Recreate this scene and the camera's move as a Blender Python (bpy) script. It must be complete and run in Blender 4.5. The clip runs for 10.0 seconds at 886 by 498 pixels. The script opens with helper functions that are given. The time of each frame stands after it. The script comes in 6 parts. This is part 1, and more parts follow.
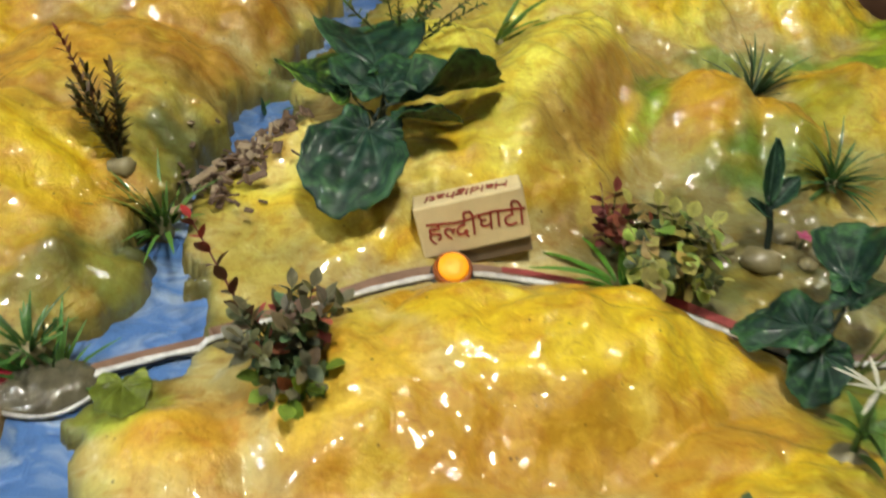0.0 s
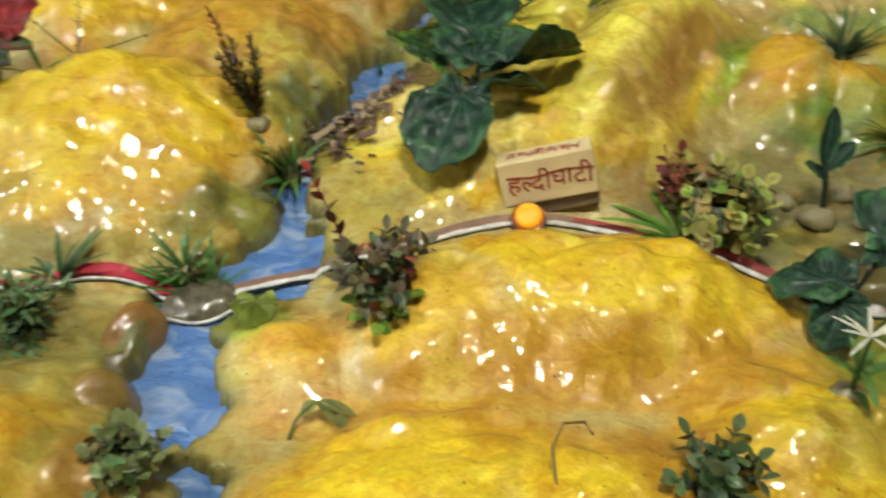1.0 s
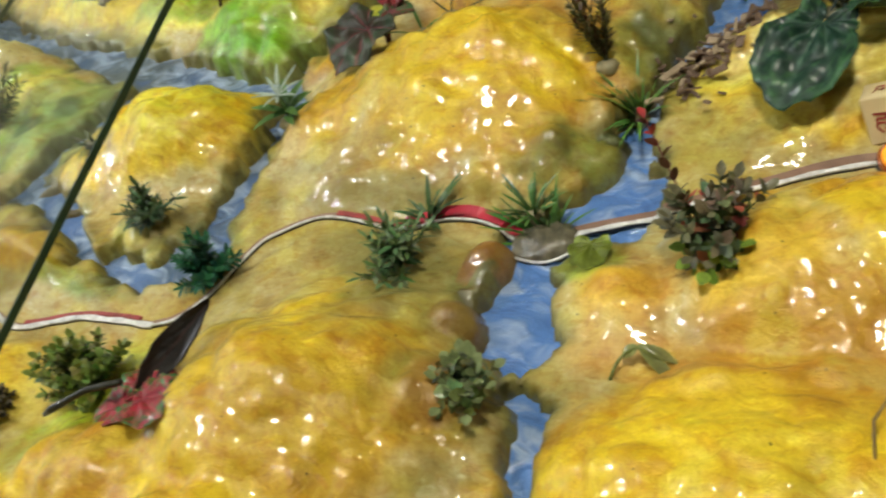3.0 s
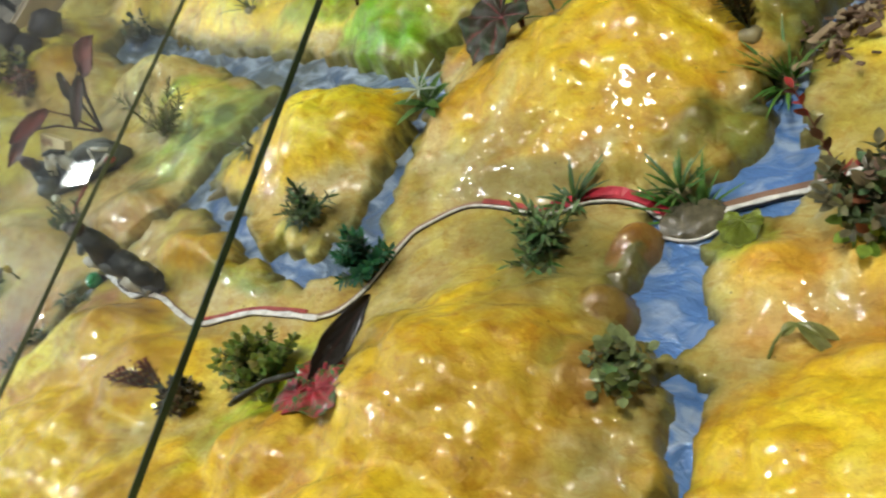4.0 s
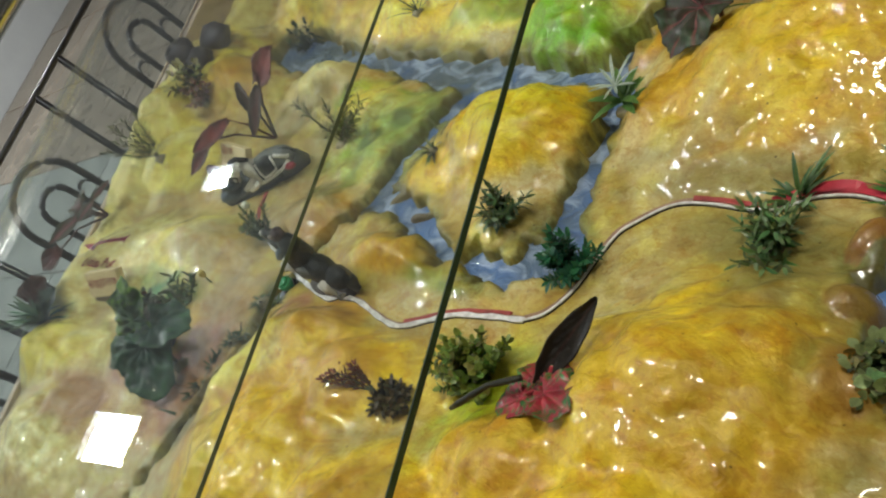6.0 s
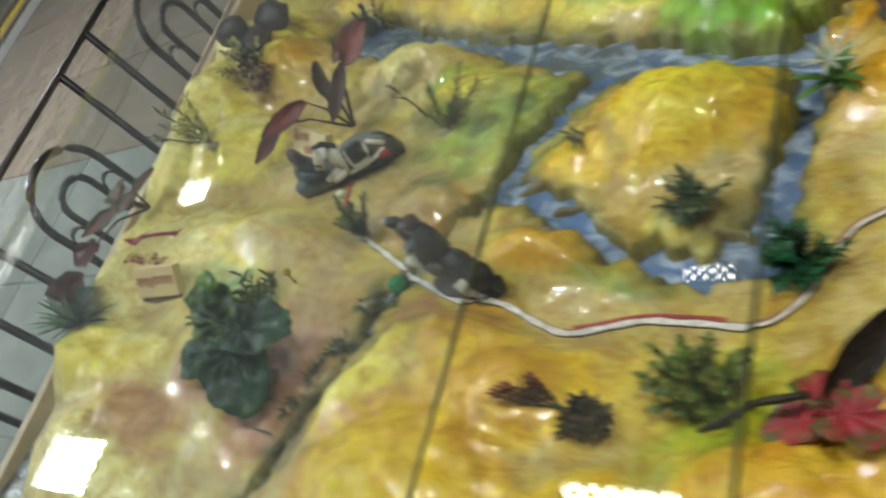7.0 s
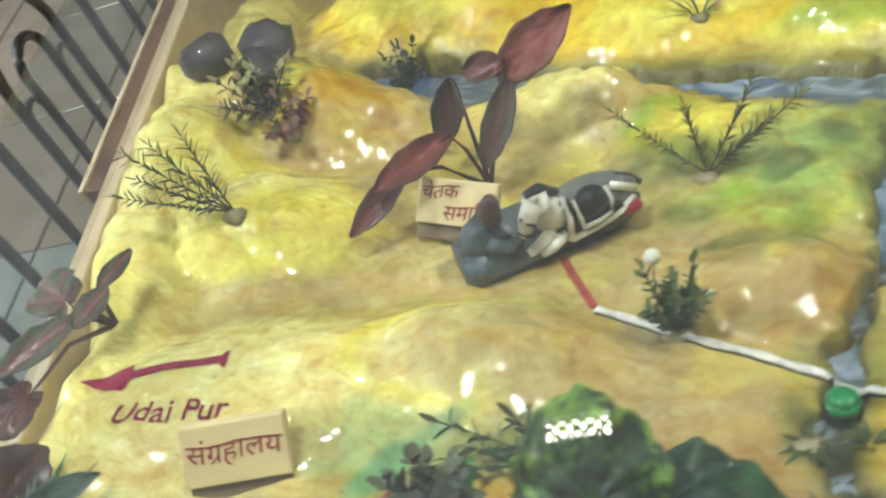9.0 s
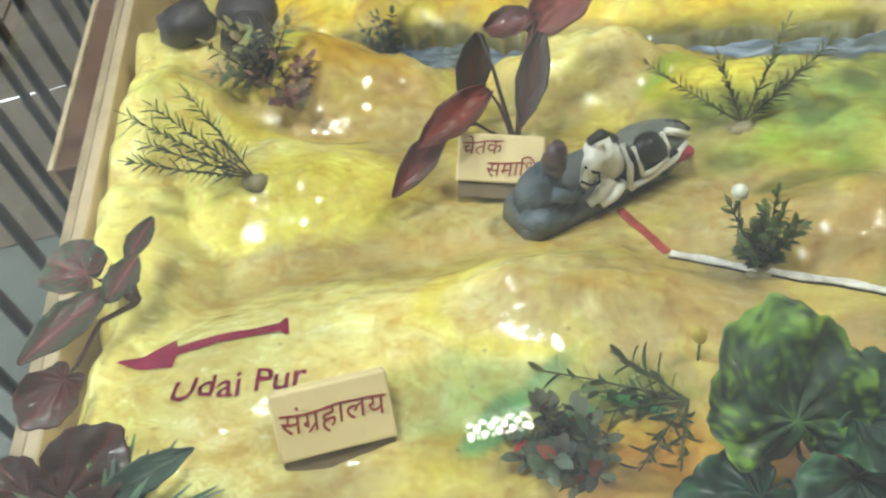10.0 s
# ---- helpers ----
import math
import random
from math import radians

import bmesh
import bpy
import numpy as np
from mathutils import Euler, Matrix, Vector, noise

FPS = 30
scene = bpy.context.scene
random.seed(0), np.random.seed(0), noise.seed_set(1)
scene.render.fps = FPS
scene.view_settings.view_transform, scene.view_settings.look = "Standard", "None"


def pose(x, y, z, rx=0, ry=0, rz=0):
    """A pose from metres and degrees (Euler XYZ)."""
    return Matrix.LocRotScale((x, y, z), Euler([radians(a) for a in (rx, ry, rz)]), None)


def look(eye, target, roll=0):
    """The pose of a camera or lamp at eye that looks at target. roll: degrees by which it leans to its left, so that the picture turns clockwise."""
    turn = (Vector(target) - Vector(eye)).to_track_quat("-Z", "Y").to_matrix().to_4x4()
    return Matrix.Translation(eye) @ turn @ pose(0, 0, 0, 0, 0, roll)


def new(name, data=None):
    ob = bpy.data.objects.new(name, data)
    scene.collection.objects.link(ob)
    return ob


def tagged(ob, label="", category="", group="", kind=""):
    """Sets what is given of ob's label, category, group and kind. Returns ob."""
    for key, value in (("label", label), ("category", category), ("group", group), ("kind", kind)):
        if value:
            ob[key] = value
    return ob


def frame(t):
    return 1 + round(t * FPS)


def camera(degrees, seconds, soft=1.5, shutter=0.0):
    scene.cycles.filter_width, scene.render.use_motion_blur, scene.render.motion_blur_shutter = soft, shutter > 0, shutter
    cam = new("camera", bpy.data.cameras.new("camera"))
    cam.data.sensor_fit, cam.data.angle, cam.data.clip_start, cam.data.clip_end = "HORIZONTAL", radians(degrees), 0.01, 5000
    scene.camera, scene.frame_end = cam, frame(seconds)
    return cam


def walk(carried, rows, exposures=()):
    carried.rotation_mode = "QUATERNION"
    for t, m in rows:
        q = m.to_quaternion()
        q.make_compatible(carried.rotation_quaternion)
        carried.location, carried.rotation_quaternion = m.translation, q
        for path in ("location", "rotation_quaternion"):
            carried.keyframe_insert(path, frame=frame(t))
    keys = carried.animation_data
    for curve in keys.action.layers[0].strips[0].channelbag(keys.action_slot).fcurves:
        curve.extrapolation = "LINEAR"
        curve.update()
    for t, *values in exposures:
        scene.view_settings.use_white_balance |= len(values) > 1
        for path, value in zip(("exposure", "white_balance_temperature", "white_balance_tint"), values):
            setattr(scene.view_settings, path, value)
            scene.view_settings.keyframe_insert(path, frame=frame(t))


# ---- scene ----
cam = camera(54.4, 10.0, soft=2.1, shutter=0.5)
PATH = [
    (0, (0.243, 0.372, 0.388), (0.293, 1.961, -0.827), 8.4),
    (0.5, (0.263, 0.333, 0.433), (0.304, 1.826, -0.897), 8.6),
    (1, (0.286, 0.304, 0.465), (0.045, 1.753, -0.891), 3.0),
    (1.5, (0.311, 0.311, 0.474), (-0.15, 1.678, -0.912), -1.6),
    (2, (0.337, 0.325, 0.486), (-0.368, 1.541, -0.937), -9.6),
    (2.5, (0.347, 0.328, 0.493), (-0.569, 1.398, -0.926), -17.1),
    (2.7, (0.34, 0.323, 0.489), (-0.64, 1.36, -0.914), -19.2),
    (4, (0.344, 0.323, 0.514), (-0.963, 1.083, -0.795), -34.5),
    (4.5, (0.333, 0.313, 0.533), (-1.056, 1.016, -0.723), -37.4),
    (5, (0.328, 0.3, 0.551), (-1.161, 0.922, -0.631), -40.8),
    (5.5, (0.31, 0.292, 0.557), (-1.201, 0.9, -0.603), -41.0),
    (5.7, (0.3, 0.288, 0.553), (-1.208, 0.89, -0.615), -41.2),
    (6.8, (0.123, 0.231, 0.551), (-1.283, 0.91, -0.697), -36.0),
    (7, (0.052, 0.191, 0.546), (-1.362, 0.927, -0.662), -35.4),
    (7.5, (-0.13, 0.15, 0.515), (-1.453, 0.997, -0.723), -31.5),
    (8, (-0.313, 0.139, 0.494), (-1.566, 1.111, -0.725), -31.0),
    (8.5, (-0.451, 0.13, 0.451), (-1.549, 1.286, -0.757), -22.0),
    (9, (-0.613, 0.107, 0.417), (-1.405, 1.507, -0.772), -16.7),
    (9.5, (-0.708, 0.079, 0.397), (-1.362, 1.534, -0.81), -15.6),
    (10, (-0.757, 0.065, 0.392), (-1.237, 1.575, -0.828), -12.0),
]
EXPOSURES = [(0.0, -0.25), (1.0, -0.26), (2.5, -0.37), (4.0, -0.42), (4.6, -0.44), (5.5, -0.72), (7.0, -0.61), (7.5, -0.47), (8.0, -0.18), (9.0, 0.02), (10.0, 0.0)]
# the relief slopes down from the visitor by ten degrees; its own plane is z = 0 before it is laid
LEVEL = pose(0, 0, 0, -10)
walk(cam, [(t, LEVEL @ look(eye, target, roll)) for t, eye, target, roll in PATH], EXPOSURES)

# ---- axes: AX, AY along the relief's own edges; BX, BY along the case and the room ----
AX = Vector((0.9207, 0.3903, 0.0))
AY = Vector((-0.3903, 0.9207, 0.0))
BX = Vector((0.9602, 0.2793, 0.0))
BY = Vector((-0.2793, 0.9602, 0.0))
TURN = math.degrees(math.atan2(BX.y, BX.x))


def plan(d, v, z=0.0):
    return BX * d + BY * v + Vector((0, 0, z))


def table_pose(d, v, z=0.0, rz=0.0):
    p = plan(d, v, z)
    return pose(p.x, p.y, p.z, 0, 0, TURN + rz)


# ---- world and light ----
world = bpy.data.worlds.new("world")
scene.world = world
world.use_nodes = True
world.node_tree.nodes["Background"].inputs[0].default_value = (0.9, 0.95, 1.0, 1)
world.node_tree.nodes["Background"].inputs[1].default_value = 0.03


def area_lamp(name, m, sx, sy, watts, colour):
    data = bpy.data.lights.new(name, "AREA")
    data.shape, data.size, data.size_y, data.energy, data.color = "RECTANGLE", sx, sy, watts, colour
    ob = new(name, data)
    ob.matrix_world = m
    return ob


CEILING = 1.80
FLOOR = -0.86
LEFT_WALL = -5.0
# louvred lamps in the ceiling: D, V, size along D and V, watts; the last three are unseen, added for glints and fill
LAMPS = [(-3.52, 0.70, 0.42, 0.24, 320.0), (-3.54, 2.14, 0.22, 0.15, 260.0), (-0.77, 1.49, 0.17, 0.07, 0.9), (0.55, 0.75, 0.30, 0.20, 47.0), (2.60, 2.30, 0.42, 0.24, 36.0), (-0.92, 0.74, 0.34, 0.22, 40.0)]
for ld, lv, sd, sv, watts in LAMPS:
    p = plan(ld, lv, CEILING - 0.012)
    area_lamp("louvre_light", Matrix.Translation(p) @ pose(0, 0, 0, 0, 0, TURN), sd, sv, watts, (0.94, 0.99, 1.0) if ld < -0.9 else (0.99, 0.96, 0.80))


# ---- materials ----
def nodes_of(name):
    m = bpy.data.materials.new(name)
    m.use_nodes = True
    nt = m.node_tree
    return m, nt, nt.nodes["Principled BSDF"]


def add(nt, kind, **values):
    n = nt.nodes.new(kind)
    for key, value in values.items():
        n.inputs[key].default_value = value
    return n


def noise_node(nt, scale, detail=4.0, rough=0.6, stretch=None, distort=0.0):
    co = nt.nodes.new("ShaderNodeTexCoord")
    n = add(nt, "ShaderNodeTexNoise", Scale=scale, Detail=detail, Roughness=rough, Distortion=distort)
    if stretch:
        mp = nt.nodes.new("ShaderNodeMapping")
        mp.inputs["Scale"].default_value = stretch
        nt.links.new(co.outputs["Object"], mp.inputs["Vector"])
        nt.links.new(mp.outputs["Vector"], n.inputs["Vector"])
    else:
        nt.links.new(co.outputs["Object"], n.inputs["Vector"])
    return n


def ramp(nt, source, stops):
    r = nt.nodes.new("ShaderNodeValToRGB")
    while len(r.color_ramp.elements) < len(stops):
        r.color_ramp.elements.new(0.5)
    for el, (pos, col) in zip(r.color_ramp.elements, stops):
        el.position, el.color = pos, (*col, 1)
    nt.links.new(source, r.inputs[0])
    return r


def mix(nt, mode, fac, a, b):
    n = nt.nodes.new("ShaderNodeMix")
    n.data_type, n.blend_type = "RGBA", mode
    for sock, val in ((n.inputs[0], fac), (n.inputs[6], a), (n.inputs[7], b)):
        if isinstance(val, (int, float)):
            sock.default_value = val
        elif isinstance(val, tuple):
            sock.default_value = (*val, 1)
        else:
            nt.links.new(val, sock)
    return n.outputs[2]


def bump(nt, bsdf, sources, distance=0.002):
    last = None
    for src, strength, dist in sources:
        b = add(nt, "ShaderNodeBump", Strength=strength, Distance=dist)
        nt.links.new(src, b.inputs["Height"])
        if last:
            nt.links.new(last, b.inputs["Normal"])
        last = b.outputs["Normal"]
    nt.links.new(last, bsdf.inputs["Normal"])
    return last


def plain(name, colour, rough=0.5, metal=0.0, vary=0.25, scale=60.0, coat=0.0, relief=0.0):
    m, nt, b = nodes_of(name)
    n = noise_node(nt, scale, 5)
    r = ramp(nt, n.outputs["Fac"], [(0.25, tuple(c * (1 - vary) for c in colour)), (0.75, tuple(min(1, c * (1 + vary)) for c in colour))])
    nt.links.new(r.outputs[0], b.inputs["Base Color"])
    b.inputs["Roughness"].default_value, b.inputs["Metallic"].default_value = rough, metal
    b.inputs["Coat Weight"].default_value, b.inputs["Coat Roughness"].default_value = coat, 0.08
    if relief:
        n2 = noise_node(nt, scale * 4, 4)
        bump(nt, b, [(n.outputs["Fac"], relief, 0.002), (n2.outputs["Fac"], relief * 0.6, 0.0006)])
    return m


def painted(name, rough, coat, grain, relief, spots=False):
    """Takes the hand-painted colours of the mesh, with brush grain and a coat of lacquer."""
    m, nt, b = nodes_of(name)
    at = nt.nodes.new("ShaderNodeAttribute")
    at.attribute_name = "paint"
    big = noise_node(nt, 28.0, 6, 0.65, distort=0.6)
    fine = noise_node(nt, 260.0, 5, 0.7)
    c = mix(nt, "MULTIPLY", grain * 0.65, at.outputs["Color"], ramp(nt, big.outputs["Fac"], [(0.32, (0.80, 0.62, 0.42)), (0.52, (1, 1, 1))]).outputs[0])
    c = mix(nt, "MULTIPLY", grain * 0.35, c, ramp(nt, fine.outputs["Fac"], [(0.34, (0.70, 0.62, 0.5)), (0.50, (1, 1, 1))]).outputs[0])
    if spots:
        wash = noise_node(nt, 11.0, 5, 0.6, distort=1.8)
        c = mix(nt, "MULTIPLY", 0.55, c, ramp(nt, wash.outputs["Fac"], [(0.34, (0.80, 0.62, 0.40)), (0.46, (1, 1, 1)), (0.60, (1, 1, 1)), (0.70, (0.80, 0.92, 0.60))]).outputs[0])
        dab = noise_node(nt, 48.0, 5, 0.7, stretch=(1.0, 1.8, 1.0), distort=1.2)
        c = mix(nt, "MULTIPLY", 1.0, c, ramp(nt, dab.outputs["Fac"], [(0.54, (1, 1, 1)), (0.68, (1.18, 1.28, 1.9))]).outputs[0])
        c = mix(nt, "MULTIPLY", 0.5, c, ramp(nt, dab.outputs["Fac"], [(0.33, (0.60, 0.44, 0.24)), (0.42, (1, 1, 1))]).outputs[0])
        # overlapping brush patches with clear edges
        lick = noise_node(nt, 21.0, 4, 0.6, stretch=(1.0, 1.5, 1.0), distort=2.2)
        c = mix(nt, "MULTIPLY", 0.60, c, ramp(nt, lick.outputs["Fac"], [(0.40, (0.86, 0.68, 0.36)), (0.455, (1, 1, 1)), (0.585, (1, 1, 1)), (0.625, (1.10, 1.16, 1.25))]).outputs[0])
        lick = noise_node(nt, 57.0, 3, 0.6, distort=1.6)
        c = mix(nt, "MULTIPLY", 0.40, c, ramp(nt, lick.outputs["Fac"], [(0.40, (0.82, 0.68, 0.42)), (0.44, (1, 1, 1)), (0.60, (1, 1, 1)), (0.64, (1.12, 1.18, 1.3))]).outputs[0])
        co = nt.nodes.new("ShaderNodeTexCoord")
        vo = add(nt, "ShaderNodeTexVoronoi", Scale=55.0)
        nt.links.new(co.outputs["Object"], vo.inputs["Vector"])
        c = mix(nt, "MULTIPLY", 0.75, c, ramp(nt, vo.outputs["Distance"], [(0.035, (0.12, 0.08, 0.05)), (0.075, (1, 1, 1))]).outputs[0])
    nt.links.new(c, b.inputs["Base Color"])
    b.inputs["Roughness"].default_value = rough
    b.inputs["Coat Weight"].default_value, b.inputs["Coat Roughness"].default_value = coat, 0.035 if spots else 0.12
    if spots:
        # lacquer brushed on unevenly
        thin = noise_node(nt, 16.0, 4, 0.6, distort=0.8)
        nt.links.new(ramp(nt, thin.outputs["Fac"], [(0.36, (0.30, 0.30, 0.30)), (0.54, (coat, coat, coat))]).outputs[0], b.inputs["Coat Weight"])
    if relief:
        mid = noise_node(nt, 30.0, 2.5, 0.5)
        crust = noise_node(nt, 85.0, 4, 0.65, distort=0.7)
        n = bump(nt, b, [(mid.outputs["Fac"], relief, 0.014), (crust.outputs["Fac"], relief * 2.0, 0.0040), (fine.outputs["Fac"], relief * 1.0, 0.0012)])
        drip = noise_node(nt, 48.0, 1.0, 0.5, stretch=(1.0, 1.8, 1.0), distort=0.8)
        k = bump(nt, b, [(mid.outputs["Fac"], relief * 1.1, 0.015), (drip.outputs["Fac"], relief * 1.05, 0.0062), (crust.outputs["Fac"], relief * 0.12, 0.0030)])
        nt.links.new(n, b.inputs["Normal"])
        nt.links.new(k, b.inputs["Coat Normal"])
    return m


M_LAND = painted("lacquered_relief_paint", 0.48, 1.0, 1.0, 0.22, True)


def leaf_material():
    """Moulded plastic leaves: painted colours, blotches, and a crinkled sheen."""
    m, nt, b = nodes_of("plastic_foliage")
    at = nt.nodes.new("ShaderNodeAttribute")
    at.attribute_name = "paint"
    big = noise_node(nt, 55.0, 5, 0.65, distort=0.8)
    fine = noise_node(nt, 320.0, 4, 0.7)
    c = mix(nt, "MULTIPLY", 0.8, at.outputs["Color"], ramp(nt, big.outputs["Fac"], [(0.3, (0.50, 0.52, 0.5)), (0.6, (1.12, 1.1, 1.0))]).outputs[0])
    c = mix(nt, "MULTIPLY", 0.5, c, ramp(nt, fine.outputs["Fac"], [(0.35, (0.6, 0.6, 0.6)), (0.55, (1, 1, 1))]).outputs[0])
    nt.links.new(c, b.inputs["Base Color"])
    nt.links.new(ramp(nt, big.outputs["Fac"], [(0.3, (0.42, 0.42, 0.42)), (0.7, (0.62, 0.62, 0.62))]).outputs[0], b.inputs["Roughness"])
    b.inputs["Coat Weight"].default_value, b.inputs["Coat Roughness"].default_value = 0.16, 0.16
    b.inputs["Specular IOR Level"].default_value = 0.3
    bump(nt, b, [(big.outputs["Fac"], 0.5, 0.004), (fine.outputs["Fac"], 0.3, 0.0006)])
    return m


M_LEAF = leaf_material()
M_STATUE = painted("painted_clay", 0.42, 0.45, 0.5, 0.5)
M_STATUE.node_tree.nodes["Principled BSDF"].inputs["Specular IOR Level"].default_value = 0.3


def water_material():
    m, nt, b = nodes_of("painted_water")
    at = nt.nodes.new("ShaderNodeAttribute")
    at.attribute_name = "paint"
    n = noise_node(nt, 26.0, 3, 0.55, stretch=(1.0, 1.5, 1.0), distort=0.9)
    c = mix(nt, "MIX", ramp(nt, n.outputs["Fac"], [(0.48, (0, 0, 0)), (0.66, (0.75, 0.75, 0.75))]).outputs[0], at.outputs["Color"], (0.42, 0.52, 0.68))
    c = mix(nt, "MIX", ramp(nt, n.outputs["Fac"], [(0.28, (0.65, 0.65, 0.65)), (0.42, (0, 0, 0))]).outputs[0], c, (0.05, 0.12, 0.32))
    nt.links.new(c, b.inputs["Base Color"])
    b.inputs["Roughness"].default_value, b.inputs["Coat Weight"].default_value, b.inputs["Coat Roughness"].default_value = 0.3, 0.9, 0.06
    f = noise_node(nt, 90.0, 4, 0.6, distort=1.0)
    k = bump(nt, b, [(n.outputs["Fac"], 0.55, 0.011), (f.outputs["Fac"], 0.35, 0.005)])
    nt.links.new(k, b.inputs["Coat Normal"])
    return m


def glass_material():
    m, nt, b = nodes_of("dust_haze_glass")
    clear = nt.nodes.new("ShaderNodeBsdfTransparent")
    clear.inputs["Color"].default_value = (0.94, 0.97, 0.955, 1)
    shine = nt.nodes.new("ShaderNodeBsdfGlossy")
    shine.inputs["Roughness"].default_value = 0.0
    face = add(nt, "ShaderNodeLayerWeight", Blend=0.5)
    power = nt.nodes.new("ShaderNodeMath")
    power.operation = "POWER"
    power.inputs[1].default_value = 5.0
    nt.links.new(face.outputs["Facing"], power.inputs[0])
    fres = nt.nodes.new("ShaderNodeMath")
    fres.operation = "MULTIPLY_ADD"
    fres.inputs[1].default_value, fres.inputs[2].default_value = 0.92, 0.077
    nt.links.new(power.outputs[0], fres.inputs[0])
    ms = nt.nodes.new("ShaderNodeMixShader")
    nt.links.new(fres.outputs[0], ms.inputs[0])
    nt.links.new(clear.outputs[0], ms.inputs[1])
    nt.links.new(shine.outputs[0], ms.inputs[2])
    # thin dust film, tinted and weighted to paint in the reflected room's milky haze
    dust_haze = nt.nodes.new("ShaderNodeBsdfDiffuse")
    dust_haze.inputs["Color"].default_value = (0.70, 0.74, 0.80, 1)
    n = noise_node(nt, 7.0, 6, 0.7, distort=1.0)
    r = ramp(nt, n.outputs["Fac"], [(0.35, (0.008, 0.008, 0.008)), (0.75, (0.034, 0.034, 0.034))])
    both = nt.nodes.new("ShaderNodeMixShader")
    nt.links.new(r.outputs[0], both.inputs[0])
    nt.links.new(ms.outputs[0], both.inputs[1])
    nt.links.new(dust_haze.outputs[0], both.inputs[2])
    nt.links.new(both.outputs[0], nt.nodes["Material Output"].inputs["Surface"])
    return m


def glow(name, colour, strength):
    m, nt, b = nodes_of(name)
    b.inputs["Base Color"].default_value = (*colour, 1)
    b.inputs["Emission Color"].default_value = (*colour, 1)
    b.inputs["Emission Strength"].default_value = strength
    return m


def marble_material(name, light, vein, scale):
    m, nt, b = nodes_of(name)
    info = nt.nodes.new("ShaderNodeObjectInfo")
    n = noise_node(nt, scale, 8, 0.7, distort=1.2)
    r = ramp(nt, n.outputs["Fac"], [(0.35, vein), (0.6, light)])
    v = ramp(nt, info.outputs["Random"], [(0.0, (0.86, 0.86, 0.86)), (1.0, (1, 1, 1))])
    nt.links.new(mix(nt, "MULTIPLY", 1.0, r.outputs[0], v.outputs[0]), b.inputs["Base Color"])
    b.inputs["Roughness"].default_value = 0.22
    return m


M_WATER = water_material()
M_GLASS = glass_material()
M_GLASS_EDGE = plain("green_glass_edge", (0.008, 0.036, 0.018), 0.6, 0, 0.5, 20, 0.0)
M_GLASS_EDGE_PALE = plain("grey_green_glass_edge", (0.085, 0.105, 0.055), 0.5, 0, 0.5, 20, 0.0)
M_WALL = plain("grey_plaster", (0.34, 0.34, 0.33), 0.8, 0, 0.06, 6, 0, 0.15)
M_CEILING = plain("grey_ceiling_plaster", (0.36, 0.37, 0.38), 0.85, 0, 0.05, 4)
M_TILE = marble_material("pale_marble", (0.155, 0.165, 0.15), (0.10, 0.11, 0.10), 5.0)
M_TILE_BROWN = marble_material("brown_marble", (0.142, 0.116, 0.088), (0.100, 0.080, 0.058), 6.0)
M_GROUT = plain("grey_grout", (0.20, 0.19, 0.17), 0.9)
M_IRON = plain("dark_painted_iron", (0.055, 0.055, 0.06), 0.28, 0.6, 0.3, 40, 0.3)
M_STEEL = plain("brushed_steel", (0.62, 0.60, 0.57), 0.18, 1.0, 0.1, 90)
M_WOOD = plain("brown_varnished_wood", (0.13, 0.065, 0.036), 0.35, 0, 0.35, 25, 0.3, 0.2)
M_WOOD_LIGHT = plain("pale_wood_strip", (0.55, 0.43, 0.28), 0.5, 0, 0.2, 30, 0.1, 0.2)
M_CARD = plain("cream_painted_wood", (0.74, 0.60, 0.33), 0.45, 0, 0.12, 45, 0.2, 0.15)
M_CARD_SHADE = plain("shaded_wood", (0.16, 0.11, 0.06), 0.6, 0, 0.3, 40)
M_MAROON = plain("maroon_marker_ink", (0.29, 0.042, 0.032), 0.45, 0, 0.2, 60)
M_ARROW = plain("crimson_enamel_paint", (0.30, 0.015, 0.06), 0.25, 0, 0.25, 40, 0.6)
M_WHITE = plain("white_plastic_tape", (0.70, 0.68, 0.66), 0.28, 0, 0.45, 120, 0.6, 0.4)
M_BLACK = plain("black_plastic", (0.012, 0.012, 0.012), 0.4)
M_ROAD = plain("brown_road_paint", (0.26, 0.15, 0.10), 0.45, 0, 0.3, 50, 0.4, 0.2)
M_RED = plain("red_paint", (0.55, 0.03, 0.06), 0.35, 0, 0.25, 50, 0.6, 0.2)
M_RED_WORN = plain("worn_red_paint", (0.34, 0.055, 0.05), 0.4, 0, 0.45, 70, 0.5, 0.2)
M_AMBER_RIM = plain("dark_amber_plastic", (0.30, 0.07, 0.006), 0.2, 0, 0.15, 50, 0.8)
M_AMBER = glow("lit_amber_cap", (1.0, 0.38, 0.006), 0.42)
M_GREEN_CAP = plain("green_plastic_cap", (0.01, 0.22, 0.07), 0.2, 0, 0.1, 50, 0.8)
M_STONE = plain("dark_wet_stone", (0.062, 0.050, 0.054), 0.5, 0, 0.5, 35, 0.25, 0.9)
M_PUTTY = plain("beige_putty", (0.27, 0.23, 0.12), 0.5, 0, 0.35, 60, 0.4, 0.5)
M_CHIP = plain("pale_split_bark", (0.36, 0.27, 0.17), 0.7, 0, 0.35, 90, 0, 0.4)
M_BARK = plain("dry_bark_chips", (0.16, 0.10, 0.065), 0.75, 0, 0.5, 120, 0, 0.4)


# ---- building helpers ----
def finish(me, material, smooth=True):
    me.materials.append(material)
    if smooth:
        me.polygons.foreach_set("use_smooth", [True] * len(me.polygons))
    return me


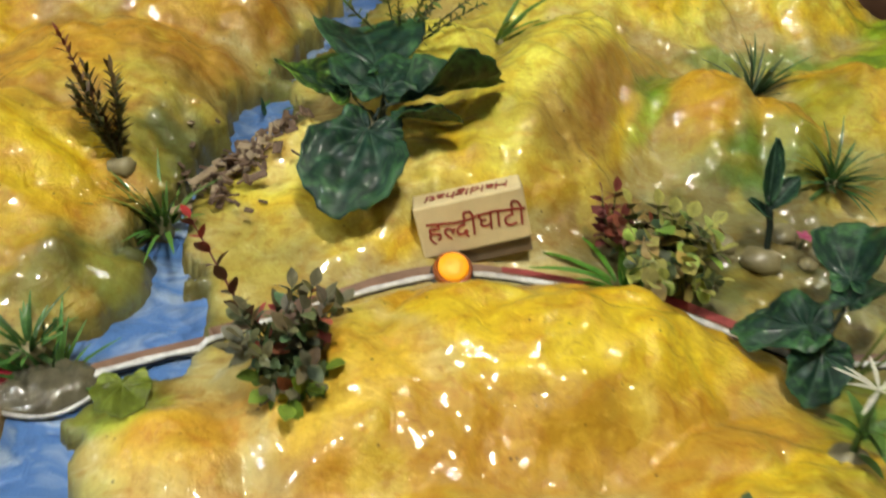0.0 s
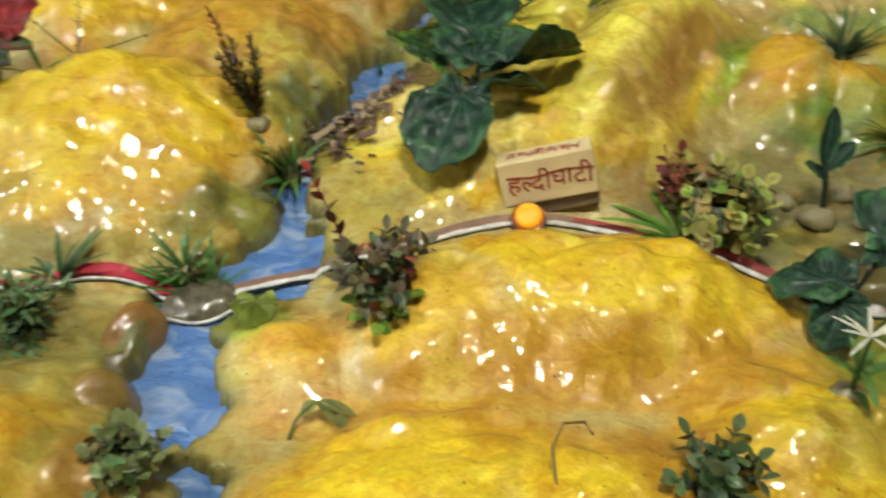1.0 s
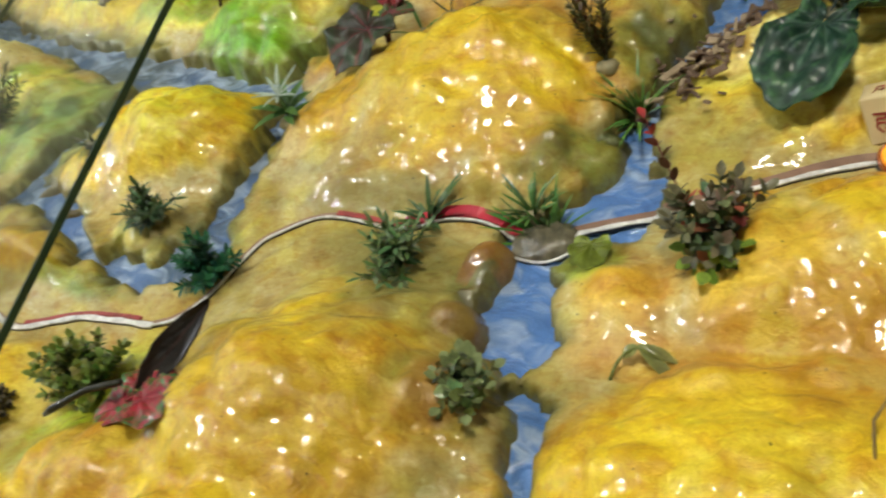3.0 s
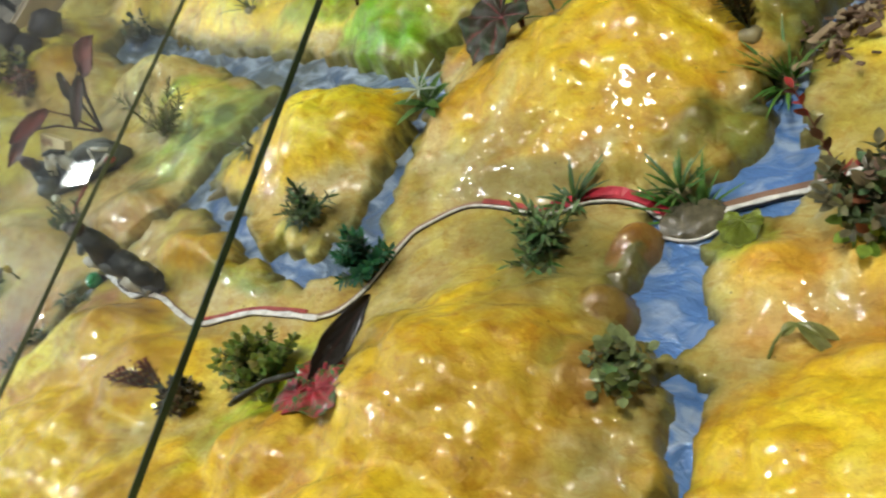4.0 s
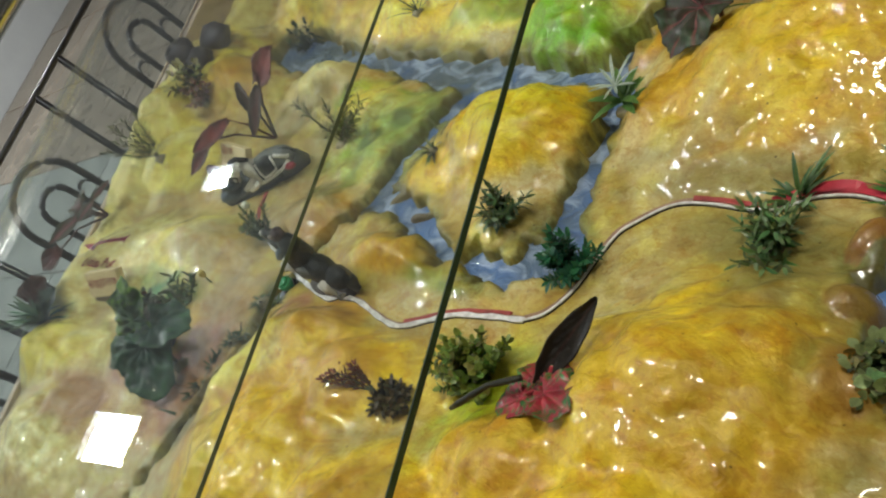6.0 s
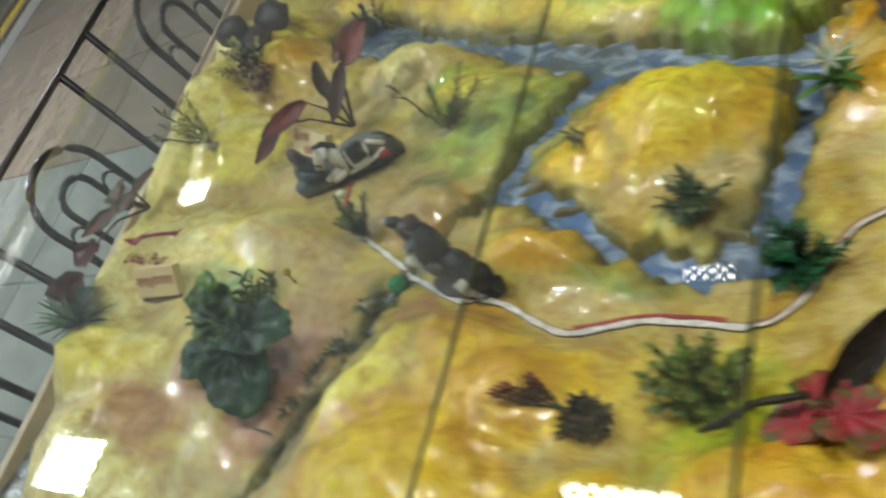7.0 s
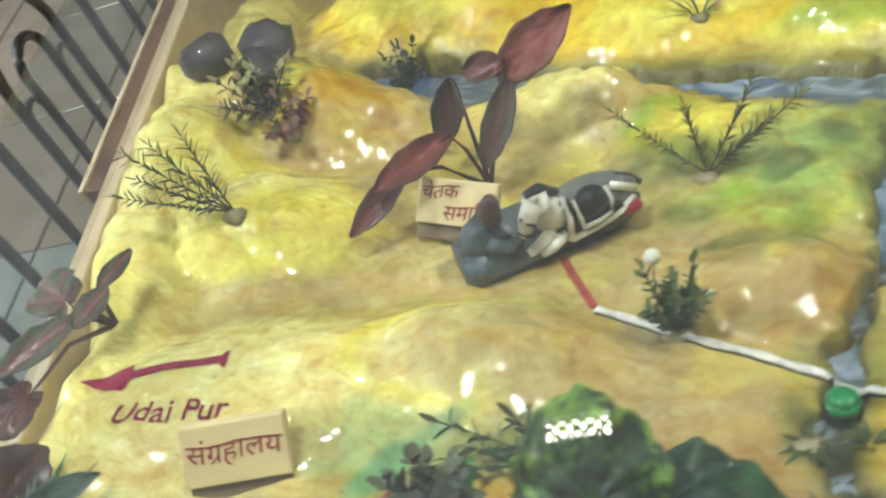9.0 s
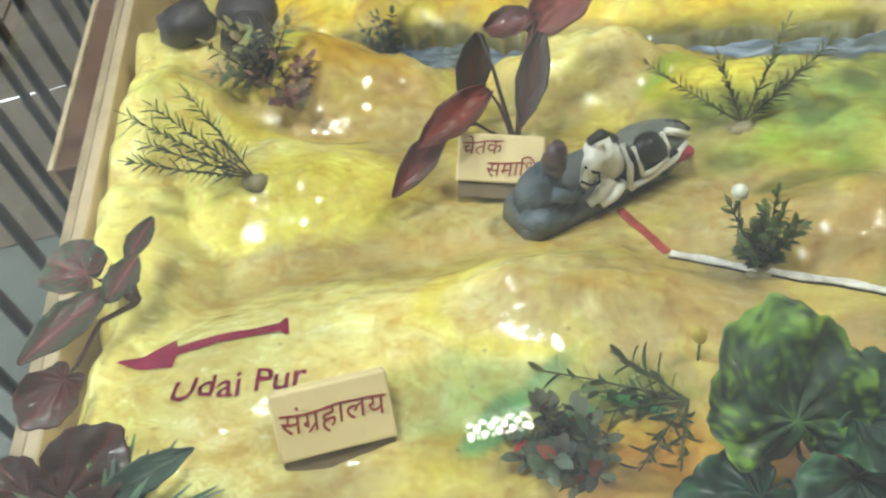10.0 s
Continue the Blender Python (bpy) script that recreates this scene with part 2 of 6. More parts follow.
def part(name, bm, material, parent=None, label="", smooth=False):
    me = bpy.data.meshes.new(name)
    bm.to_mesh(me)
    bm.free()
    finish(me, material, smooth)
    ob = new(name, me)
    ob.parent = parent
    if label:
        ob["label"] = label
    return ob


def part_of(name, me, parent=None, label="", m=None):
    ob = new(name, me)
    ob.parent = parent
    if m is not None:
        ob.matrix_basis = m
    if label:
        ob["label"] = label
    return ob


def thing(name, label, category, group="", m=None):
    ob = new(name)
    ob.empty_display_size = 0.02
    if m is not None:
        ob.matrix_basis = m
    return tagged(ob, label, category, group)


def box(bm, x0, y0, z0, x1, y1, z1, m=None):
    vs = [bm.verts.new((x, y, z)) for z in (z0, z1) for y in (y0, y1) for x in (x0, x1)]
    for f in ((0, 2, 3, 1), (4, 5, 7, 6), (0, 1, 5, 4), (2, 6, 7, 3), (0, 4, 6, 2), (1, 3, 7, 5)):
        bm.faces.new([vs[i] for i in f])
    if m is not None:
        bmesh.ops.transform(bm, matrix=m, verts=vs)
    return vs


def bevel_box(x0, y0, z0, x1, y1, z1, r=0.002, seg=2):
    bm = bmesh.new()
    box(bm, x0, y0, z0, x1, y1, z1)
    bmesh.ops.bevel(bm, geom=bm.edges[:], offset=r, segments=seg, affect="EDGES", profile=0.5)
    return bm


def lathe(profile, sides=24):
    """profile: (radius, height) from the bottom up."""
    bm = bmesh.new()
    rings = []
    for r, z in profile:
        rings.append([bm.verts.new((r * math.cos(2 * math.pi * k / sides), r * math.sin(2 * math.pi * k / sides), z)) for k in range(sides)])
    for a, b in zip(rings, rings[1:]):
        for k in range(sides):
            bm.faces.new((a[k], a[(k + 1) % sides], b[(k + 1) % sides], b[k]))
    bm.faces.new(rings[0][::-1])
    bm.faces.new(rings[-1])
    return bm


class Geo:
    """Collects vertices, faces and paint colours for one mesh."""

    def __init__(self):
        self.v, self.f, self.c = [], [], []

    def tube(self, pts, radii, colour, sides=5):
        pts = [Vector(p) for p in pts]
        base = len(self.v)
        for i, p in enumerate(pts):
            t = (pts[min(i + 1, len(pts) - 1)] - pts[max(i - 1, 0)]).normalized()
            s = t.orthogonal().normalized()
            u = t.cross(s)
            r = radii[i] if isinstance(radii, (list, tuple)) else radii
            for k in range(sides):
                a = 2 * math.pi * k / sides
                self.v.append(p + (s * math.cos(a) + u * math.sin(a)) * r)
                self.c.append(colour)
        for i in range(len(pts) - 1):
            for k in range(sides):
                a, b = base + i * sides + k, base + i * sides + (k + 1) % sides
                self.f.append((a, b, b + sides, a + sides))
        self.f.append(tuple(base + k for k in range(sides))[::-1])
        self.f.append(tuple(base + (len(pts) - 1) * sides + k for k in range(sides)))

    def leaf(self, base, way, up, length, width, colour, tip=None, droop=0.3, fold=0.25, n=5, shape=0.8):
        """A small leaf: a creased strip from base along way, arching over."""
        way = Vector(way).normalized()
        side = way.cross(Vector(up))
        side = side.normalized() if side.length > 1e-4 else way.orthogonal().normalized()
        nor = side.cross(way)
        b0 = len(self.v)
        tip = tip or colour
        for i in range(n + 1):
            s = i / n
            w = width * 0.5 * max(0.06, math.sin(math.pi * min(1, s * 0.94 + 0.04)) ** shape)
            mid = Vector(base) + way * (length * s) - nor * (droop * length * s * s)
            col = tuple(a + (b - a) * s for a, b in zip(colour, tip))
            for e in (-1, 0, 1):
                self.v.append(mid + side * (w * e) + nor * (abs(e) * w * fold))
                self.c.append(col if e else tuple(x * 0.8 for x in col))
        for i in range(n):
            a = b0 + i * 3
            self.f += [(a, a + 1, a + 4, a + 3), (a + 1, a + 2, a + 5, a + 4)]

    def ball(self, centre, rx, ry, rz, colour, rough=0.0, n=8, m=None):
        b0 = len(self.v)
        rows = n // 2 + 1
        for i in range(rows + 1):
            th = math.pi * i / rows
            for k in range(n):
                ph = 2 * math.pi * k / n
                d = Vector((math.sin(th) * math.cos(ph), math.sin(th) * math.sin(ph), math.cos(th)))
                if i in (0, rows):
                    d = Vector((0, 0, 1 if i == 0 else -1))
                g = 1 + rough * noise.noise(d * 1.7 + Vector(centre) * 40)
                q = Vector((d.x * rx * g, d.y * ry * g, d.z * rz * g))
                if m is not None:
                    q = m @ q
                self.v.append(Vector(centre) + q)
                self.c.append(colour)
        for i in range(rows):
            for k in range(n):
                a, b = b0 + i * n + k, b0 + i * n + (k + 1) % n
                self.f.append((a, a + n, b + n, b))

    def mesh(self, name, material):
        me = bpy.data.meshes.new(name)
        me.from_pydata([tuple(p) for p in self.v], [], self.f)
        at = me.color_attributes.new("paint", "FLOAT_COLOR", "POINT")
        at.data.foreach_set("color", [x for c in self.c for x in (*c, 1.0)])
        return finish(me, material)


# ---- the relief: hills, rivers and paint ----
def lattice_noise(x, y, scale, seed, octaves=4):
    """Smooth value noise on arrays, about -1 to 1."""
    rng = np.random.RandomState(seed)
    table = rng.rand(64, 64) * 2 - 1
    total, amp, norm = 0.0, 1.0, 0.0
    for o in range(octaves):
        fx, fy = x * scale * 2**o + 7.3 * o, y * scale * 2**o + 3.1 * o
        ix, iy = np.floor(fx).astype(int), np.floor(fy).astype(int)
        tx, ty = fx - ix, fy - iy
        tx, ty = tx * tx * (3 - 2 * tx), ty * ty * (3 - 2 * ty)
        c = lambda a, b: table[(ix + a) % 64, (iy + b) % 64]
        total = total + amp * ((c(0, 0) * (1 - tx) + c(1, 0) * tx) * (1 - ty) + (c(0, 1) * (1 - tx) + c(1, 1) * tx) * ty)
        norm, amp = norm + amp, amp * 0.5
    return total / norm * 1.6


def smooth(a, b, x):
    t = np.clip((x - a) / (b - a), 0, 1)
    return t * t * (3 - 2 * t)


YELLOW, LEMON, ORANGE = (0.84, 0.60, 0.022), (0.83, 0.75, 0.095), (0.62, 0.37, 0.022)
BROWN, OLIVE, BEIGE = (0.38, 0.21, 0.035), (0.44, 0.35, 0.060), (0.52, 0.43, 0.16)
GREEN, LIME, PINK = (0.12, 0.25, 0.02), (0.32, 0.50, 0.012), (0.42, 0.19, 0.11)
PALE, MOSS, GREY = (0.64, 0.51, 0.17), (0.13, 0.16, 0.035), (0.16, 0.15, 0.10)
STRAW, MUD, SILT = (0.85, 0.80, 0.32), (0.24, 0.215, 0.065), (0.13, 0.130, 0.048)
TAN_ORANGE = (0.56, 0.36, 0.08)
HILLS, PATCHES, RIVERS = [], [], []
# banks and clods at the water: x, y, half sizes, turn, height, colour
LUMPS = [(0.022, 0.770, 0.050, 0.034, 42, 0.040, (0.30, 0.31, 0.055)), (0.050, 0.808, 0.018, 0.014, 30, 0.022, (0.10, 0.12, 0.03)), (0.036, 0.925, 0.024, 0.042, -10, 0.026, (0.28, 0.26, 0.05)),
         (0.014, 0.655, 0.019, 0.031, -18, 0.033, (0.40, 0.21, 0.04)), (0.022, 0.596, 0.026, 0.023, 15, 0.038, (0.31, 0.20, 0.04)), (0.060, 0.545, 0.030, 0.024, 10, 0.018, (0.36, 0.25, 0.06)),
         (0.096, 0.912, 0.022, 0.050, -38, 0.012, (0.12, 0.10, 0.06)), (0.092, 1.078, 0.034, 0.014, 15, 0.016, (0.22, 0.22, 0.05)),
         (0.099, 0.681, 0.018, 0.022, 0, 0.016, (0.30, 0.30, 0.04)), (-0.468, 0.596, 0.022, 0.006, 25, 0.012, (0.12, 0.10, 0.05)), (-0.520, 0.622, 0.030, 0.008, 40, 0.010, (0.20, 0.17, 0.07))]


def hill(x, y, rx, ry, rot, height, colour, skirt=None, flat=2.2):
    HILLS.append((x, y, rx, ry, radians(rot), height, colour, skirt or ORANGE, flat))


def patch(x, y, rx, ry, rot, colour, strength=0.8):
    PATCHES.append((x, y, rx, ry, radians(rot), colour, strength))


def river(kind, *pts):
    RIVERS.append((kind, pts))


# round the lamp and the first sign
hill(0.315, 0.738, 0.155, 0.075, 17, 0.052, YELLOW, ORANGE)
hill(0.200, 0.690, 0.060, 0.060, 10, 0.024, (0.82, 0.54, 0.05), PALE)
hill(0.130, 0.650, 0.045, 0.050, 60, 0.020, (0.82, 0.52, 0.05), PALE)
hill(0.265, 0.535, 0.175, 0.085, 20, 0.055, YELLOW, ORANGE)
hill(0.455, 0.640, 0.090, 0.075, 30, 0.045, YELLOW, ORANGE)
hill(0.600, 0.690, 0.100, 0.080, 0, 0.035, ORANGE, OLIVE)
hill(0.220, 0.930, 0.110, 0.085, 30, 0.040, (0.84, 0.70, 0.16), YELLOW, 1.5)
hill(0.145, 0.935, 0.045, 0.060, -30, 0.040, (0.84, 0.68, 0.20), LEMON, 1.3)
hill(0.340, 1.060, 0.075, 0.170, -22, 0.085, LEMON, YELLOW)
hill(0.240, 1.100, 0.070, 0.120, -10, 0.055, LEMON, OLIVE)
hill(0.480, 1.070, 0.060, 0.075, 20, 0.060, ORANGE, OLIVE)
hill(0.545, 1.050, 0.050, 0.060, 10, 0.050, ORANGE, OLIVE)
patch(0.505, 0.990, 0.022, 0.040, 10, GREEN, 0.8)
patch(0.423, 1.043, 0.012, 0.060, -25, LIME, 0.7)
patch(0.629, 1.234, 0.070, 0.020, 5, GREEN, 0.8)
hill(0.640, 1.130, 0.070, 0.075, 0, 0.065, ORANGE, YELLOW)
hill(0.700, 1.010, 0.080, 0.070, 0, 0.045, ORANGE, OLIVE)
hill(0.420, 1.330, 0.150, 0.100, 10, 0.080, YELLOW, LEMON)
hill(0.620, 1.380, 0.110, 0.100, 0, 0.080, LEMON, YELLOW)
hill(0.260, 1.330, 0.090, 0.080, 0, 0.050, LEMON, OLIVE)
hill(0.800, 1.250, 0.120, 0.120, 0, 0.080, GREEN, LIME)
hill(0.850, 0.900, 0.140, 0.140, 0, 0.060, YELLOW, ORANGE)
hill(0.800, 0.640, 0.140, 0.140, 0, 0.060, YELLOW, ORANGE)
# west of the first river
hill(-0.095, 0.835, 0.150, 0.105, 22, 0.072, YELLOW, ORANGE)
hill(-0.215, 0.770, 0.070, 0.060, 30, 0.030, ORANGE, PALE)
hill(-0.020, 1.010, 0.110, 0.100, -20, 0.055, ORANGE, BROWN)
hill(-0.060, 1.170, 0.150, 0.110, 0, 0.080, ORANGE, BROWN)
hill(0.070, 1.280, 0.060, 0.090, 0, 0.045, BROWN, ORANGE)
hill(-0.250, 1.080, 0.120, 0.130, 0, 0.080, YELLOW, ORANGE)
hill(0.028, 0.772, 0.042, 0.030, 30, 0.036, MOSS, OLIVE)
hill(0.045, 0.915, 0.028, 0.045, 0, 0.022, MOSS, OLIVE)
hill(-0.045, 0.480, 0.110, 0.105, 15, 0.075, YELLOW, ORANGE)
hill(-0.020, 0.330, 0.130, 0.110, 10, 0.070, YELLOW, ORANGE)
hill(0.028, 0.650, 0.024, 0.032, 20, 0.022, BROWN, OLIVE)
hill(0.020, 0.612, 0.028, 0.022, 20, 0.020, BROWN, OLIVE)
hill(0.060, 0.535, 0.035, 0.045, 20, 0.026, BROWN, OLIVE)
hill(-0.145, 0.385, 0.085, 0.060, 15, 0.045, ORANGE, YELLOW)
hill(0.300, 0.400, 0.200, 0.110, 15, 0.050, YELLOW, ORANGE)
# the island and what lies round it
hill(-0.385, 0.715, 0.112, 0.066, 10, 0.052, (0.78, 0.68, 0.030), YELLOW, 3.0)
hill(-0.480, 0.650, 0.050, 0.045, 0, 0.018, YELLOW, OLIVE)
hill(-0.345, 0.590, 0.030, 0.025, 0, 0.016, LEMON, OLIVE)
hill(-0.430, 0.540, 0.100, 0.038, 8, 0.028, ORANGE, OLIVE)
hill(-0.415, 0.905, 0.100, 0.080, 0, 0.050, (0.20, 0.47, 0.012), LIME)
hill(-0.320, 0.950, 0.070, 0.080, 0, 0.045, LEMON, LIME)
hill(-0.300, 0.855, 0.030, 0.040, 0, 0.030, ORANGE, BROWN)
hill(-0.580, 0.930, 0.120, 0.060, 0, 0.030, LIME, LEMON)
hill(-0.760, 0.960, 0.140, 0.080, 0, 0.045, LEMON, YELLOW)
hill(-1.030, 1.000, 0.180, 0.110, 0, 0.060, LEMON, YELLOW)
hill(-0.600, 1.150, 0.300, 0.150, 0, 0.080, LEMON, LIME)
hill(-0.820, 0.780, 0.100, 0.055, 5, 0.038, STRAW, PALE, 3.0)
hill(-0.660, 0.730, 0.100, 0.055, -5, 0.022, LEMON, LIME)
hill(-0.600, 0.675, 0.050, 0.050, 0, 0.014, LIME, MOSS)
hill(-0.625, 0.555, 0.065, 0.045, 20, 0.024, (0.46, 0.33, 0.12), TAN_ORANGE)
# the left end: arrow hill and its neighbours
hill(-0.985, 0.410, 0.175, 0.070, 14, 0.025, STRAW, STRAW, 2.8)
hill(-0.830, 0.470, 0.090, 0.050, 10, 0.026, STRAW, LEMON)
hill(-1.050, 0.590, 0.110, 0.070, 15, 0.042, STRAW, LEMON)
hill(-1.160, 0.640, 0.090, 0.090, 10, 0.060, STRAW, LEMON)
hill(-1.185, 0.650, 0.070, 0.110, 17, 0.056, STRAW, LEMON, 3.0)
hill(-1.165, 0.545, 0.070, 0.060, 17, 0.042, STRAW, LEMON, 3.0)
hill(-1.140, 0.465, 0.060, 0.055, 17, 0.036, LEMON, STRAW, 3.0)
hill(-1.060, 0.740, 0.120, 0.080, 10, 0.064, ORANGE, PALE)
hill(-1.180, 0.770, 0.130, 0.110, 0, 0.080, PALE, LEMON)
hill(-0.960, 0.235, 0.110, 0.060, 10, 0.036, LEMON, STRAW)
hill(-1.060, 0.335, 0.110, 0.085, 20, 0.026, STRAW, STRAW, 3.0)
hill(-0.820, 0.150, 0.120, 0.075, 0, 0.035, STRAW, PALE)
hill(-0.760, 0.300, 0.060, 0.045, 0, 0.022, ORANGE, PINK)
hill(-0.480, 0.400, 0.085, 0.060, 40, 0.034, ORANGE, OLIVE)
hill(-0.520, 0.330, 0.055, 0.080, 0, 0.028, LEMON, OLIVE)
hill(-0.380, 0.390, 0.080, 0.060, 10, 0.032, ORANGE, YELLOW)
hill(-0.420, 0.270, 0.130, 0.090, 10, 0.045, YELLOW, ORANGE)
hill(-0.240, 0.270, 0.110, 0.090, 10, 0.050, ORANGE, YELLOW)

patch(0.300, 0.675, 0.130, 0.025, 17, ORANGE, 0.85)
patch(0.400, 1.075, 0.022, 0.110, -25, BROWN, 0.9)
patch(0.445, 1.110, 0.018, 0.080, -28, GREEN, 0.8)
patch(0.560, 1.235, 0.100, 0.030, 20, GREEN, 0.7)
patch(0.150, 0.845, 0.080, 0.022, 30, OLIVE, 0.35)
patch(0.450, 0.870, 0.150, 0.055, 10, SILT, 0.85)
patch(0.480, 0.930, 0.110, 0.070, 20, SILT, 0.85)
patch(0.600, 0.780, 0.120, 0.060, 0, SILT, 0.7)
patch(0.580, 0.720, 0.110, 0.040, 5, GREEN, 0.7)
patch(0.540, 0.860, 0.100, 0.050, 5, (0.10, 0.15, 0.04), 0.6)
patch(0.360, 0.930, 0.050, 0.060, -20, BROWN, 0.5)
patch(0.520, 1.010, 0.070, 0.030, 20, GREEN, 0.6)
patch(0.600, 1.090, 0.040, 0.080, 10, GREEN, 0.5)
patch(0.210, 0.858, 0.070, 0.014, 30, MUD, 0.4)
patch(0.040, 0.980, 0.060, 0.050, 0, MUD, 0.6)
patch(0.470, 0.640, 0.050, 0.030, 30, SILT, 0.5)
patch(0.380, 0.625, 0.080, 0.016, 15, BROWN, 0.6)
patch(0.530, 0.920, 0.080, 0.040, 10, GREY, 0.6)
patch(0.520, 0.730, 0.060, 0.050, 10, GREEN, 0.6)
patch(0.095, 0.678, 0.030, 0.022, 10, LIME, 0.7)
patch(0.105, 0.560, 0.030, 0.050, 10, OLIVE, 0.7)
patch(-0.080, 0.700, 0.160, 0.022, 10, OLIVE, 0.7)
patch(-0.060, 0.625, 0.110, 0.040, 10, OLIVE, 0.85)
patch(-0.150, 0.610, 0.060, 0.035, 30, BEIGE, 0.6)
patch(0.010, 0.600, 0.050, 0.040, 10, OLIVE, 0.6)
patch(-0.210, 0.455, 0.055, 0.045, 10, LIME, 0.55)
patch(-0.230, 0.400, 0.030, 0.060, -10, LIME, 0.55)
patch(-0.320, 0.618, 0.060, 0.030, 15, MOSS, 0.6)
patch(-0.350, 0.525, 0.060, 0.018, 8, GREEN, 0.7)
patch(-0.290, 0.420, 0.040, 0.060, -20, YELLOW, 0.6)
patch(-0.640, 0.650, 0.100, 0.040, 5, LIME, 0.55)
patch(-0.720, 0.690, 0.060, 0.030, 0, MOSS, 0.7)
patch(-0.700, 0.440, 0.080, 0.080, 10, OLIVE, 0.8)
patch(-0.650, 0.330, 0.050, 0.090, 8, PINK, 0.9)
patch(-0.780, 0.400, 0.070, 0.025, 20, GREEN, 0.6)
patch(-0.740, 0.350, 0.070, 0.040, 10, ORANGE, 0.6)
patch(-0.800, 0.540, 0.100, 0.030, 10, BEIGE, 0.7)
patch(-0.905, 0.500, 0.080, 0.014, 12, OLIVE, 0.7)
patch(-1.020, 0.570, 0.090, 0.050, 15, LEMON, 0.9)
patch(-0.470, 0.440, 0.060, 0.020, 0, BROWN, 0.6)
patch(-0.545, 0.440, 0.020, 0.020, 0, PINK, 0.8)
patch(-0.780, 0.220, 0.080, 0.050, 0, PINK, 0.7)
TAN, SAGE = (0.56, 0.44, 0.19), (0.35, 0.46, 0.14)
patch(-0.640, 0.320, 0.050, 0.120, 8, PINK, 1.0)
patch(-0.775, 0.355, 0.065, 0.030, 20, ORANGE, 0.9)
patch(-0.870, 0.390, 0.070, 0.022, 15, SAGE, 0.8)
patch(-0.600, 0.700, 0.080, 0.085, 0, SAGE, 0.75)
patch(-0.690, 0.570, 0.070, 0.050, 10, TAN, 0.9)
patch(-0.700, 0.450, 0.070, 0.060, 10, TAN, 0.9)
patch(-0.880, 0.535, 0.110, 0.022, 10, TAN, 0.9)
patch(-0.990, 0.690, 0.080, 0.035, 15, (0.58, 0.42, 0.12), 0.7)
patch(-0.750, 0.470, 0.110, 0.060, 10, (0.42, 0.32, 0.12), 0.8)
patch(-0.765, 0.345, 0.050, 0.030, 10, (0.52, 0.25, 0.06), 0.8)
patch(-0.880, 0.620, 0.060, 0.050, 0, (0.78, 0.66, 0.16), 0.7)
patch(-0.052, 0.646, 0.080, 0.040, 10, MUD, 0.75)
patch(-0.015, 0.600, 0.050, 0.050, 10, MUD, 0.6)
patch(-0.130, 0.690, 0.110, 0.020, 15, MUD, 0.55)
patch(0.100, 0.520, 0.030, 0.070, -15, MUD, 0.5)
patch(-0.300, 0.610, 0.070, 0.030, 15, MUD, 0.45)
patch(0.160, 0.610, 0.070, 0.022, 15, (0.62, 0.36, 0.07), 0.8)
patch(0.300, 0.660, 0.150, 0.034, 15, (0.56, 0.30, 0.018), 0.85)
patch(0.430, 0.680, 0.060, 0.022, 30, (0.50, 0.27, 0.03), 0.8)
patch(-0.170, 0.720, 0.080, 0.022, 20, MUD, 0.45)
patch(-0.020, 0.560, 0.040, 0.050, 10, MUD, 0.45)
patch(0.360, 1.010, 0.030, 0.070, -25, BROWN, 0.6)
patch(-0.700, 0.632, 0.028, 0.016, 0.3, (0.15, 0.20, 0.06), 0.65)
patch(-0.655, 0.578, 0.030, 0.020, 0.5, (0.22, 0.22, 0.08), 0.6)
patch(-0.622, 0.590, 0.018, 0.026, 0.2, (0.13, 0.20, 0.05), 0.6)
patch(-0.706, 0.508, 0.032, 0.012, 0.3, (0.30, 0.25, 0.12), 0.6)
patch(-0.418, 0.842, 0.060, 0.034, 0, (0.17, 0.46, 0.012), 0.85)
patch(-0.080, 0.965, 0.070, 0.045, 20, (0.52, 0.28, 0.030), 0.75)
patch(0.015, 1.040, 0.080, 0.050, 0, (0.50, 0.27, 0.030), 0.75)
patch(-0.200, 0.930, 0.040, 0.040, 0, (0.48, 0.25, 0.030), 0.6)
patch(-0.590, 0.262, 0.034, 0.030, 0, (0.33, 0.17, 0.09), 0.8)
patch(-0.604, 0.335, 0.022, 0.030, 0, (0.33, 0.20, 0.10), 0.7)
patch(-0.680, 0.405, 0.040, 0.022, 10, (0.40, 0.27, 0.11), 0.7)
patch(-0.632, 0.388, 0.024, 0.024, 0, (0.36, 0.24, 0.10), 0.7)
patch(-0.129, 0.930, 0.050, 0.040, 10, (0.50, 0.27, 0.030), 0.8)
patch(-0.034, 0.905, 0.045, 0.040, 0, (0.52, 0.30, 0.035), 0.7)
patch(-0.135, 0.800, 0.050, 0.030, 20, (0.66, 0.42, 0.022), 0.6)
patch(-0.030, 0.775, 0.050, 0.030, 20, (0.64, 0.40, 0.022), 0.6)
patch(0.000, 0.480, 0.060, 0.040, 10, (0.62, 0.38, 0.020), 0.65)
patch(-0.105, 0.515, 0.030, 0.030, 0, (0.46, 0.30, 0.035), 0.5)
patch(-0.634, 0.680, 0.020, 0.014, 30, (0.10, 0.17, 0.05), 0.8)
patch(-0.597, 0.722, 0.016, 0.020, 0, (0.13, 0.20, 0.06), 0.8)
patch(-0.660, 0.600, 0.026, 0.014, 20, (0.12, 0.17, 0.05), 0.75)
patch(-0.617, 0.618, 0.018, 0.018, 0, (0.16, 0.30, 0.03), 0.7)
patch(-0.670, 0.655, 0.018, 0.012, 0, (0.30, 0.48, 0.03), 0.7)
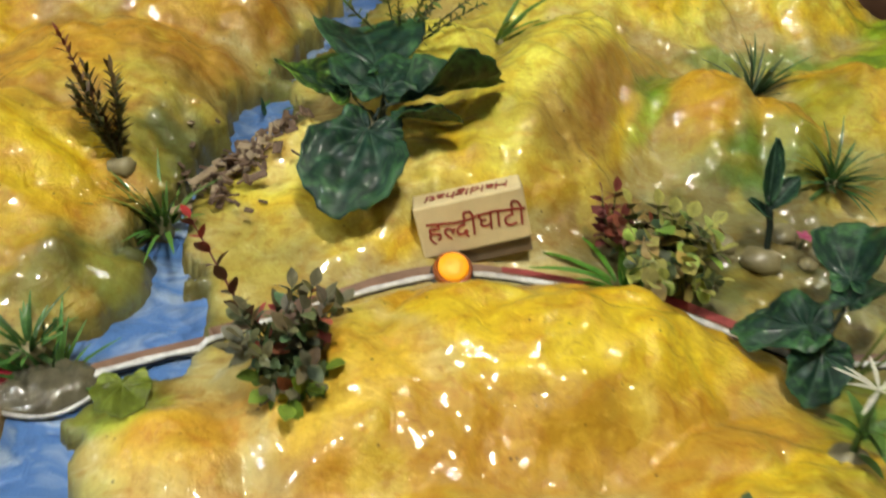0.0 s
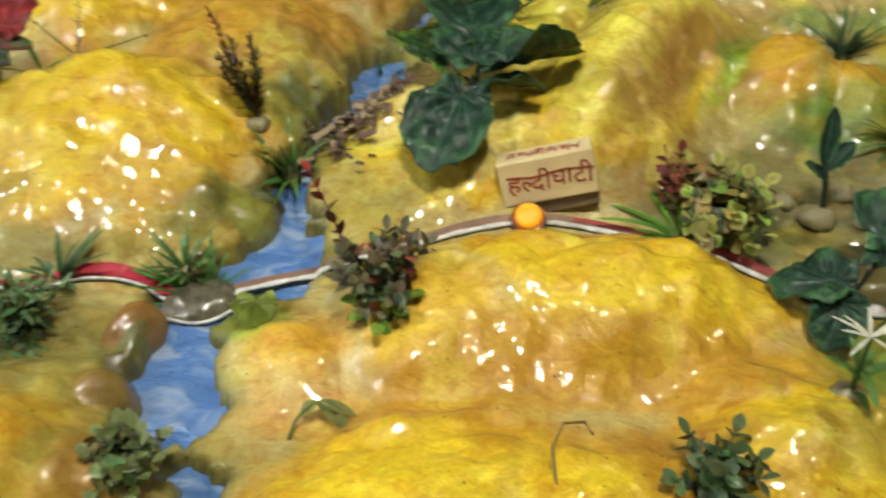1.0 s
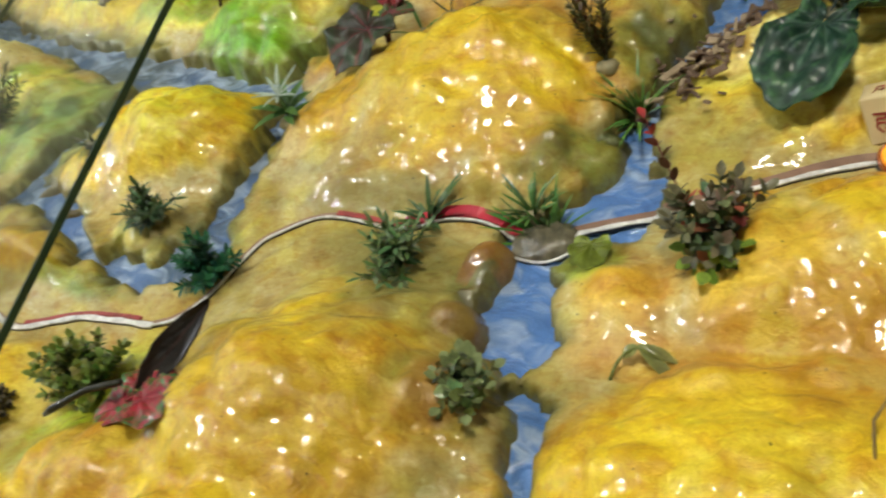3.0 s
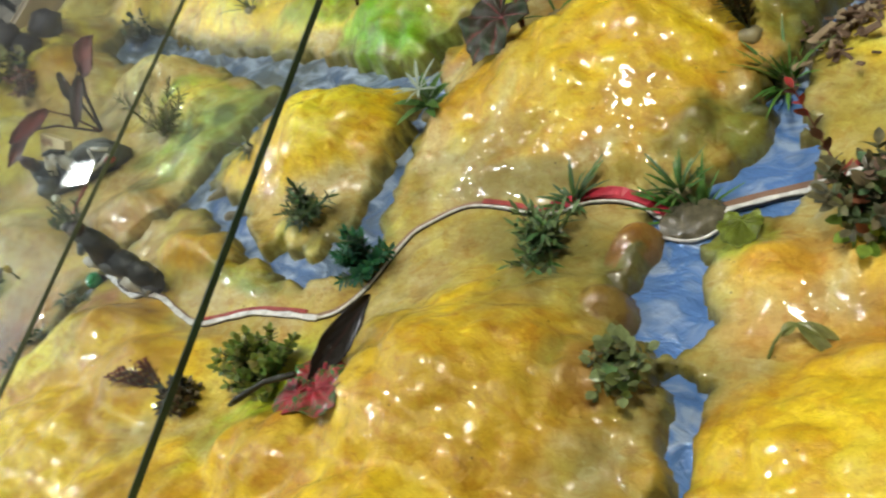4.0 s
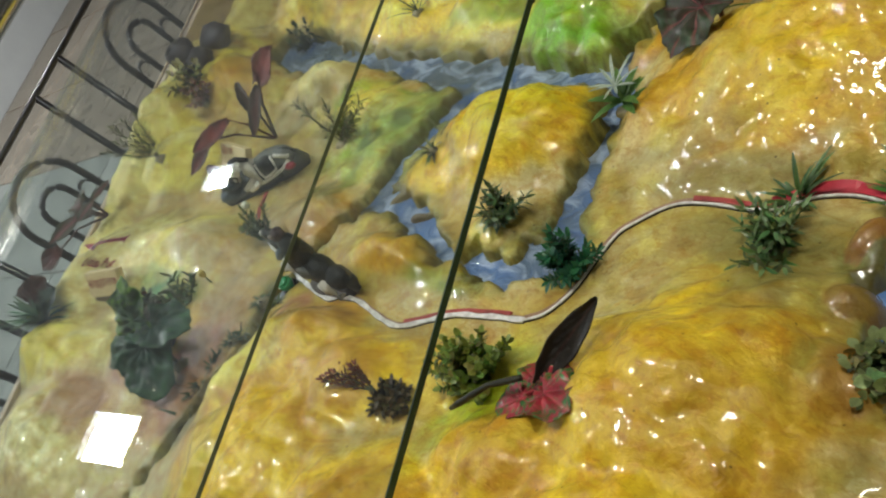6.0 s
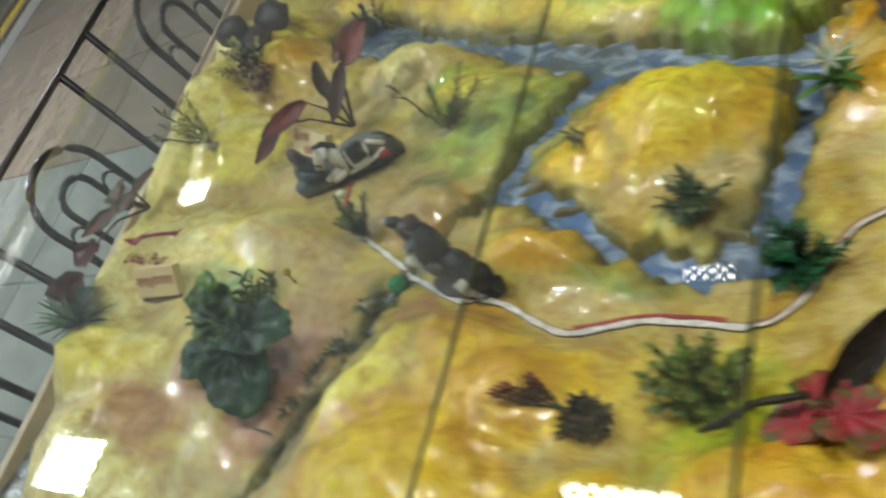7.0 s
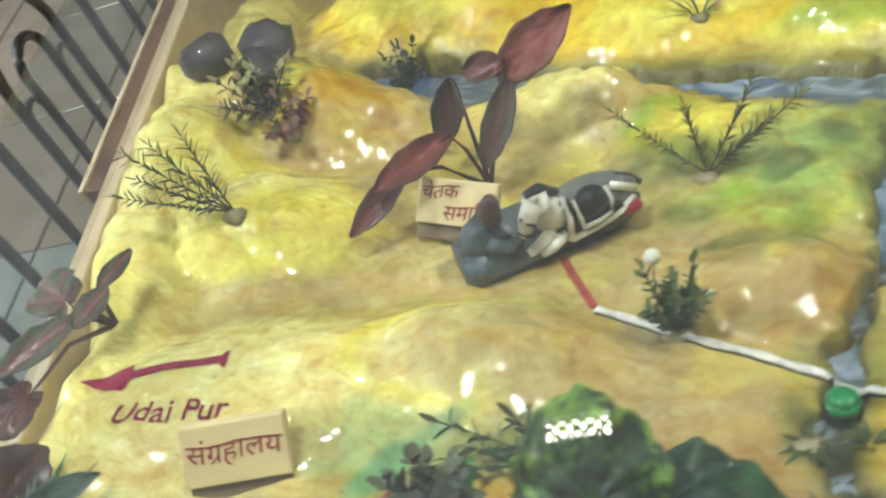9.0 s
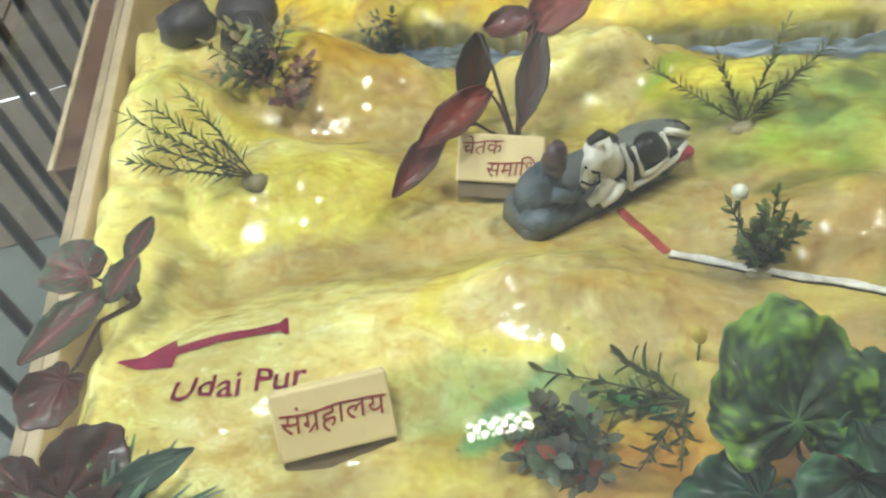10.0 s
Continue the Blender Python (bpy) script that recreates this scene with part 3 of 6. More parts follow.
patch(-0.842, 0.374, 0.030, 0.010, 58, (0.06, 0.30, 0.12), 0.8)
patch(-0.818, 0.408, 0.024, 0.009, 45, (0.10, 0.26, 0.10), 0.7)
patch(0.565, 0.952, 0.045, 0.030, 0, (0.20, 0.17, 0.07), 0.65)
patch(0.575, 0.865, 0.050, 0.030, 0, (0.17, 0.16, 0.06), 0.7)
patch(0.495, 0.915, 0.030, 0.025, 0, (0.30, 0.24, 0.06), 0.55)
patch(0.640, 1.010, 0.040, 0.045, 0, (0.22, 0.19, 0.06), 0.6)
patch(-0.670, 0.415, 0.060, 0.040, 0, (0.40, 0.29, 0.12), 0.6)
patch(-0.800, 0.315, 0.045, 0.035, 0, (0.46, 0.32, 0.10), 0.6)
patch(-0.060, 0.470, 0.070, 0.050, 0, (0.60, 0.38, 0.022), 0.6)
patch(-0.150, 0.860, 0.060, 0.050, 0, (0.64, 0.40, 0.022), 0.55)
patch(-0.742, 0.562, 0.022, 0.012, 0.3, (0.34, 0.32, 0.12), 0.5)

river("blue", (0.150, 1.450, 0.035), (0.139, 1.330, 0.030), (0.125, 1.200, 0.012), (0.106, 1.090, 0.008), (0.098, 1.030, 0.026), (0.092, 0.970, 0.019), (0.070, 0.905, 0.005),
      (0.066, 0.865, 0.004), (0.064, 0.820, 0.016), (0.076, 0.780, 0.028), (0.082, 0.742, 0.038), (0.040, 0.700, 0.026), (0.050, 0.660, 0.024))
river("blue", (0.050, 0.660, 0.024), (0.053, 0.630, 0.031), (0.068, 0.600, 0.031), (0.087, 0.578, 0.014), (0.102, 0.550, 0.012), (0.126, 0.506, 0.010), (0.150, 0.440, 0.012), (0.190, 0.300, 0.015))
river("grey", (-1.045, 0.856, 0.040), (-0.980, 0.846, 0.046), (-0.910, 0.828, 0.036), (-0.840, 0.834, 0.022), (-0.750, 0.832, 0.020), (-0.620, 0.820, 0.027), (-0.520, 0.815, 0.036), (-0.400, 0.808, 0.018), (-0.330, 0.825, 0.020),
      (-0.320, 0.860, 0.020), (-0.300, 0.910, 0.012), (-0.280, 1.000, 0.012))
river("mixed", (-0.315, 0.810, 0.016), (-0.288, 0.750, 0.012), (-0.283, 0.700, 0.011), (-0.275, 0.645, 0.016), (-0.260, 0.592, 0.028), (-0.300, 0.556, 0.019), (-0.370, 0.553, 0.013), (-0.430, 0.575, 0.013),
      (-0.500, 0.600, 0.015), (-0.560, 0.608, 0.019), (-0.562, 0.660, 0.011), (-0.550, 0.720, 0.012), (-0.535, 0.790, 0.020))
river("ditch", (-0.565, 0.592, 0.012), (-0.580, 0.560, 0.006), (-0.593, 0.490, 0.009), (-0.598, 0.446, 0.010), (-0.598, 0.410, 0.005), (-0.589, 0.367, 0.003), (-0.586, 0.328, 0.0045), (-0.584, 0.290, 0.004), (-0.580, 0.150, 0.006))

D0, D1, V0, V1, STEP = -1.09, 1.25, -0.02, 1.62, 0.0036


def river_gap(x, y):
    """How far each place lies outside the nearest river's bank (negative: in the water), and how blue that river is."""
    gap = np.full(x.shape, 9.0)
    blue = np.zeros(x.shape)
    for kind, pts in RIVERS:
        for (ax, ay, aw), (bx, by, bw) in zip(pts, pts[1:]):
            dx, dy = bx - ax, by - ay
            t = np.clip(((x - ax) * dx + (y - ay) * dy) / (dx * dx + dy * dy), 0, 1)
            g = np.hypot(x - ax - t * dx, y - ay - t * dy) - (aw + t * (bw - aw))
            near = g < gap
            gap = np.where(near, g, gap)
            blue = np.where(near, {"blue": 1.0, "mixed": 0.45, "grey": 0.1, "ditch": -1.0}[kind], blue)
    return gap, blue


def road_gap(x, y):
    gap = np.full(x.shape, 9.0)
    for pts in (ROAD_A, ROAD_B, ROAD_C):
        for (ax, ay), (bx, by) in zip(pts, pts[1:]):
            dx, dy = bx - ax, by - ay
            t = np.clip(((x - ax) * dx + (y - ay) * dy) / (dx * dx + dy * dy), 0, 1)
            gap = np.minimum(gap, np.hypot(x - ax - t * dx, y - ay - t * dy))
    return gap


ROAD_A = [(0.700, 0.830), (0.620, 0.810), (0.560, 0.798), (0.526, 0.792), (0.492, 0.794), (0.460, 0.806), (0.416, 0.824), (0.366, 0.833), (0.306, 0.837), (0.267, 0.832), (0.229, 0.816), (0.194, 0.792), (0.137, 0.754), (0.082, 0.722), (0.062, 0.708)]
ROAD_B = [(0.026, 0.690), (0.015, 0.695), (-0.014, 0.698), (-0.043, 0.691), (-0.067, 0.675), (-0.088, 0.670), (-0.125, 0.669), (-0.159, 0.663), (-0.190, 0.636), (-0.203, 0.611), (-0.207, 0.556), (-0.219, 0.527), (-0.238, 0.512)]
ROAD_C = [(-0.238, 0.512), (-0.281, 0.504), (-0.323, 0.492), (-0.376, 0.464), (-0.420, 0.466), (-0.459, 0.473), (-0.489, 0.470), (-0.512, 0.463), (-0.577, 0.474), (-0.617, 0.486), (-0.669, 0.499), (-0.748, 0.524)]


def outside(x, y):
    """True past the boards of the case."""
    d, v = x * BX.x + 0.985 * y * BX.y, x * BY.x + 0.985 * y * BY.y
    return (d < -1.020) | (d > 1.196) | (v < 0.137) | (v > 1.656)


def relief(x, y):
    """Height and paint of the modelled land at arrays of places."""
    wob = lattice_noise(x, y, 14, 3, 4)
    wob2 = lattice_noise(x, y, 9, 8, 4)
    fine = lattice_noise(x, y, 60, 5, 3)
    tone = lattice_noise(x, y, 22, 11, 5)
    z = np.full(x.shape, 0.0)
    col = np.zeros(x.shape + (3,))
    base = smooth(-0.5, 0.5, tone)[..., None]
    col[:] = np.array(OLIVE) * (1 - base) + np.array(BEIGE) * base
    total = np.zeros(x.shape)
    for cx, cy, rx, ry, rot, h, colour, skirt, flat in HILLS:
        dx, dy = x - cx, y - cy
        u, v = dx * math.cos(rot) + dy * math.sin(rot), -dx * math.sin(rot) + dy * math.cos(rot)
        r = np.hypot(u / rx, v / ry) * (1 + 0.16 * wob) + 0.05 * wob2
        lift = h * np.exp(-np.power(np.maximum(r, 0) * 0.98, flat) * 1.25)
        z = np.maximum(z, lift) + 0.25 * np.minimum(z, lift)
        w = smooth(1.18, 0.86, r + 0.18 * tone)
        w2 = smooth(0.98, 0.55, r + 0.30 * tone - 0.1 * wob2)
        c = np.array(skirt) * (1 - w2[..., None]) + np.array(colour) * w2[..., None]
        col = col * (1 - w[..., None]) + c * w[..., None]
    for cx, cy, rx, ry, rot, colour, strength in PATCHES:
        dx, dy = x - cx, y - cy
        u, v = dx * math.cos(rot) + dy * math.sin(rot), -dx * math.sin(rot) + dy * math.cos(rot)
        w = strength * smooth(1.2, 0.6, np.hypot(u / rx, v / ry) + 0.35 * tone)
        col = col * (1 - w[..., None]) + np.array(colour) * w[..., None]
    s = 0.36 * smooth(0.15, 0.7, lattice_noise(x + 0.3 * y, y, 13, 61, 5))[..., None]
    col = col * (1 - s) + (0.55 * col + 0.45 * np.array(OLIVE)) * s
    s = 0.40 * smooth(0.35, 0.75, lattice_noise(x, y, 45, 62, 4))[..., None]
    col = col * (1 - s) + col * np.array((0.62, 0.55, 0.5)) * s
    # streaks of orange and pale yellow brushed over everything
    s = 0.26 * smooth(0.2, 0.7, lattice_noise(x * 0.6, y * 1.6, 20, 21, 4))[..., None]
    col = col * (1 - s) + np.array(ORANGE) * s
    s = 0.28 * smooth(0.25, 0.8, lattice_noise(x, y, 30, 22, 4))[..., None]
    col = col * (1 - s) + np.array(LEMON) * s
    gap, blue = river_gap(x, y)
    gap = gap + 0.006 * lattice_noise(x, y, 40, 31, 3)
    gap = gap + 0.0025 * lattice_noise(x, y, 95, 33, 2) + 0.010 * (np.abs(lattice_noise(x, y, 33, 34, 1)) - 0.4)
    s = 0.6 * smooth(0.022, 0.004, gap + 0.01 * tone)[..., None]
    col = col * (1 - s) + np.array(MOSS) * s
    # narrow dark line at the water: shade of the overhanging bank, put into the paint
    s = 0.7 * smooth(0.008, 0.002, gap + 0.004 * tone)[..., None]
    col = col * (1 - s) + np.array((0.09, 0.085, 0.035)) * s
    lump = 1 - np.abs(lattice_noise(x, y, 24, 51, 3))
    # crumpled paper under the paint: rounded lumps that meet in creases
    high = smooth(0.006, 0.030, z)
    # the hill that carries the painted arrow is smoother
    high = high * (1 - 0.75 * smooth(1.3, 0.7, np.hypot((x + 1.01) / 0.12, (y - 0.395) / 0.07)))
    crumple = np.abs(lattice_noise(x + 0.012 * wob, y + 0.012 * wob2, 19, 71, 2))
    pucker = np.abs(lattice_noise(x + 0.004 * fine, y, 44, 72, 2))
    z = z + 0.007 + (0.0045 * wob + 0.0012 * fine) * (1 - 0.7 * smooth(1.3, 0.7, np.hypot((x + 1.01) / 0.12, (y - 0.395) / 0.07))) + 0.003 * np.abs(wob2) + (0.0026 * lump + 0.0085 * (crumple - 0.35) + 0.0032 * (pucker - 0.3)) * high
    # the land stays high along the case's edge
    d = x * BX.x + 0.985 * y * BX.y
    edge = smooth(-0.86, -0.94, d)
    z = np.maximum(z, edge * (0.036 + 0.026 * smooth(0.42, 0.62, y)) * (1 + 0.18 * wob))
    s = (0.75 * edge)[..., None]
    col = col * (1 - s) + (np.array(STRAW) * 0.55 + np.array(LEMON) * 0.45) * s
    z = np.maximum(z, 0.007)
    z = 0.0050 + (z - 0.0050) * (0.12 + 0.88 * smooth(0.004, 0.034, road_gap(x, y)))
    bank = smooth(-0.001, 0.0042, gap)
    shore = smooth(0.0, 0.045, gap)
    z = -0.012 + (z * (0.62 + 0.38 * shore) + 0.012 + 0.006) * bank
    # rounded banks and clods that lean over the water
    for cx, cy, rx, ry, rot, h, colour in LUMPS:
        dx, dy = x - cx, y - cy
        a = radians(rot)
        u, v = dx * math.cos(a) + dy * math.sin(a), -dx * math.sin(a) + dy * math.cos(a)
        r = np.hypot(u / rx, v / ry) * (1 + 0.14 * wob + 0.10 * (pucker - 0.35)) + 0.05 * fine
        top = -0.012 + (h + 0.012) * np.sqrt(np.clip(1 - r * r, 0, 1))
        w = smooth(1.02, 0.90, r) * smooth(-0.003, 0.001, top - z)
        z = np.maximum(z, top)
        # rims darker in the paint, for the shade under their overhang
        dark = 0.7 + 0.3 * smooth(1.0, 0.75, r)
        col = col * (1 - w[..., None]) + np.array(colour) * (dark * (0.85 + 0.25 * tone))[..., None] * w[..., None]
    turned = d - 0.53 * np.maximum(0, 0.33 - y) + 0.022 * smooth(0.42, 0.52, y)
    rim = smooth(-0.998, -0.940, turned + 0.004 * wob)
    z = np.where(turned < -0.93, -0.07 + (z + 0.07) * np.sqrt(rim), z)
    z = np.where(outside(x, y), -1.0, z)
    return z, col


def sheet(name, d0, d1, v0, v1, step, func, material):
    nd, nv = int((d1 - d0) / step), int((v1 - v0) / step)
    d, v = np.meshgrid(np.linspace(d0, d1, nd), np.linspace(v0, v1, nv))
    x, y = d * AX.x + v * AY.x, d * AX.y + v * AY.y
    z, col = func(x, y)
    me = bpy.data.meshes.new(name)
    i = np.arange(nd * nv).reshape(nv, nd)
    quads = np.stack([i[:-1, :-1], i[:-1, 1:], i[1:, 1:], i[1:, :-1]], -1).reshape(-1, 4)
    quads = quads[(z.ravel()[quads] > -0.5).all(1)]
    me.vertices.add(nd * nv)
    me.vertices.foreach_set("co", np.stack([x, y, z], -1).ravel())
    me.loops.add(quads.size)
    me.loops.foreach_set("vertex_index", quads.ravel())
    me.polygons.add(len(quads))
    me.polygons.foreach_set("loop_start", np.arange(len(quads)) * 4)
    me.update(calc_edges=True)
    at = me.color_attributes.new("paint", "FLOAT_COLOR", "POINT")
    at.data.foreach_set("color", np.concatenate([col, np.ones(col.shape[:-1] + (1,))], -1).ravel())
    finish(me, material)
    return new(name, me), (d, v, z)


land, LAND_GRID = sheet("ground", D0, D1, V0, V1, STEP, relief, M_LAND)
tagged(land, "lacquered yellow and ochre papier-mache relief of hills", "relief model", kind="structure")


def ground(x, y):
    """The land's height at a place."""
    d, v, z = LAND_GRID
    fd = (x * AX.x + y * AX.y - D0) / (D1 - D0) * (z.shape[1] - 1)
    fv = (x * AY.x + y * AY.y - V0) / (V1 - V0) * (z.shape[0] - 1)
    i, j = int(np.clip(fv, 0, z.shape[0] - 2)), int(np.clip(fd, 0, z.shape[1] - 2))
    a, b = np.clip(fv - i, 0, 1), np.clip(fd - j, 0, 1)
    return float((z[i, j] * (1 - b) + z[i, j + 1] * b) * (1 - a) + (z[i + 1, j] * (1 - b) + z[i + 1, j + 1] * b) * a)


def water_relief(x, y):
    gap, blue = river_gap(x, y)
    z = 0.0008 + 0.0016 * lattice_noise(x * 1.3, y * 0.7, 55, 41, 3) - 0.05 * smooth(0.02, 0.05, gap)
    z = np.where(outside(x, y), -1.0, z)
    t = np.clip(blue + 0.25 * lattice_noise(x, y, 18, 43, 3), 0, 1)[..., None]
    col = np.array((0.10, 0.135, 0.155)) * (1 - t) + np.array((0.09, 0.21, 0.52)) * t
    mire = ((blue < -0.5) * smooth(-0.25, 0.15, lattice_noise(x, y, 30, 44, 3)))[..., None]
    col = col * (1 - mire) + np.array((0.055, 0.055, 0.025)) * mire
    return z, col


water, _ = sheet("water", D0 + 0.13, D1 - 0.02, V0 + 0.02, V1 - 0.02, 0.007, water_relief, M_WATER)
tagged(water, "painted blue and grey river under clear resin", "water", kind="structure")


# ---- road along the relief ----
def spline(pts, step=0.004):
    """Points along a smooth line through pts."""
    p = [np.array(q, float) for q in pts]
    p = [2 * p[0] - p[1], *p, 2 * p[-1] - p[-2]]
    out = []
    for a, b, c, d in zip(p, p[1:], p[2:], p[3:]):
        n = max(2, int(np.linalg.norm(c - b) / step))
        for k in range(n):
            t = k / n
            out.append(0.5 * (2 * b + (c - a) * t + (2 * a - 5 * b + 4 * c - d) * t * t + (3 * b - a - 3 * c + d) * t**3))
    out.append(p[-2])
    return out


def ribbon(name, line, width, thick, lift, offset, material, level=False, wave=0.0):
    """A strip that lies along the line on the land, width across, shifted sideways by offset."""
    bm = bmesh.new()
    rows = []
    for i, q in enumerate(line):
        t = line[min(i + 1, len(line) - 1)] - line[max(i - 1, 0)]
        t = t / np.linalg.norm(t)
        s = np.array((-t[1], t[0]))
        row = []
        w = width * (1 + 0.18 * math.sin(i * 0.9) * (wave > 0))
        sh = offset + wave * math.sin(i * 0.23) + wave * 0.6 * math.sin(i * 0.61)
        hs = []
        for e in (-0.5, 0.5):
            x, y = q + s * (sh + e * w)
            hs.append(max(ground(x, y), 0.004))
        top = max(hs)
        for e, h in zip((-0.5, 0.5), hs):
            x, y = q + s * (sh + e * w)
            z = (top if level else h) + lift
            row += [bm.verts.new((x, y, z)), bm.verts.new((x, y, z + thick))]
        rows.append(row)
    for a, b in zip(rows, rows[1:]):
        for k, l in ((0, 1), (1, 3), (3, 2), (2, 0)):
            bm.faces.new((a[k], a[l], b[l], b[k]))
    bm.faces.new(rows[0][:2] + rows[0][:1:-1])
    bm.faces.new(rows[-1][:2] + rows[-1][:1:-1])
    bmesh.ops.recalc_face_normals(bm, faces=bm.faces[:])
    return part(name, bm, material, None, smooth=False)


ROAD_EAST = spline(ROAD_A)
ROAD_MID = spline(ROAD_B)
ROAD_WEST = spline(ROAD_C)
road = thing("road", "brown painted road edged with white tape across the hills", "road")
road["kind"] = "structure"


def stretch(line, x0, x1):
    return [q for q in line if x0 <= q[0] <= x1]


for line, wid in ((ROAD_EAST, 0.0085), (ROAD_MID, 0.005), (stretch(ROAD_WEST, -0.50, 0), 0.004)):
    r = ribbon("road_surface", line, wid, 0.0020, -0.0004, -wid * 0.66, M_ROAD)
    r.parent = road
for line, wid, off in ((stretch(ROAD_MID, -0.075, 0.022), 0.010, -0.0075), (stretch(ROAD_MID, -0.150, -0.076), 0.0045, -0.005), (stretch(ROAD_WEST, -0.375, -0.255), 0.004, -0.0055),
                       (stretch(ROAD_EAST, 0.405, 0.500), 0.0065, -0.0085), (stretch(ROAD_EAST, 0.300, 0.370), 0.004, -0.0075)):
    r = ribbon("red_stretch", line, wid, 0.0026, 0.0002, off, M_RED if wid > 0.009 else M_RED_WORN)
    r.parent = road
r = ribbon("red_stretch", spline([(-0.750, 0.527), (-0.768, 0.552), (-0.782, 0.575)]), 0.006, 0.0012, 0.0003, 0.0, M_RED_WORN)
r.parent = road
for line, wid in ((ROAD_EAST, 0.0040), (ROAD_MID, 0.0021), (ROAD_WEST, 0.0052)):
    edge = ribbon("white_tape", line, wid, 0.0014, 0.0018, 0.0, M_WHITE, True, 0.0005)
    edge.parent = road
    under = ribbon("tape_backing", line, wid * 0.8, 0.0020, -0.0003, 0.0008, M_BLACK, True, 0.0005)
    under.parent = road


# ---- plants ----
TEAL = ((0.006, 0.034, 0.024), (0.050, 0.105, 0.080), (0.030, 0.095, 0.045), 0.55)
DARK_GREEN = ((0.009, 0.036, 0.024), (0.07, 0.14, 0.095), (0.045, 0.13, 0.045))
MOTTLED = ((0.006, 0.034, 0.014), (0.08, 0.16, 0.045), (0.15, 0.28, 0.030), 0.60)
RED_GREEN = ((0.16, 0.030, 0.035), (0.26, 0.07, 0.07), (0.045, 0.11, 0.028), 0.25)
CALADIUM = ((0.36, 0.025, 0.045), (0.50, 0.09, 0.10), (0.02, 0.13, 0.02), 0.48)
MAROON = ((0.115, 0.018, 0.014), (0.20, 0.04, 0.03), (0.060, 0.036, 0.022), 0.45)
PURPLE = ((0.17, 0.050, 0.052), (0.36, 0.11, 0.11), (0.055, 0.085, 0.048), 0.10)


def plant(name, label, x, y, group="", sink=0.002):
    return thing(name, label, "plant", group, pose(x, y, ground(x, y) - sink))


def putty(root, r=0.012, h=0.008):
    g = Geo()
    g.ball((0, 0, -h * 0.1), r, r * 0.85, h, (0.42, 0.37, 0.16), 0.35, 12)
    return part_of("putty_base", g.mesh("putty_base", M_PUTTY), root, "lump of beige putty")


def leaf_colour(style, vein, edge, k):
    deep, line, rim = style[:3]
    edge, vein = min(1, max(0, edge)), min(1, max(0, vein))
    col = [a + (c - a) * edge for a, c in zip(deep, rim)]
    return tuple(max(0.004, (a + (c - a) * vein) * (1 + 0.3 * k)) for a, c in zip(col, line))


def heart_blade(g, b, way, side, nor, length, width, style, cup, sag, seed):
    """A heart-shaped blade drawn round the place where its stalk joins; sunken veins run out from there."""
    start = style[3] if len(style) > 3 else 0.62
    b = b + way * (0.24 * length)
    length = 0.76 * length
    half = width / 2 / length
    angles = [0, 18, 45, 80, 115, 140, 160, 170]
    reach = [1.0, 0.90, max(0.70, 0.40 + 0.55 * half), half * 0.98, half * 0.88, 0.20 + 0.36 * half, 0.14 + 0.28 * half, 0.08]
    veins = [0, 32, 66, 104, 140]
    n, m = 22, 76
    for i in range(n + 1):
        r = i / n
        for j in range(m + 1):
            a = -170 + 340 * j / m
            R = length * float(np.interp(abs(a), angles, reach))
            R *= 1 + 0.025 * math.sin(a * 0.21 + seed) + 0.02 * math.sin(a * 0.47 + seed * 3)
            u, w = R * r * math.cos(radians(a)), R * r * math.sin(radians(a))
            near = min(abs(abs(a) - q) for q in veins)
            gap = R * r * math.sin(radians(min(90, near)))
            k = 1.5 * noise.noise(Vector((u * 80 + seed, w * 80, seed)))
            k2 = 1.5 * noise.noise(Vector((u * 330 + seed, w * 330, seed * 2)))
            puff = 0.070 * width * min(1.0, near / 16) * math.sin(math.pi * min(1, r * 0.9)) * (1 + 0.6 * k)
            lift = cup * width * (w / (width / 2)) ** 2 - sag * length * (u / length) ** 2 * (1 if u > 0 else -0.5) + puff + 0.05 * width * r ** 3 * math.sin(a * 0.10 + seed) + 0.035 * width * k
            g.v.append(b + way * u + side * w + nor * lift)
            vein = 0.9 * max(0.0, 1 - gap / (0.016 * width + 0.0001)) * (1.1 - 0.6 * r)
            edge = max(0.0, r - start) / 0.34 * (0.45 + 0.8 * k + 1.3 * k2) + max(0.0, k2 - 0.2) * 1.3 * (0.4 + r)
            g.c.append(leaf_colour(style, vein, edge, k))
    for i in range(n):
        for j in range(m):
            q = i * (m + 1) + j
            g.f.append((q, q + m + 1, q + m + 2, q + 1))


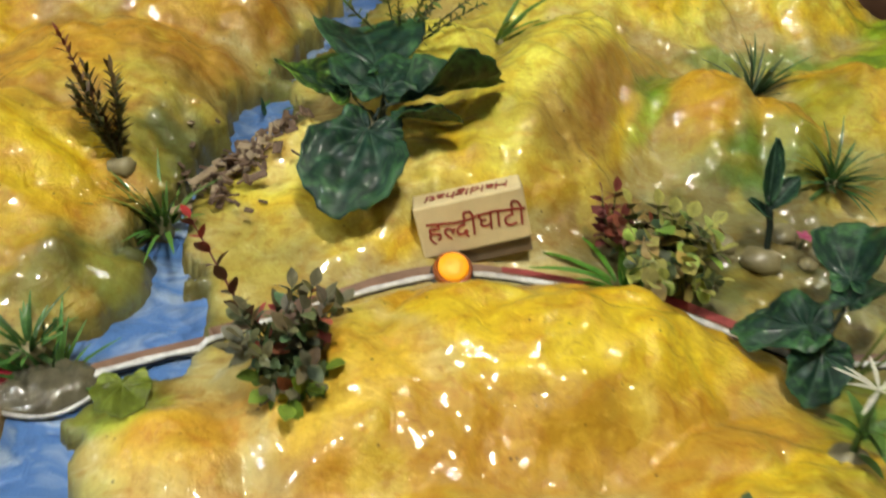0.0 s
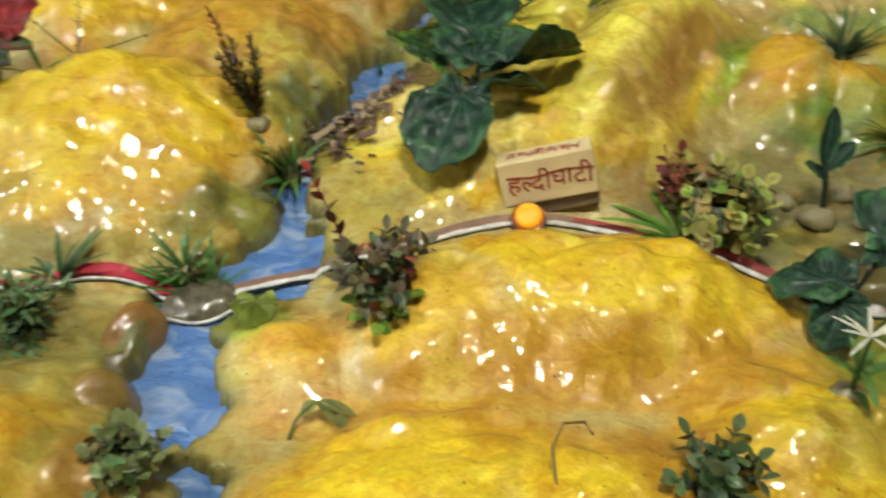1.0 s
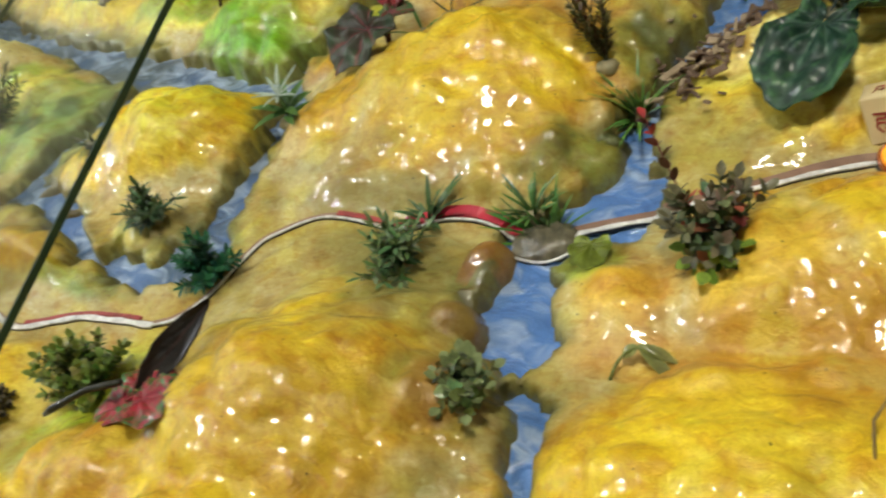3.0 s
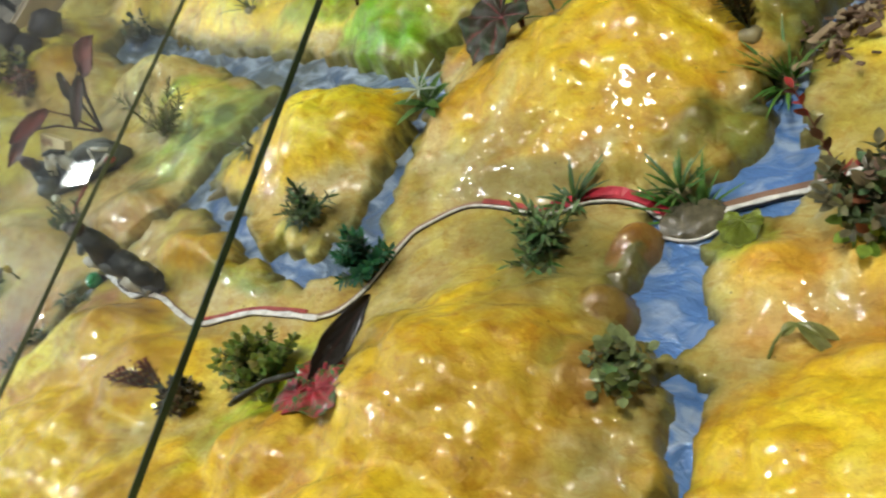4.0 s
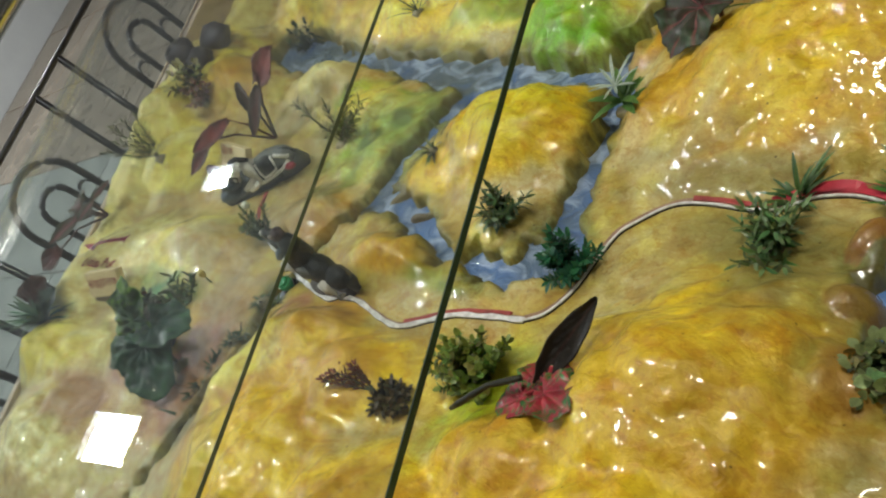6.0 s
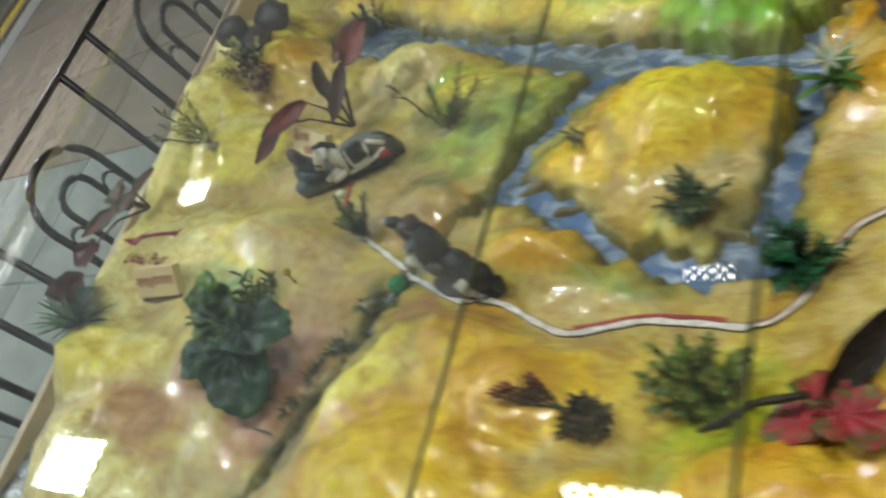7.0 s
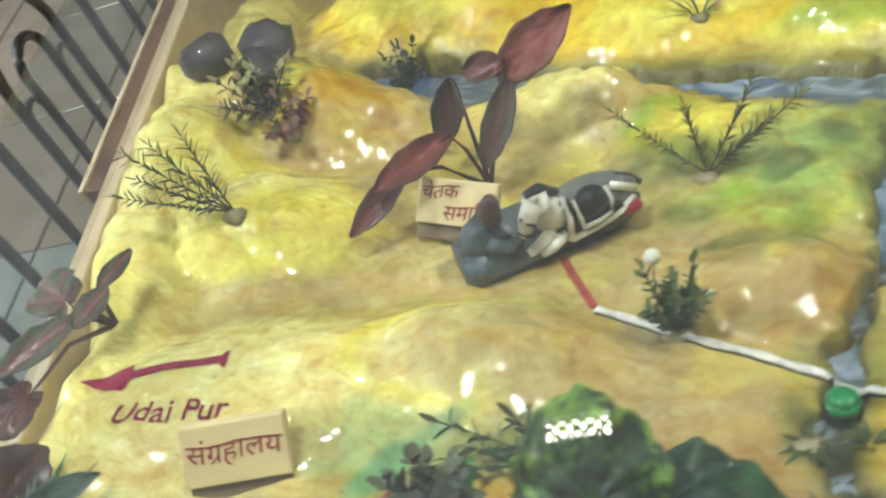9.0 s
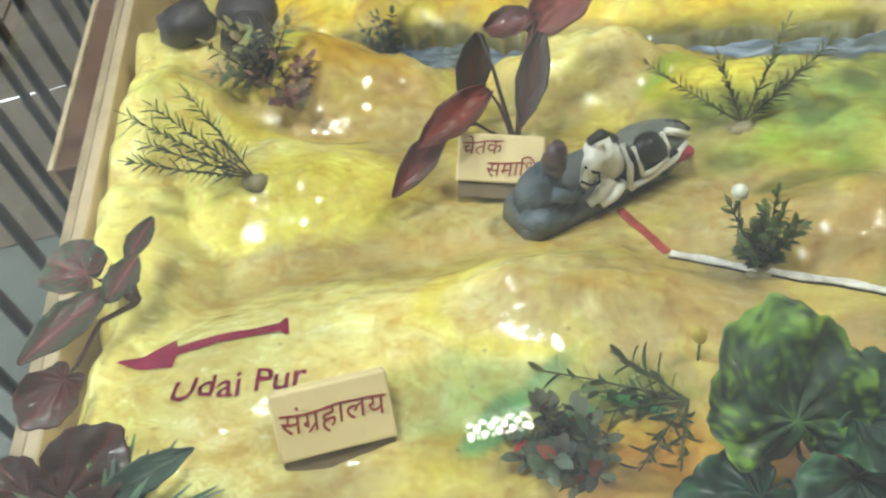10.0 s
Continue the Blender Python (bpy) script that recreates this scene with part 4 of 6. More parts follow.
def strip_blade(g, b, way, side, nor, length, width, style, cup, sag, seed):
    """A long blade, widest at the middle."""
    start = style[3] if len(style) > 3 else 0.62
    n, m = 24, 14
    for i in range(n + 1):
        s = i / n
        w = width * 0.5 * max(0.03, math.sin(math.pi * (0.06 + 0.93 * s)) ** 0.8) * (1 + 0.04 * math.sin(s * 23 + seed))
        for j in range(m + 1):
            e = 2 * j / m - 1
            k = noise.noise(Vector((s * 6 + seed, e * 4, seed)))
            k2 = noise.noise(Vector((s * 17 + seed, e * 11, seed * 2)))
            lift = cup * width * (e * e) - sag * length * (s * s) + 0.04 * width * math.sin(9 * s + 5 * e + seed) * abs(e) + 0.02 * width * math.sin(30 * (s + 0.5 * abs(e)))
            g.v.append(b + way * (length * s) + side * (w * e) + nor * lift)
            q = (s + 0.5 * abs(e)) * 6
            vein = max(max(0.0, 1 - abs(e) * w / (0.03 * width)), 0.4 * max(0.0, 1 - abs(q - round(q)) / 0.12))
            edge = max(0.0, abs(e) - start) / 0.34 * (0.6 + 0.9 * k + 0.6 * k2) + max(0.0, k2 - 0.22) * 1.1
            g.c.append(leaf_colour(style, vein, edge, k))
    for i in range(n):
        for j in range(m):
            q = i * (m + 1) + j
            g.f.append((q, q + 1, q + m + 2, q + m + 1))


def leaf_on(root, base, tip, width, style, cup=0.12, sag=0.10, stem=True, twist=0.0, heart=True, face=(0, 0, 1)):
    """A large veined leaf from base to tip (places in the world) on a stalk from the plant's foot."""
    foot = root.matrix_basis.translation
    base = (base[0], base[1], max(base[2], ground(base[0], base[1]) + 0.010))
    tip = (tip[0], tip[1], max(tip[2], ground(tip[0], tip[1]) + 0.006))
    b, t = Vector(base) - foot, Vector(tip) - foot
    way = t - b
    length = way.length
    way.normalize()
    side = way.cross(Vector(face))
    side = side.normalized() if side.length > 0.05 else Vector((1, 0, 0))
    nor = side.cross(way).normalized()
    side = (side * math.cos(radians(twist)) + nor * math.sin(radians(twist))).normalized()
    nor = side.cross(way).normalized()
    deep = style[0]
    g = Geo()
    seed = base[0] * 37 + tip[1] * 91
    if heart:
        heart_blade(g, b, way, side, nor, length, width, style, cup, sag, seed)
    else:
        strip_blade(g, b, way, side, nor, length, width, style, cup, sag, seed)
    me = g.mesh("leaf", M_LEAF)
    lf = part_of("leaf", me, root)
    solid = lf.modifiers.new("thickness", "SOLIDIFY")
    solid.thickness = 0.0006
    if stem:
        g = Geo()
        mid = b * 0.55 + Vector((0, 0, b.length * 0.12))
        g.tube([(0, 0, 0), mid * 0.5, mid, b, b + way * (length * 0.12)], [0.0022, 0.002, 0.0017, 0.0013, 0.0008], tuple(0.6 * x + 0.02 for x in deep), 6)
        part_of("stalk", g.mesh("stalk", M_LEAF), root)
    return lf


def unit(az, el):
    return Vector((math.cos(radians(az)) * math.cos(radians(el)), math.sin(radians(az)) * math.cos(radians(el)), math.sin(radians(el))))


def grass_tuft(name, label, x, y, blades, length, colour, tip, width=0.004, low=15, high=80, lean=None, group="grass tufts", base=True, droop=0.5, sector=(0, 360), sink=0.002):
    rng = random.Random(int(abs(x) * 9173 + abs(y) * 5381))
    root = plant(name, label, x, y, group, sink)
    if base:
        putty(root, 0.010, 0.006 + max(0, -sink))
    for k in range(blades):
        az = rng.uniform(*sector)
        way = unit(az, rng.uniform(low, high))
        if lean is not None:
            way = (way + Vector(lean)).normalized()
        g = Geo()
        L = length * rng.uniform(0.35, 1.08)
        c = tuple(v * rng.uniform(0.7, 1.3) for v in colour)
        off = unit(az, 0) * rng.uniform(0, 0.005)
        g.leaf(off, way, (0, 0, 1), L * 1.12, width * rng.uniform(0.9, 1.6), c, tuple(v * rng.uniform(0.8, 1.3) for v in tip), droop * rng.uniform(0.3, 1.3), 0.35, 6, 0.6)
        part_of("blade", g.mesh("blade", M_LEAF), root)
    return root


LEAVES = {}


def sprig(root, base, way, length, leaf_len, leaf_wid, pairs, colour, tip_colour, rng, curve=(0, 0, 0.2), stem_colour=(0.06, 0.07, 0.03), spread=55, whorl=2, stem=0.0011, accent=None):
    """One stem with pairs of leaves, as one part."""
    g = Geo()
    way = Vector(way).normalized()
    pts = []
    for i in range(9):
        s = i / 8
        pts.append(Vector(base) + way * (length * s) + Vector(curve) * (length * s * s * 0.5))
    g.tube(pts, [stem * (1 - 0.6 * i / 8) for i in range(9)], stem_colour, 5)
    stick = g
    apart = leaf_len > 0.0055 and LEAVES.get(root.name, 0) < 290
    if apart:
        sp = part_of("sprig", g.mesh("sprig", M_LEAF), root)
    leaves = []
    for k in range(pairs):
        s = 0.15 + 0.85 * (k + 0.5) / pairs
        i = min(7, int(s * 8))
        p = pts[i].lerp(pts[i + 1], s * 8 - i)
        along = (pts[i + 1] - pts[i]).normalized()
        a0 = rng.uniform(0, 360) if whorl > 2 else k * 90 + rng.uniform(-25, 25)
        side = along.orthogonal().normalized()
        for j in range(whorl):
            a = radians(a0 + 360 * j / whorl)
            out = side * math.cos(a) + along.cross(side) * math.sin(a)
            lw = (along * math.cos(radians(spread)) + out * math.sin(radians(spread))).normalized()
            f = rng.uniform(0.7, 1.25)
            t = s * s * rng.uniform(0.2, 1.3)
            c = tuple((u + (v - u) * min(1, t)) * rng.uniform(0.75, 1.25) for u, v in zip(colour, tip_colour))
            if accent and rng.random() < accent[0]:
                c = tuple(v * rng.uniform(0.7, 1.2) for v in accent[1])
            leaves.append((p, lw, along, leaf_len * f, leaf_wid * f, c, tuple(v * 1.1 for v in c), rng.uniform(0.05, 0.4), 0.2, 4, 0.7))
    leaves.append((pts[-1], (pts[-1] - pts[-2]), (0.2, 0.1, 1), leaf_len, leaf_wid, tip_colour, tip_colour, 0.1, 0.2, 4, 0.7))
    for one in leaves:
        g = Geo() if apart else stick
        g.leaf(*one)
        if apart:
            part_of("leaf", g.mesh("leaf", M_LEAF), sp)
            LEAVES[root.name] = LEAVES.get(root.name, 0) + 1
    return sp if apart else part_of("sprig", stick.mesh("sprig", M_LEAF), root)


def bush(name, label, x, y, stems, length, leaf_len, leaf_wid, pairs, colour, tip, low=35, high=85, curve=(0, 0, 0.1), spread=55, whorl=2, group="", lean=(0, 0, 0), base=True, sector=(0, 360), accent=None):
    rng = random.Random(int(abs(x) * 7919 + abs(y) * 1237))
    root = plant(name, label, x, y, group)
    if base:
        putty(root, 0.011, 0.007)
    for k in range(stems):
        az = sector[0] + (sector[1] - sector[0]) * (k + rng.random() * 0.8) / stems
        way = (unit(az, rng.uniform(low, high)) + Vector(lean)).normalized()
        sprig(root, (0, 0, 0.003), way, length * rng.uniform(0.65, 1.1), leaf_len, leaf_wid, pairs, colour, tip, rng, curve, spread=spread, whorl=whorl, accent=accent)
    return root


G1, G2, G3 = (0.035, 0.10, 0.02), (0.09, 0.20, 0.03), (0.02, 0.055, 0.025)
# round the first river and the lamp
ivy = plant("leafy_vine", "dark green vine with broad heart-shaped leaves", 0.200, 0.945)
putty(ivy, 0.014, 0.01)
leaf_on(ivy, (0.200, 0.924, 0.085), (0.181, 0.830, 0.060), 0.054, DARK_GREEN, 0.08, 0.16)
leaf_on(ivy, (0.206, 0.920, 0.090), (0.180, 1.008, 0.088), 0.054, DARK_GREEN, 0.06, 0.05)
leaf_on(ivy, (0.206, 0.918, 0.092), (0.287, 0.970, 0.096), 0.044, DARK_GREEN, 0.25, 0.05, twist=28)
leaf_on(ivy, (0.209, 0.908, 0.086), (0.262, 0.922, 0.086), 0.034, DARK_GREEN, 0.2, 0.05, twist=24)
leaf_on(ivy, (0.187, 0.932, 0.080), (0.129, 1.033, 0.070), 0.055, MOTTLED, 0.1, 0.1)
leaf_on(ivy, (0.200, 0.960, 0.085), (0.165, 1.075, 0.090), 0.045, DARK_GREEN, 0.1, 0.1)
dark = plant("broad_leaf_plant", "very dark green broad-leaved plant beside the road", 0.492, 0.765)
leaf_on(dark, (0.492, 0.764, 0.066), (0.440, 0.778, 0.045), 0.056, DARK_GREEN, 0.1, 0.15)
leaf_on(dark, (0.486, 0.757, 0.066), (0.474, 0.722, 0.034), 0.036, DARK_GREEN, 0.1, 0.2)
leaf_on(dark, (0.505, 0.785, 0.060), (0.552, 0.826, 0.066), 0.030, DARK_GREEN, 0.2, 0.1, twist=30)
leaf_on(dark, (0.515, 0.800, 0.060), (0.535, 0.860, 0.085), 0.026, DARK_GREEN, 0.2, 0.1, twist=30)
spike = bush("spiky_sprig", "dark olive spiky sprig with reddish tip in putty", 0.030, 0.868, 8, 0.056, 0.010, 0.0030, 12, (0.13, 0.125, 0.045), (0.20, 0.13, 0.055), 66, 86, (-0.2, 0.1, 0.1), 38, 3, lean=(-0.32, 0.25, 0))
sprig(spike, (0, 0, 0.004), (-0.42, 0.30, 0.85), 0.082, 0.009, 0.003, 15, (0.10, 0.07, 0.03), (0.26, 0.06, 0.045), random.Random(3), (-0.2, 0.1, 0.1), (0.12, 0.05, 0.03), 36, 3)
grass_tuft("grass_tuft", "bright green plastic grass on the river bank", 0.060, 0.852, 80, 0.054, G2, (0.14, 0.30, 0.06), 0.0026, 30, 85, (-0.4, 0.0, 0.35), sink=-0.014)
grass_tuft("grass_tuft", "bright green plastic grass on the river bank", 0.040, 0.710, 60, 0.046, G1, (0.10, 0.24, 0.05), 0.0025, 30, 82, (-0.35, 0.15, 0.2), droop=0.6)
grass_tuft("grass_tuft", "mossy green plastic grass at the water's edge", 0.090, 1.050, 10, 0.045, G2, (0.10, 0.22, 0.03), 0.003, 40, 85)
bush("red_tipped_bush", "grey-green bush with oval leaves and red tips", 0.180, 0.705, 26, 0.044, 0.0110, 0.0070, 6, (0.11, 0.15, 0.070), (0.19, 0.175, 0.10), 15, 88, (0, 0.0, 0.1), 50, 2, accent=(0.15, (0.40, 0.10, 0.08)))
bush("lime_sprout", "lime green leaves at the foot of a bush", 0.184, 0.692, 6, 0.024, 0.012, 0.010, 2, (0.10, 0.20, 0.02), (0.22, 0.33, 0.04), 5, 50, (0, 0, 0), 50, 2, base=False, lean=(0, -0.6, 0))
rng = random.Random(5)
red = plant("red_twig", "thin twig with red buds beside the water", 0.163, 0.712)
sprig(red, (0, 0, 0.004), (-0.55, 0.55, 0.55), 0.085, 0.010, 0.006, 8, (0.10, 0.07, 0.04), (0.42, 0.03, 0.03), rng, (-0.1, 0.1, -0.1), (0.14, 0.03, 0.02), 45)
lime = plant("round_leaf_sprig", "flat lime green leaf lying on the hill", 0.100, 0.682)
leaf_on(lime, (0.088, 0.698, 0.020), (0.100, 0.664, 0.022), 0.032, ((0.15, 0.19, 0.02), (0.20, 0.25, 0.04), (0.20, 0.26, 0.03)), 0.05, 0.1, False)
bush("yellow_green_bush", "yellow-green bush with round leaves beside the road", 0.412, 0.853, 24, 0.050, 0.012, 0.011, 6, (0.16, 0.24, 0.05), (0.52, 0.50, 0.14), 12, 88, (0, 0, 0.1), 60, 2, accent=(0.25, (0.075, 0.12, 0.05)))
grass_tuft("grass_tuft", "bright green plastic grass against a bush", 0.384, 0.842, 26, 0.046, (0.06, 0.20, 0.02), (0.18, 0.38, 0.04), 0.004, 25, 65, (-0.5, -0.25, 0), base=False)
bush("red_bush", "small dull red bush behind a green one", 0.378, 0.880, 6, 0.042, 0.011, 0.008, 4, (0.16, 0.05, 0.03), (0.26, 0.06, 0.05), 40, 88)
bush("feathery_sprig", "fine green sprig with small leaves on the ridge", 0.205, 1.072, 9, 0.085, 0.008, 0.003, 12, (0.07, 0.12, 0.02), (0.14, 0.18, 0.04), 30, 75, (0.2, 0, -0.1), 45, 2)
grass_tuft("grass_tuft", "small green sprout in putty on the ridge", 0.288, 1.118, 9, 0.055, G2, (0.10, 0.22, 0.03), 0.004, 40, 80, (0.4, 0, 0))
grass_tuft("grass_tuft", "dark green long-bladed tuft on a stony patch", 0.548, 1.158, 80, 0.054, G3, (0.10, 0.18, 0.07), 0.0028, 8, 85)
grass_tuft("grass_tuft", "dark green long-bladed tuft on a stony patch", 0.578, 1.000, 60, 0.046, G1, (0.11, 0.21, 0.07), 0.0026, 10, 85)
stem9 = plant("slender_plant", "thin dark stem with two small leaves", 0.500, 0.893)
leaf_on(stem9, (0.489, 0.905, 0.060), (0.486, 0.920, 0.105), 0.016, DARK_GREEN, 0.2, 0.1, heart=False)
leaf_on(stem9, (0.492, 0.902, 0.058), (0.508, 0.915, 0.080), 0.018, DARK_GREEN, 0.2, 0.1, heart=False)
leaf_on(stem9, (0.493, 0.900, 0.050), (0.476, 0.905, 0.062), 0.014, DARK_GREEN, 0.2, 0.1, heart=False)


def star_flower(name, label, x, y, high, petals, r, colour, leaves=8, leaf_colour=G2):
    root = plant(name, label, x, y, "star-shaped flowers")
    putty(root, 0.012, 0.008)
    rng = random.Random(int(abs(x) * 991 + abs(y) * 37))
    g = Geo()
    g.tube([(0, 0, 0), (-0.002, 0.003, high * 0.5), (-0.004, 0.004, high)], [0.002, 0.0018, 0.0015], (0.08, 0.16, 0.04), 6)
    part_of("stalk", g.mesh("stalk", M_LEAF), root)
    for k in range(petals):
        g = Geo()
        g.leaf((-0.004, 0.004, high), unit(360 * k / petals + rng.uniform(-12, 12), rng.uniform(5, 45)), (0, 0, 1), r * rng.uniform(0.8, 1.1), r * 0.115, colour, colour, 0.15, 0.3, 5, 0.6)
        part_of("petal", g.mesh("petal", M_LEAF), root, "pale petal" if k == 0 else "")
    for k in range(leaves):
        g = Geo()
        g.leaf((0, 0, high * rng.uniform(0.1, 0.5)), unit(rng.uniform(0, 360), rng.uniform(10, 50)), (0, 0, 1), r * 1.1, r * 0.3, leaf_colour, (0.12, 0.24, 0.05), 0.4, 0.3, 5, 0.7)
        part_of("leaf", g.mesh("leaf", M_LEAF), root)
    return root


star_flower("white_flower", "white star-shaped plastic flower on a green stalk", 0.480, 0.676, 0.048, 9, 0.022, (0.72, 0.70, 0.60))
star_flower("white_flower", "greyish white star-shaped sprig by the river", -0.262, 0.755, 0.030, 9, 0.032, (0.42, 0.50, 0.42), 10, G1)
buds = plant("bud_sprig", "thin green stem with small yellow buds", 0.525, 0.775)
g = Geo()
for dx, dy, dz in ((0.03, 0.02, 0.06), (0.045, -0.01, 0.045), (0.055, 0.0, 0.07)):
    g.tube([(0, 0, 0), (dx * 0.4, dy * 0.4, dz * 0.8), (dx, dy, dz)], 0.0009, (0.20, 0.28, 0.05), 5)
part_of("stem", g.mesh("stem", M_LEAF), buds)
for p in ((0.03, 0.02, 0.06), (0.045, -0.01, 0.045), (0.055, 0.0, 0.07)):
    g = Geo()
    g.ball(p, 0.004, 0.004, 0.004, (0.60, 0.40, 0.03), 0.1, 8)
    part_of("bud", g.mesh("bud", M_LEAF), buds, "yellow bud")
wire = plant("dry_sprout", "thin bent brown stem stuck in the hill", 0.309, 0.585)
g = Geo()
g.tube([(0.004, -0.030, 0.0), (0.001, -0.024, 0.012), (-0.004, -0.006, 0.020), (0.0, 0.010, 0.022), (0.012, 0.018, 0.016), (0.018, 0.018, 0.006)], [0.0011, 0.0010, 0.0010, 0.0009, 0.0009, 0.0008], (0.26, 0.17, 0.05), 6)
part_of("stem", g.mesh("stem", M_LEAF), wire)
frond = plant("fern_frond", "dull green arching frond lying on the hill", 0.151, 0.586)
g = Geo()
arc = [(0.0, 0.0, 0.002), (0.001, 0.010, 0.007), (0.004, 0.018, 0.010), (0.011, 0.025, 0.010)]
g.tube(arc, [0.0013, 0.0012, 0.0011, 0.0010], (0.16, 0.19, 0.05), 6)
part_of("stem", g.mesh("stem", M_LEAF), frond)
for way, length in (((0.75, -0.30, -0.15), 0.034), ((0.85, 0.05, -0.1), 0.026), ((-0.5, -0.6, -0.1), 0.012)):
    g = Geo()
    g.leaf((0.010, 0.025, 0.011), way, (0, 0, 1), length, 0.009, (0.17, 0.20, 0.05), (0.26, 0.24, 0.06), 0.25, 0.2, 6, 0.7)
    part_of("leaflet", g.mesh("leaflet", M_LEAF), frond)
bush("small_green_plant", "small grey-green plant at the foot of a hill", 0.398, 0.598, 14, 0.030, 0.011, 0.008, 4, (0.04, 0.09, 0.04), (0.12, 0.17, 0.07), 15, 85, spread=58)

# between the rivers
grass_tuft("grass_tuft", "dark green spiky tuft beside the red road", -0.058, 0.688, 34, 0.036, G1, (0.09, 0.18, 0.06), 0.0030, 48, 88)
bush("needle_bush", "dark green spreading needle-leaved bush in putty", -0.050, 0.632, 20, 0.036, 0.013, 0.0034, 5, (0.07, 0.13, 0.05), (0.17, 0.27, 0.11), 18, 85, spread=48, whorl=3)
bush("round_leaf_bush", "low grey-green bush with small round leaves", 0.070, 0.540, 24, 0.024, 0.009, 0.0075, 5, (0.10, 0.14, 0.06), (0.23, 0.28, 0.12), 5, 62, spread=60)
grass_tuft("grass_tuft", "green tuft at the culvert", 0.026, 0.718, 34, 0.032, G1, (0.12, 0.24, 0.06), 0.0022, 25, 85)
bush("needle_bush", "dark green needle-leaved bush on the island", -0.330, 0.610, 20, 0.032, 0.012, 0.0030, 5, (0.045, 0.085, 0.040), (0.12, 0.18, 0.08), 18, 85, spread=48, whorl=3)
bush("water_weed", "dense blue-green sprig standing in the river", -0.226, 0.575, 18, 0.036, 0.010, 0.004, 9, (0.012, 0.085, 0.05), (0.03, 0.16, 0.07), 20, 75, spread=45, whorl=3)
grass_tuft("grass_tuft", "dull green tuft on the island's end", -0.488, 0.672, 26, 0.026, (0.10, 0.12, 0.05), (0.22, 0.24, 0.12), 0.0024, 20, 75)
rock = plant("dark_leaf_plant", "dark purple-green leaf with red veins on a rock", -0.212, 0.872)
leaf_on(rock, (-0.211, 0.872, 0.076), (-0.232, 0.806, 0.058), 0.082, ((0.050, 0.040, 0.030), (0.30, 0.05, 0.07), (0.030, 0.055, 0.028), 0.5), 0.1, 0.15)
leaf_on(rock, (-0.212, 0.871, 0.075), (-0.180, 0.890, 0.078), 0.028, RED_GREEN, 0.1, 0.15)
leaf_on(rock, (-0.206, 0.884, 0.078), (-0.205, 0.935, 0.100), 0.040, ((0.26, 0.016, 0.02), (0.34, 0.04, 0.04), (0.13, 0.02, 0.016)), 0.1, 0.05)
grass_tuft("grass_tuft", "green grass behind a dark leaf", -0.172, 0.882, 12, 0.045, G2, (0.10, 0.24, 0.04), 0.0035, 10, 60, (0.4, -0.2, 0))
cal = plant("caladium", "red-centred green caladium with one dark upright leaf", -0.160, 0.440)
leaf_on(cal, (-0.140, 0.440, 0.050), (-0.092, 0.430, 0.052), 0.040, CALADIUM, 0.1, 0.12)
leaf_on(cal, (-0.142, 0.437, 0.050), (-0.175, 0.416, 0.052), 0.034, CALADIUM, 0.1, 0.12)
leaf_on(cal, (-0.140, 0.443, 0.050), (-0.118, 0.464, 0.054), 0.026, CALADIUM, 0.1, 0.12)
leaf_on(cal, (-0.143, 0.441, 0.050), (-0.166, 0.470, 0.052), 0.024, CALADIUM, 0.1, 0.12)
leaf_on(cal, (-0.144, 0.444, 0.050), (-0.112, 0.512, 0.095), 0.024, ((0.010, 0.007, 0.004), (0.03, 0.010, 0.007), (0.016, 0.010, 0.006)), 0.12, 0.05, twist=-35, heart=False)
g = Geo()
g.tube([(-0.046, -0.040, 0.022), (-0.034, -0.036, 0.030), (-0.018, -0.014, 0.031), (0.0, -0.006, 0.035), (0.012, 0.0, 0.037)], [0.0020, 0.0030, 0.0026, 0.0030, 0.0026], (0.02, 0.02, 0.012), 7)
part_of("dark_stalk", g.mesh("dark_stalk", M_LEAF), cal, "nearly black bent stalk")
bush("fine_green_bush", "yellow-green bushy sprig with tiny leaves", -0.240, 0.446, 34, 0.046, 0.008, 0.006, 9, (0.08, 0.15, 0.025), (0.24, 0.30, 0.06), 20, 88, spread=50, whorl=3)
bush("dry_red_twigs", "dry reddish brown twigs lying on the hill", -0.322, 0.390, 10, 0.052, 0.007, 0.0030, 9, (0.14, 0.050, 0.025), (0.26, 0.075, 0.04), 16, 30, (0, 0, -0.02), 30, 2, base=False, sector=(160, 208))
bush("dark_moss_clump", "dark dry clump beside red twigs", -0.305, 0.390, 40, 0.018, 0.007, 0.004, 6, (0.045, 0.045, 0.025), (0.11, 0.08, 0.035), 5, 65, spread=50, whorl=3)
grass_tuft("grass_tuft", "thin pale green tuft north of the river", -0.720, 0.905, 12, 0.045, (0.10, 0.14, 0.05), (0.22, 0.24, 0.08), 0.002, 20, 80)
grass_tuft("grass_tuft", "green tuft on the bright green hill", -0.360, 0.960, 14, 0.050, G1, (0.10, 0.20, 0.04), 0.004, 15, 80)
brown = plant("brown_leaf_plant", "dull red-brown leaf standing on the bright green hill", -0.490, 0.905)
leaf_on(brown, (-0.490, 0.925, 0.092), (-0.506, 0.880, 0.090), 0.046, ((0.10, 0.035, 0.03), (0.15, 0.05, 0.04), (0.06, 0.03, 0.025)), 0.1, 0.1)
twigs = bush("dry_twigs", "thin dry twigs on top of the hill", -0.150, 0.905, 4, 0.060, 0.006, 0.0015, 6, (0.12, 0.08, 0.02), (0.18, 0.12, 0.04), 5, 30, lean=(0.4, 0.3, 0))

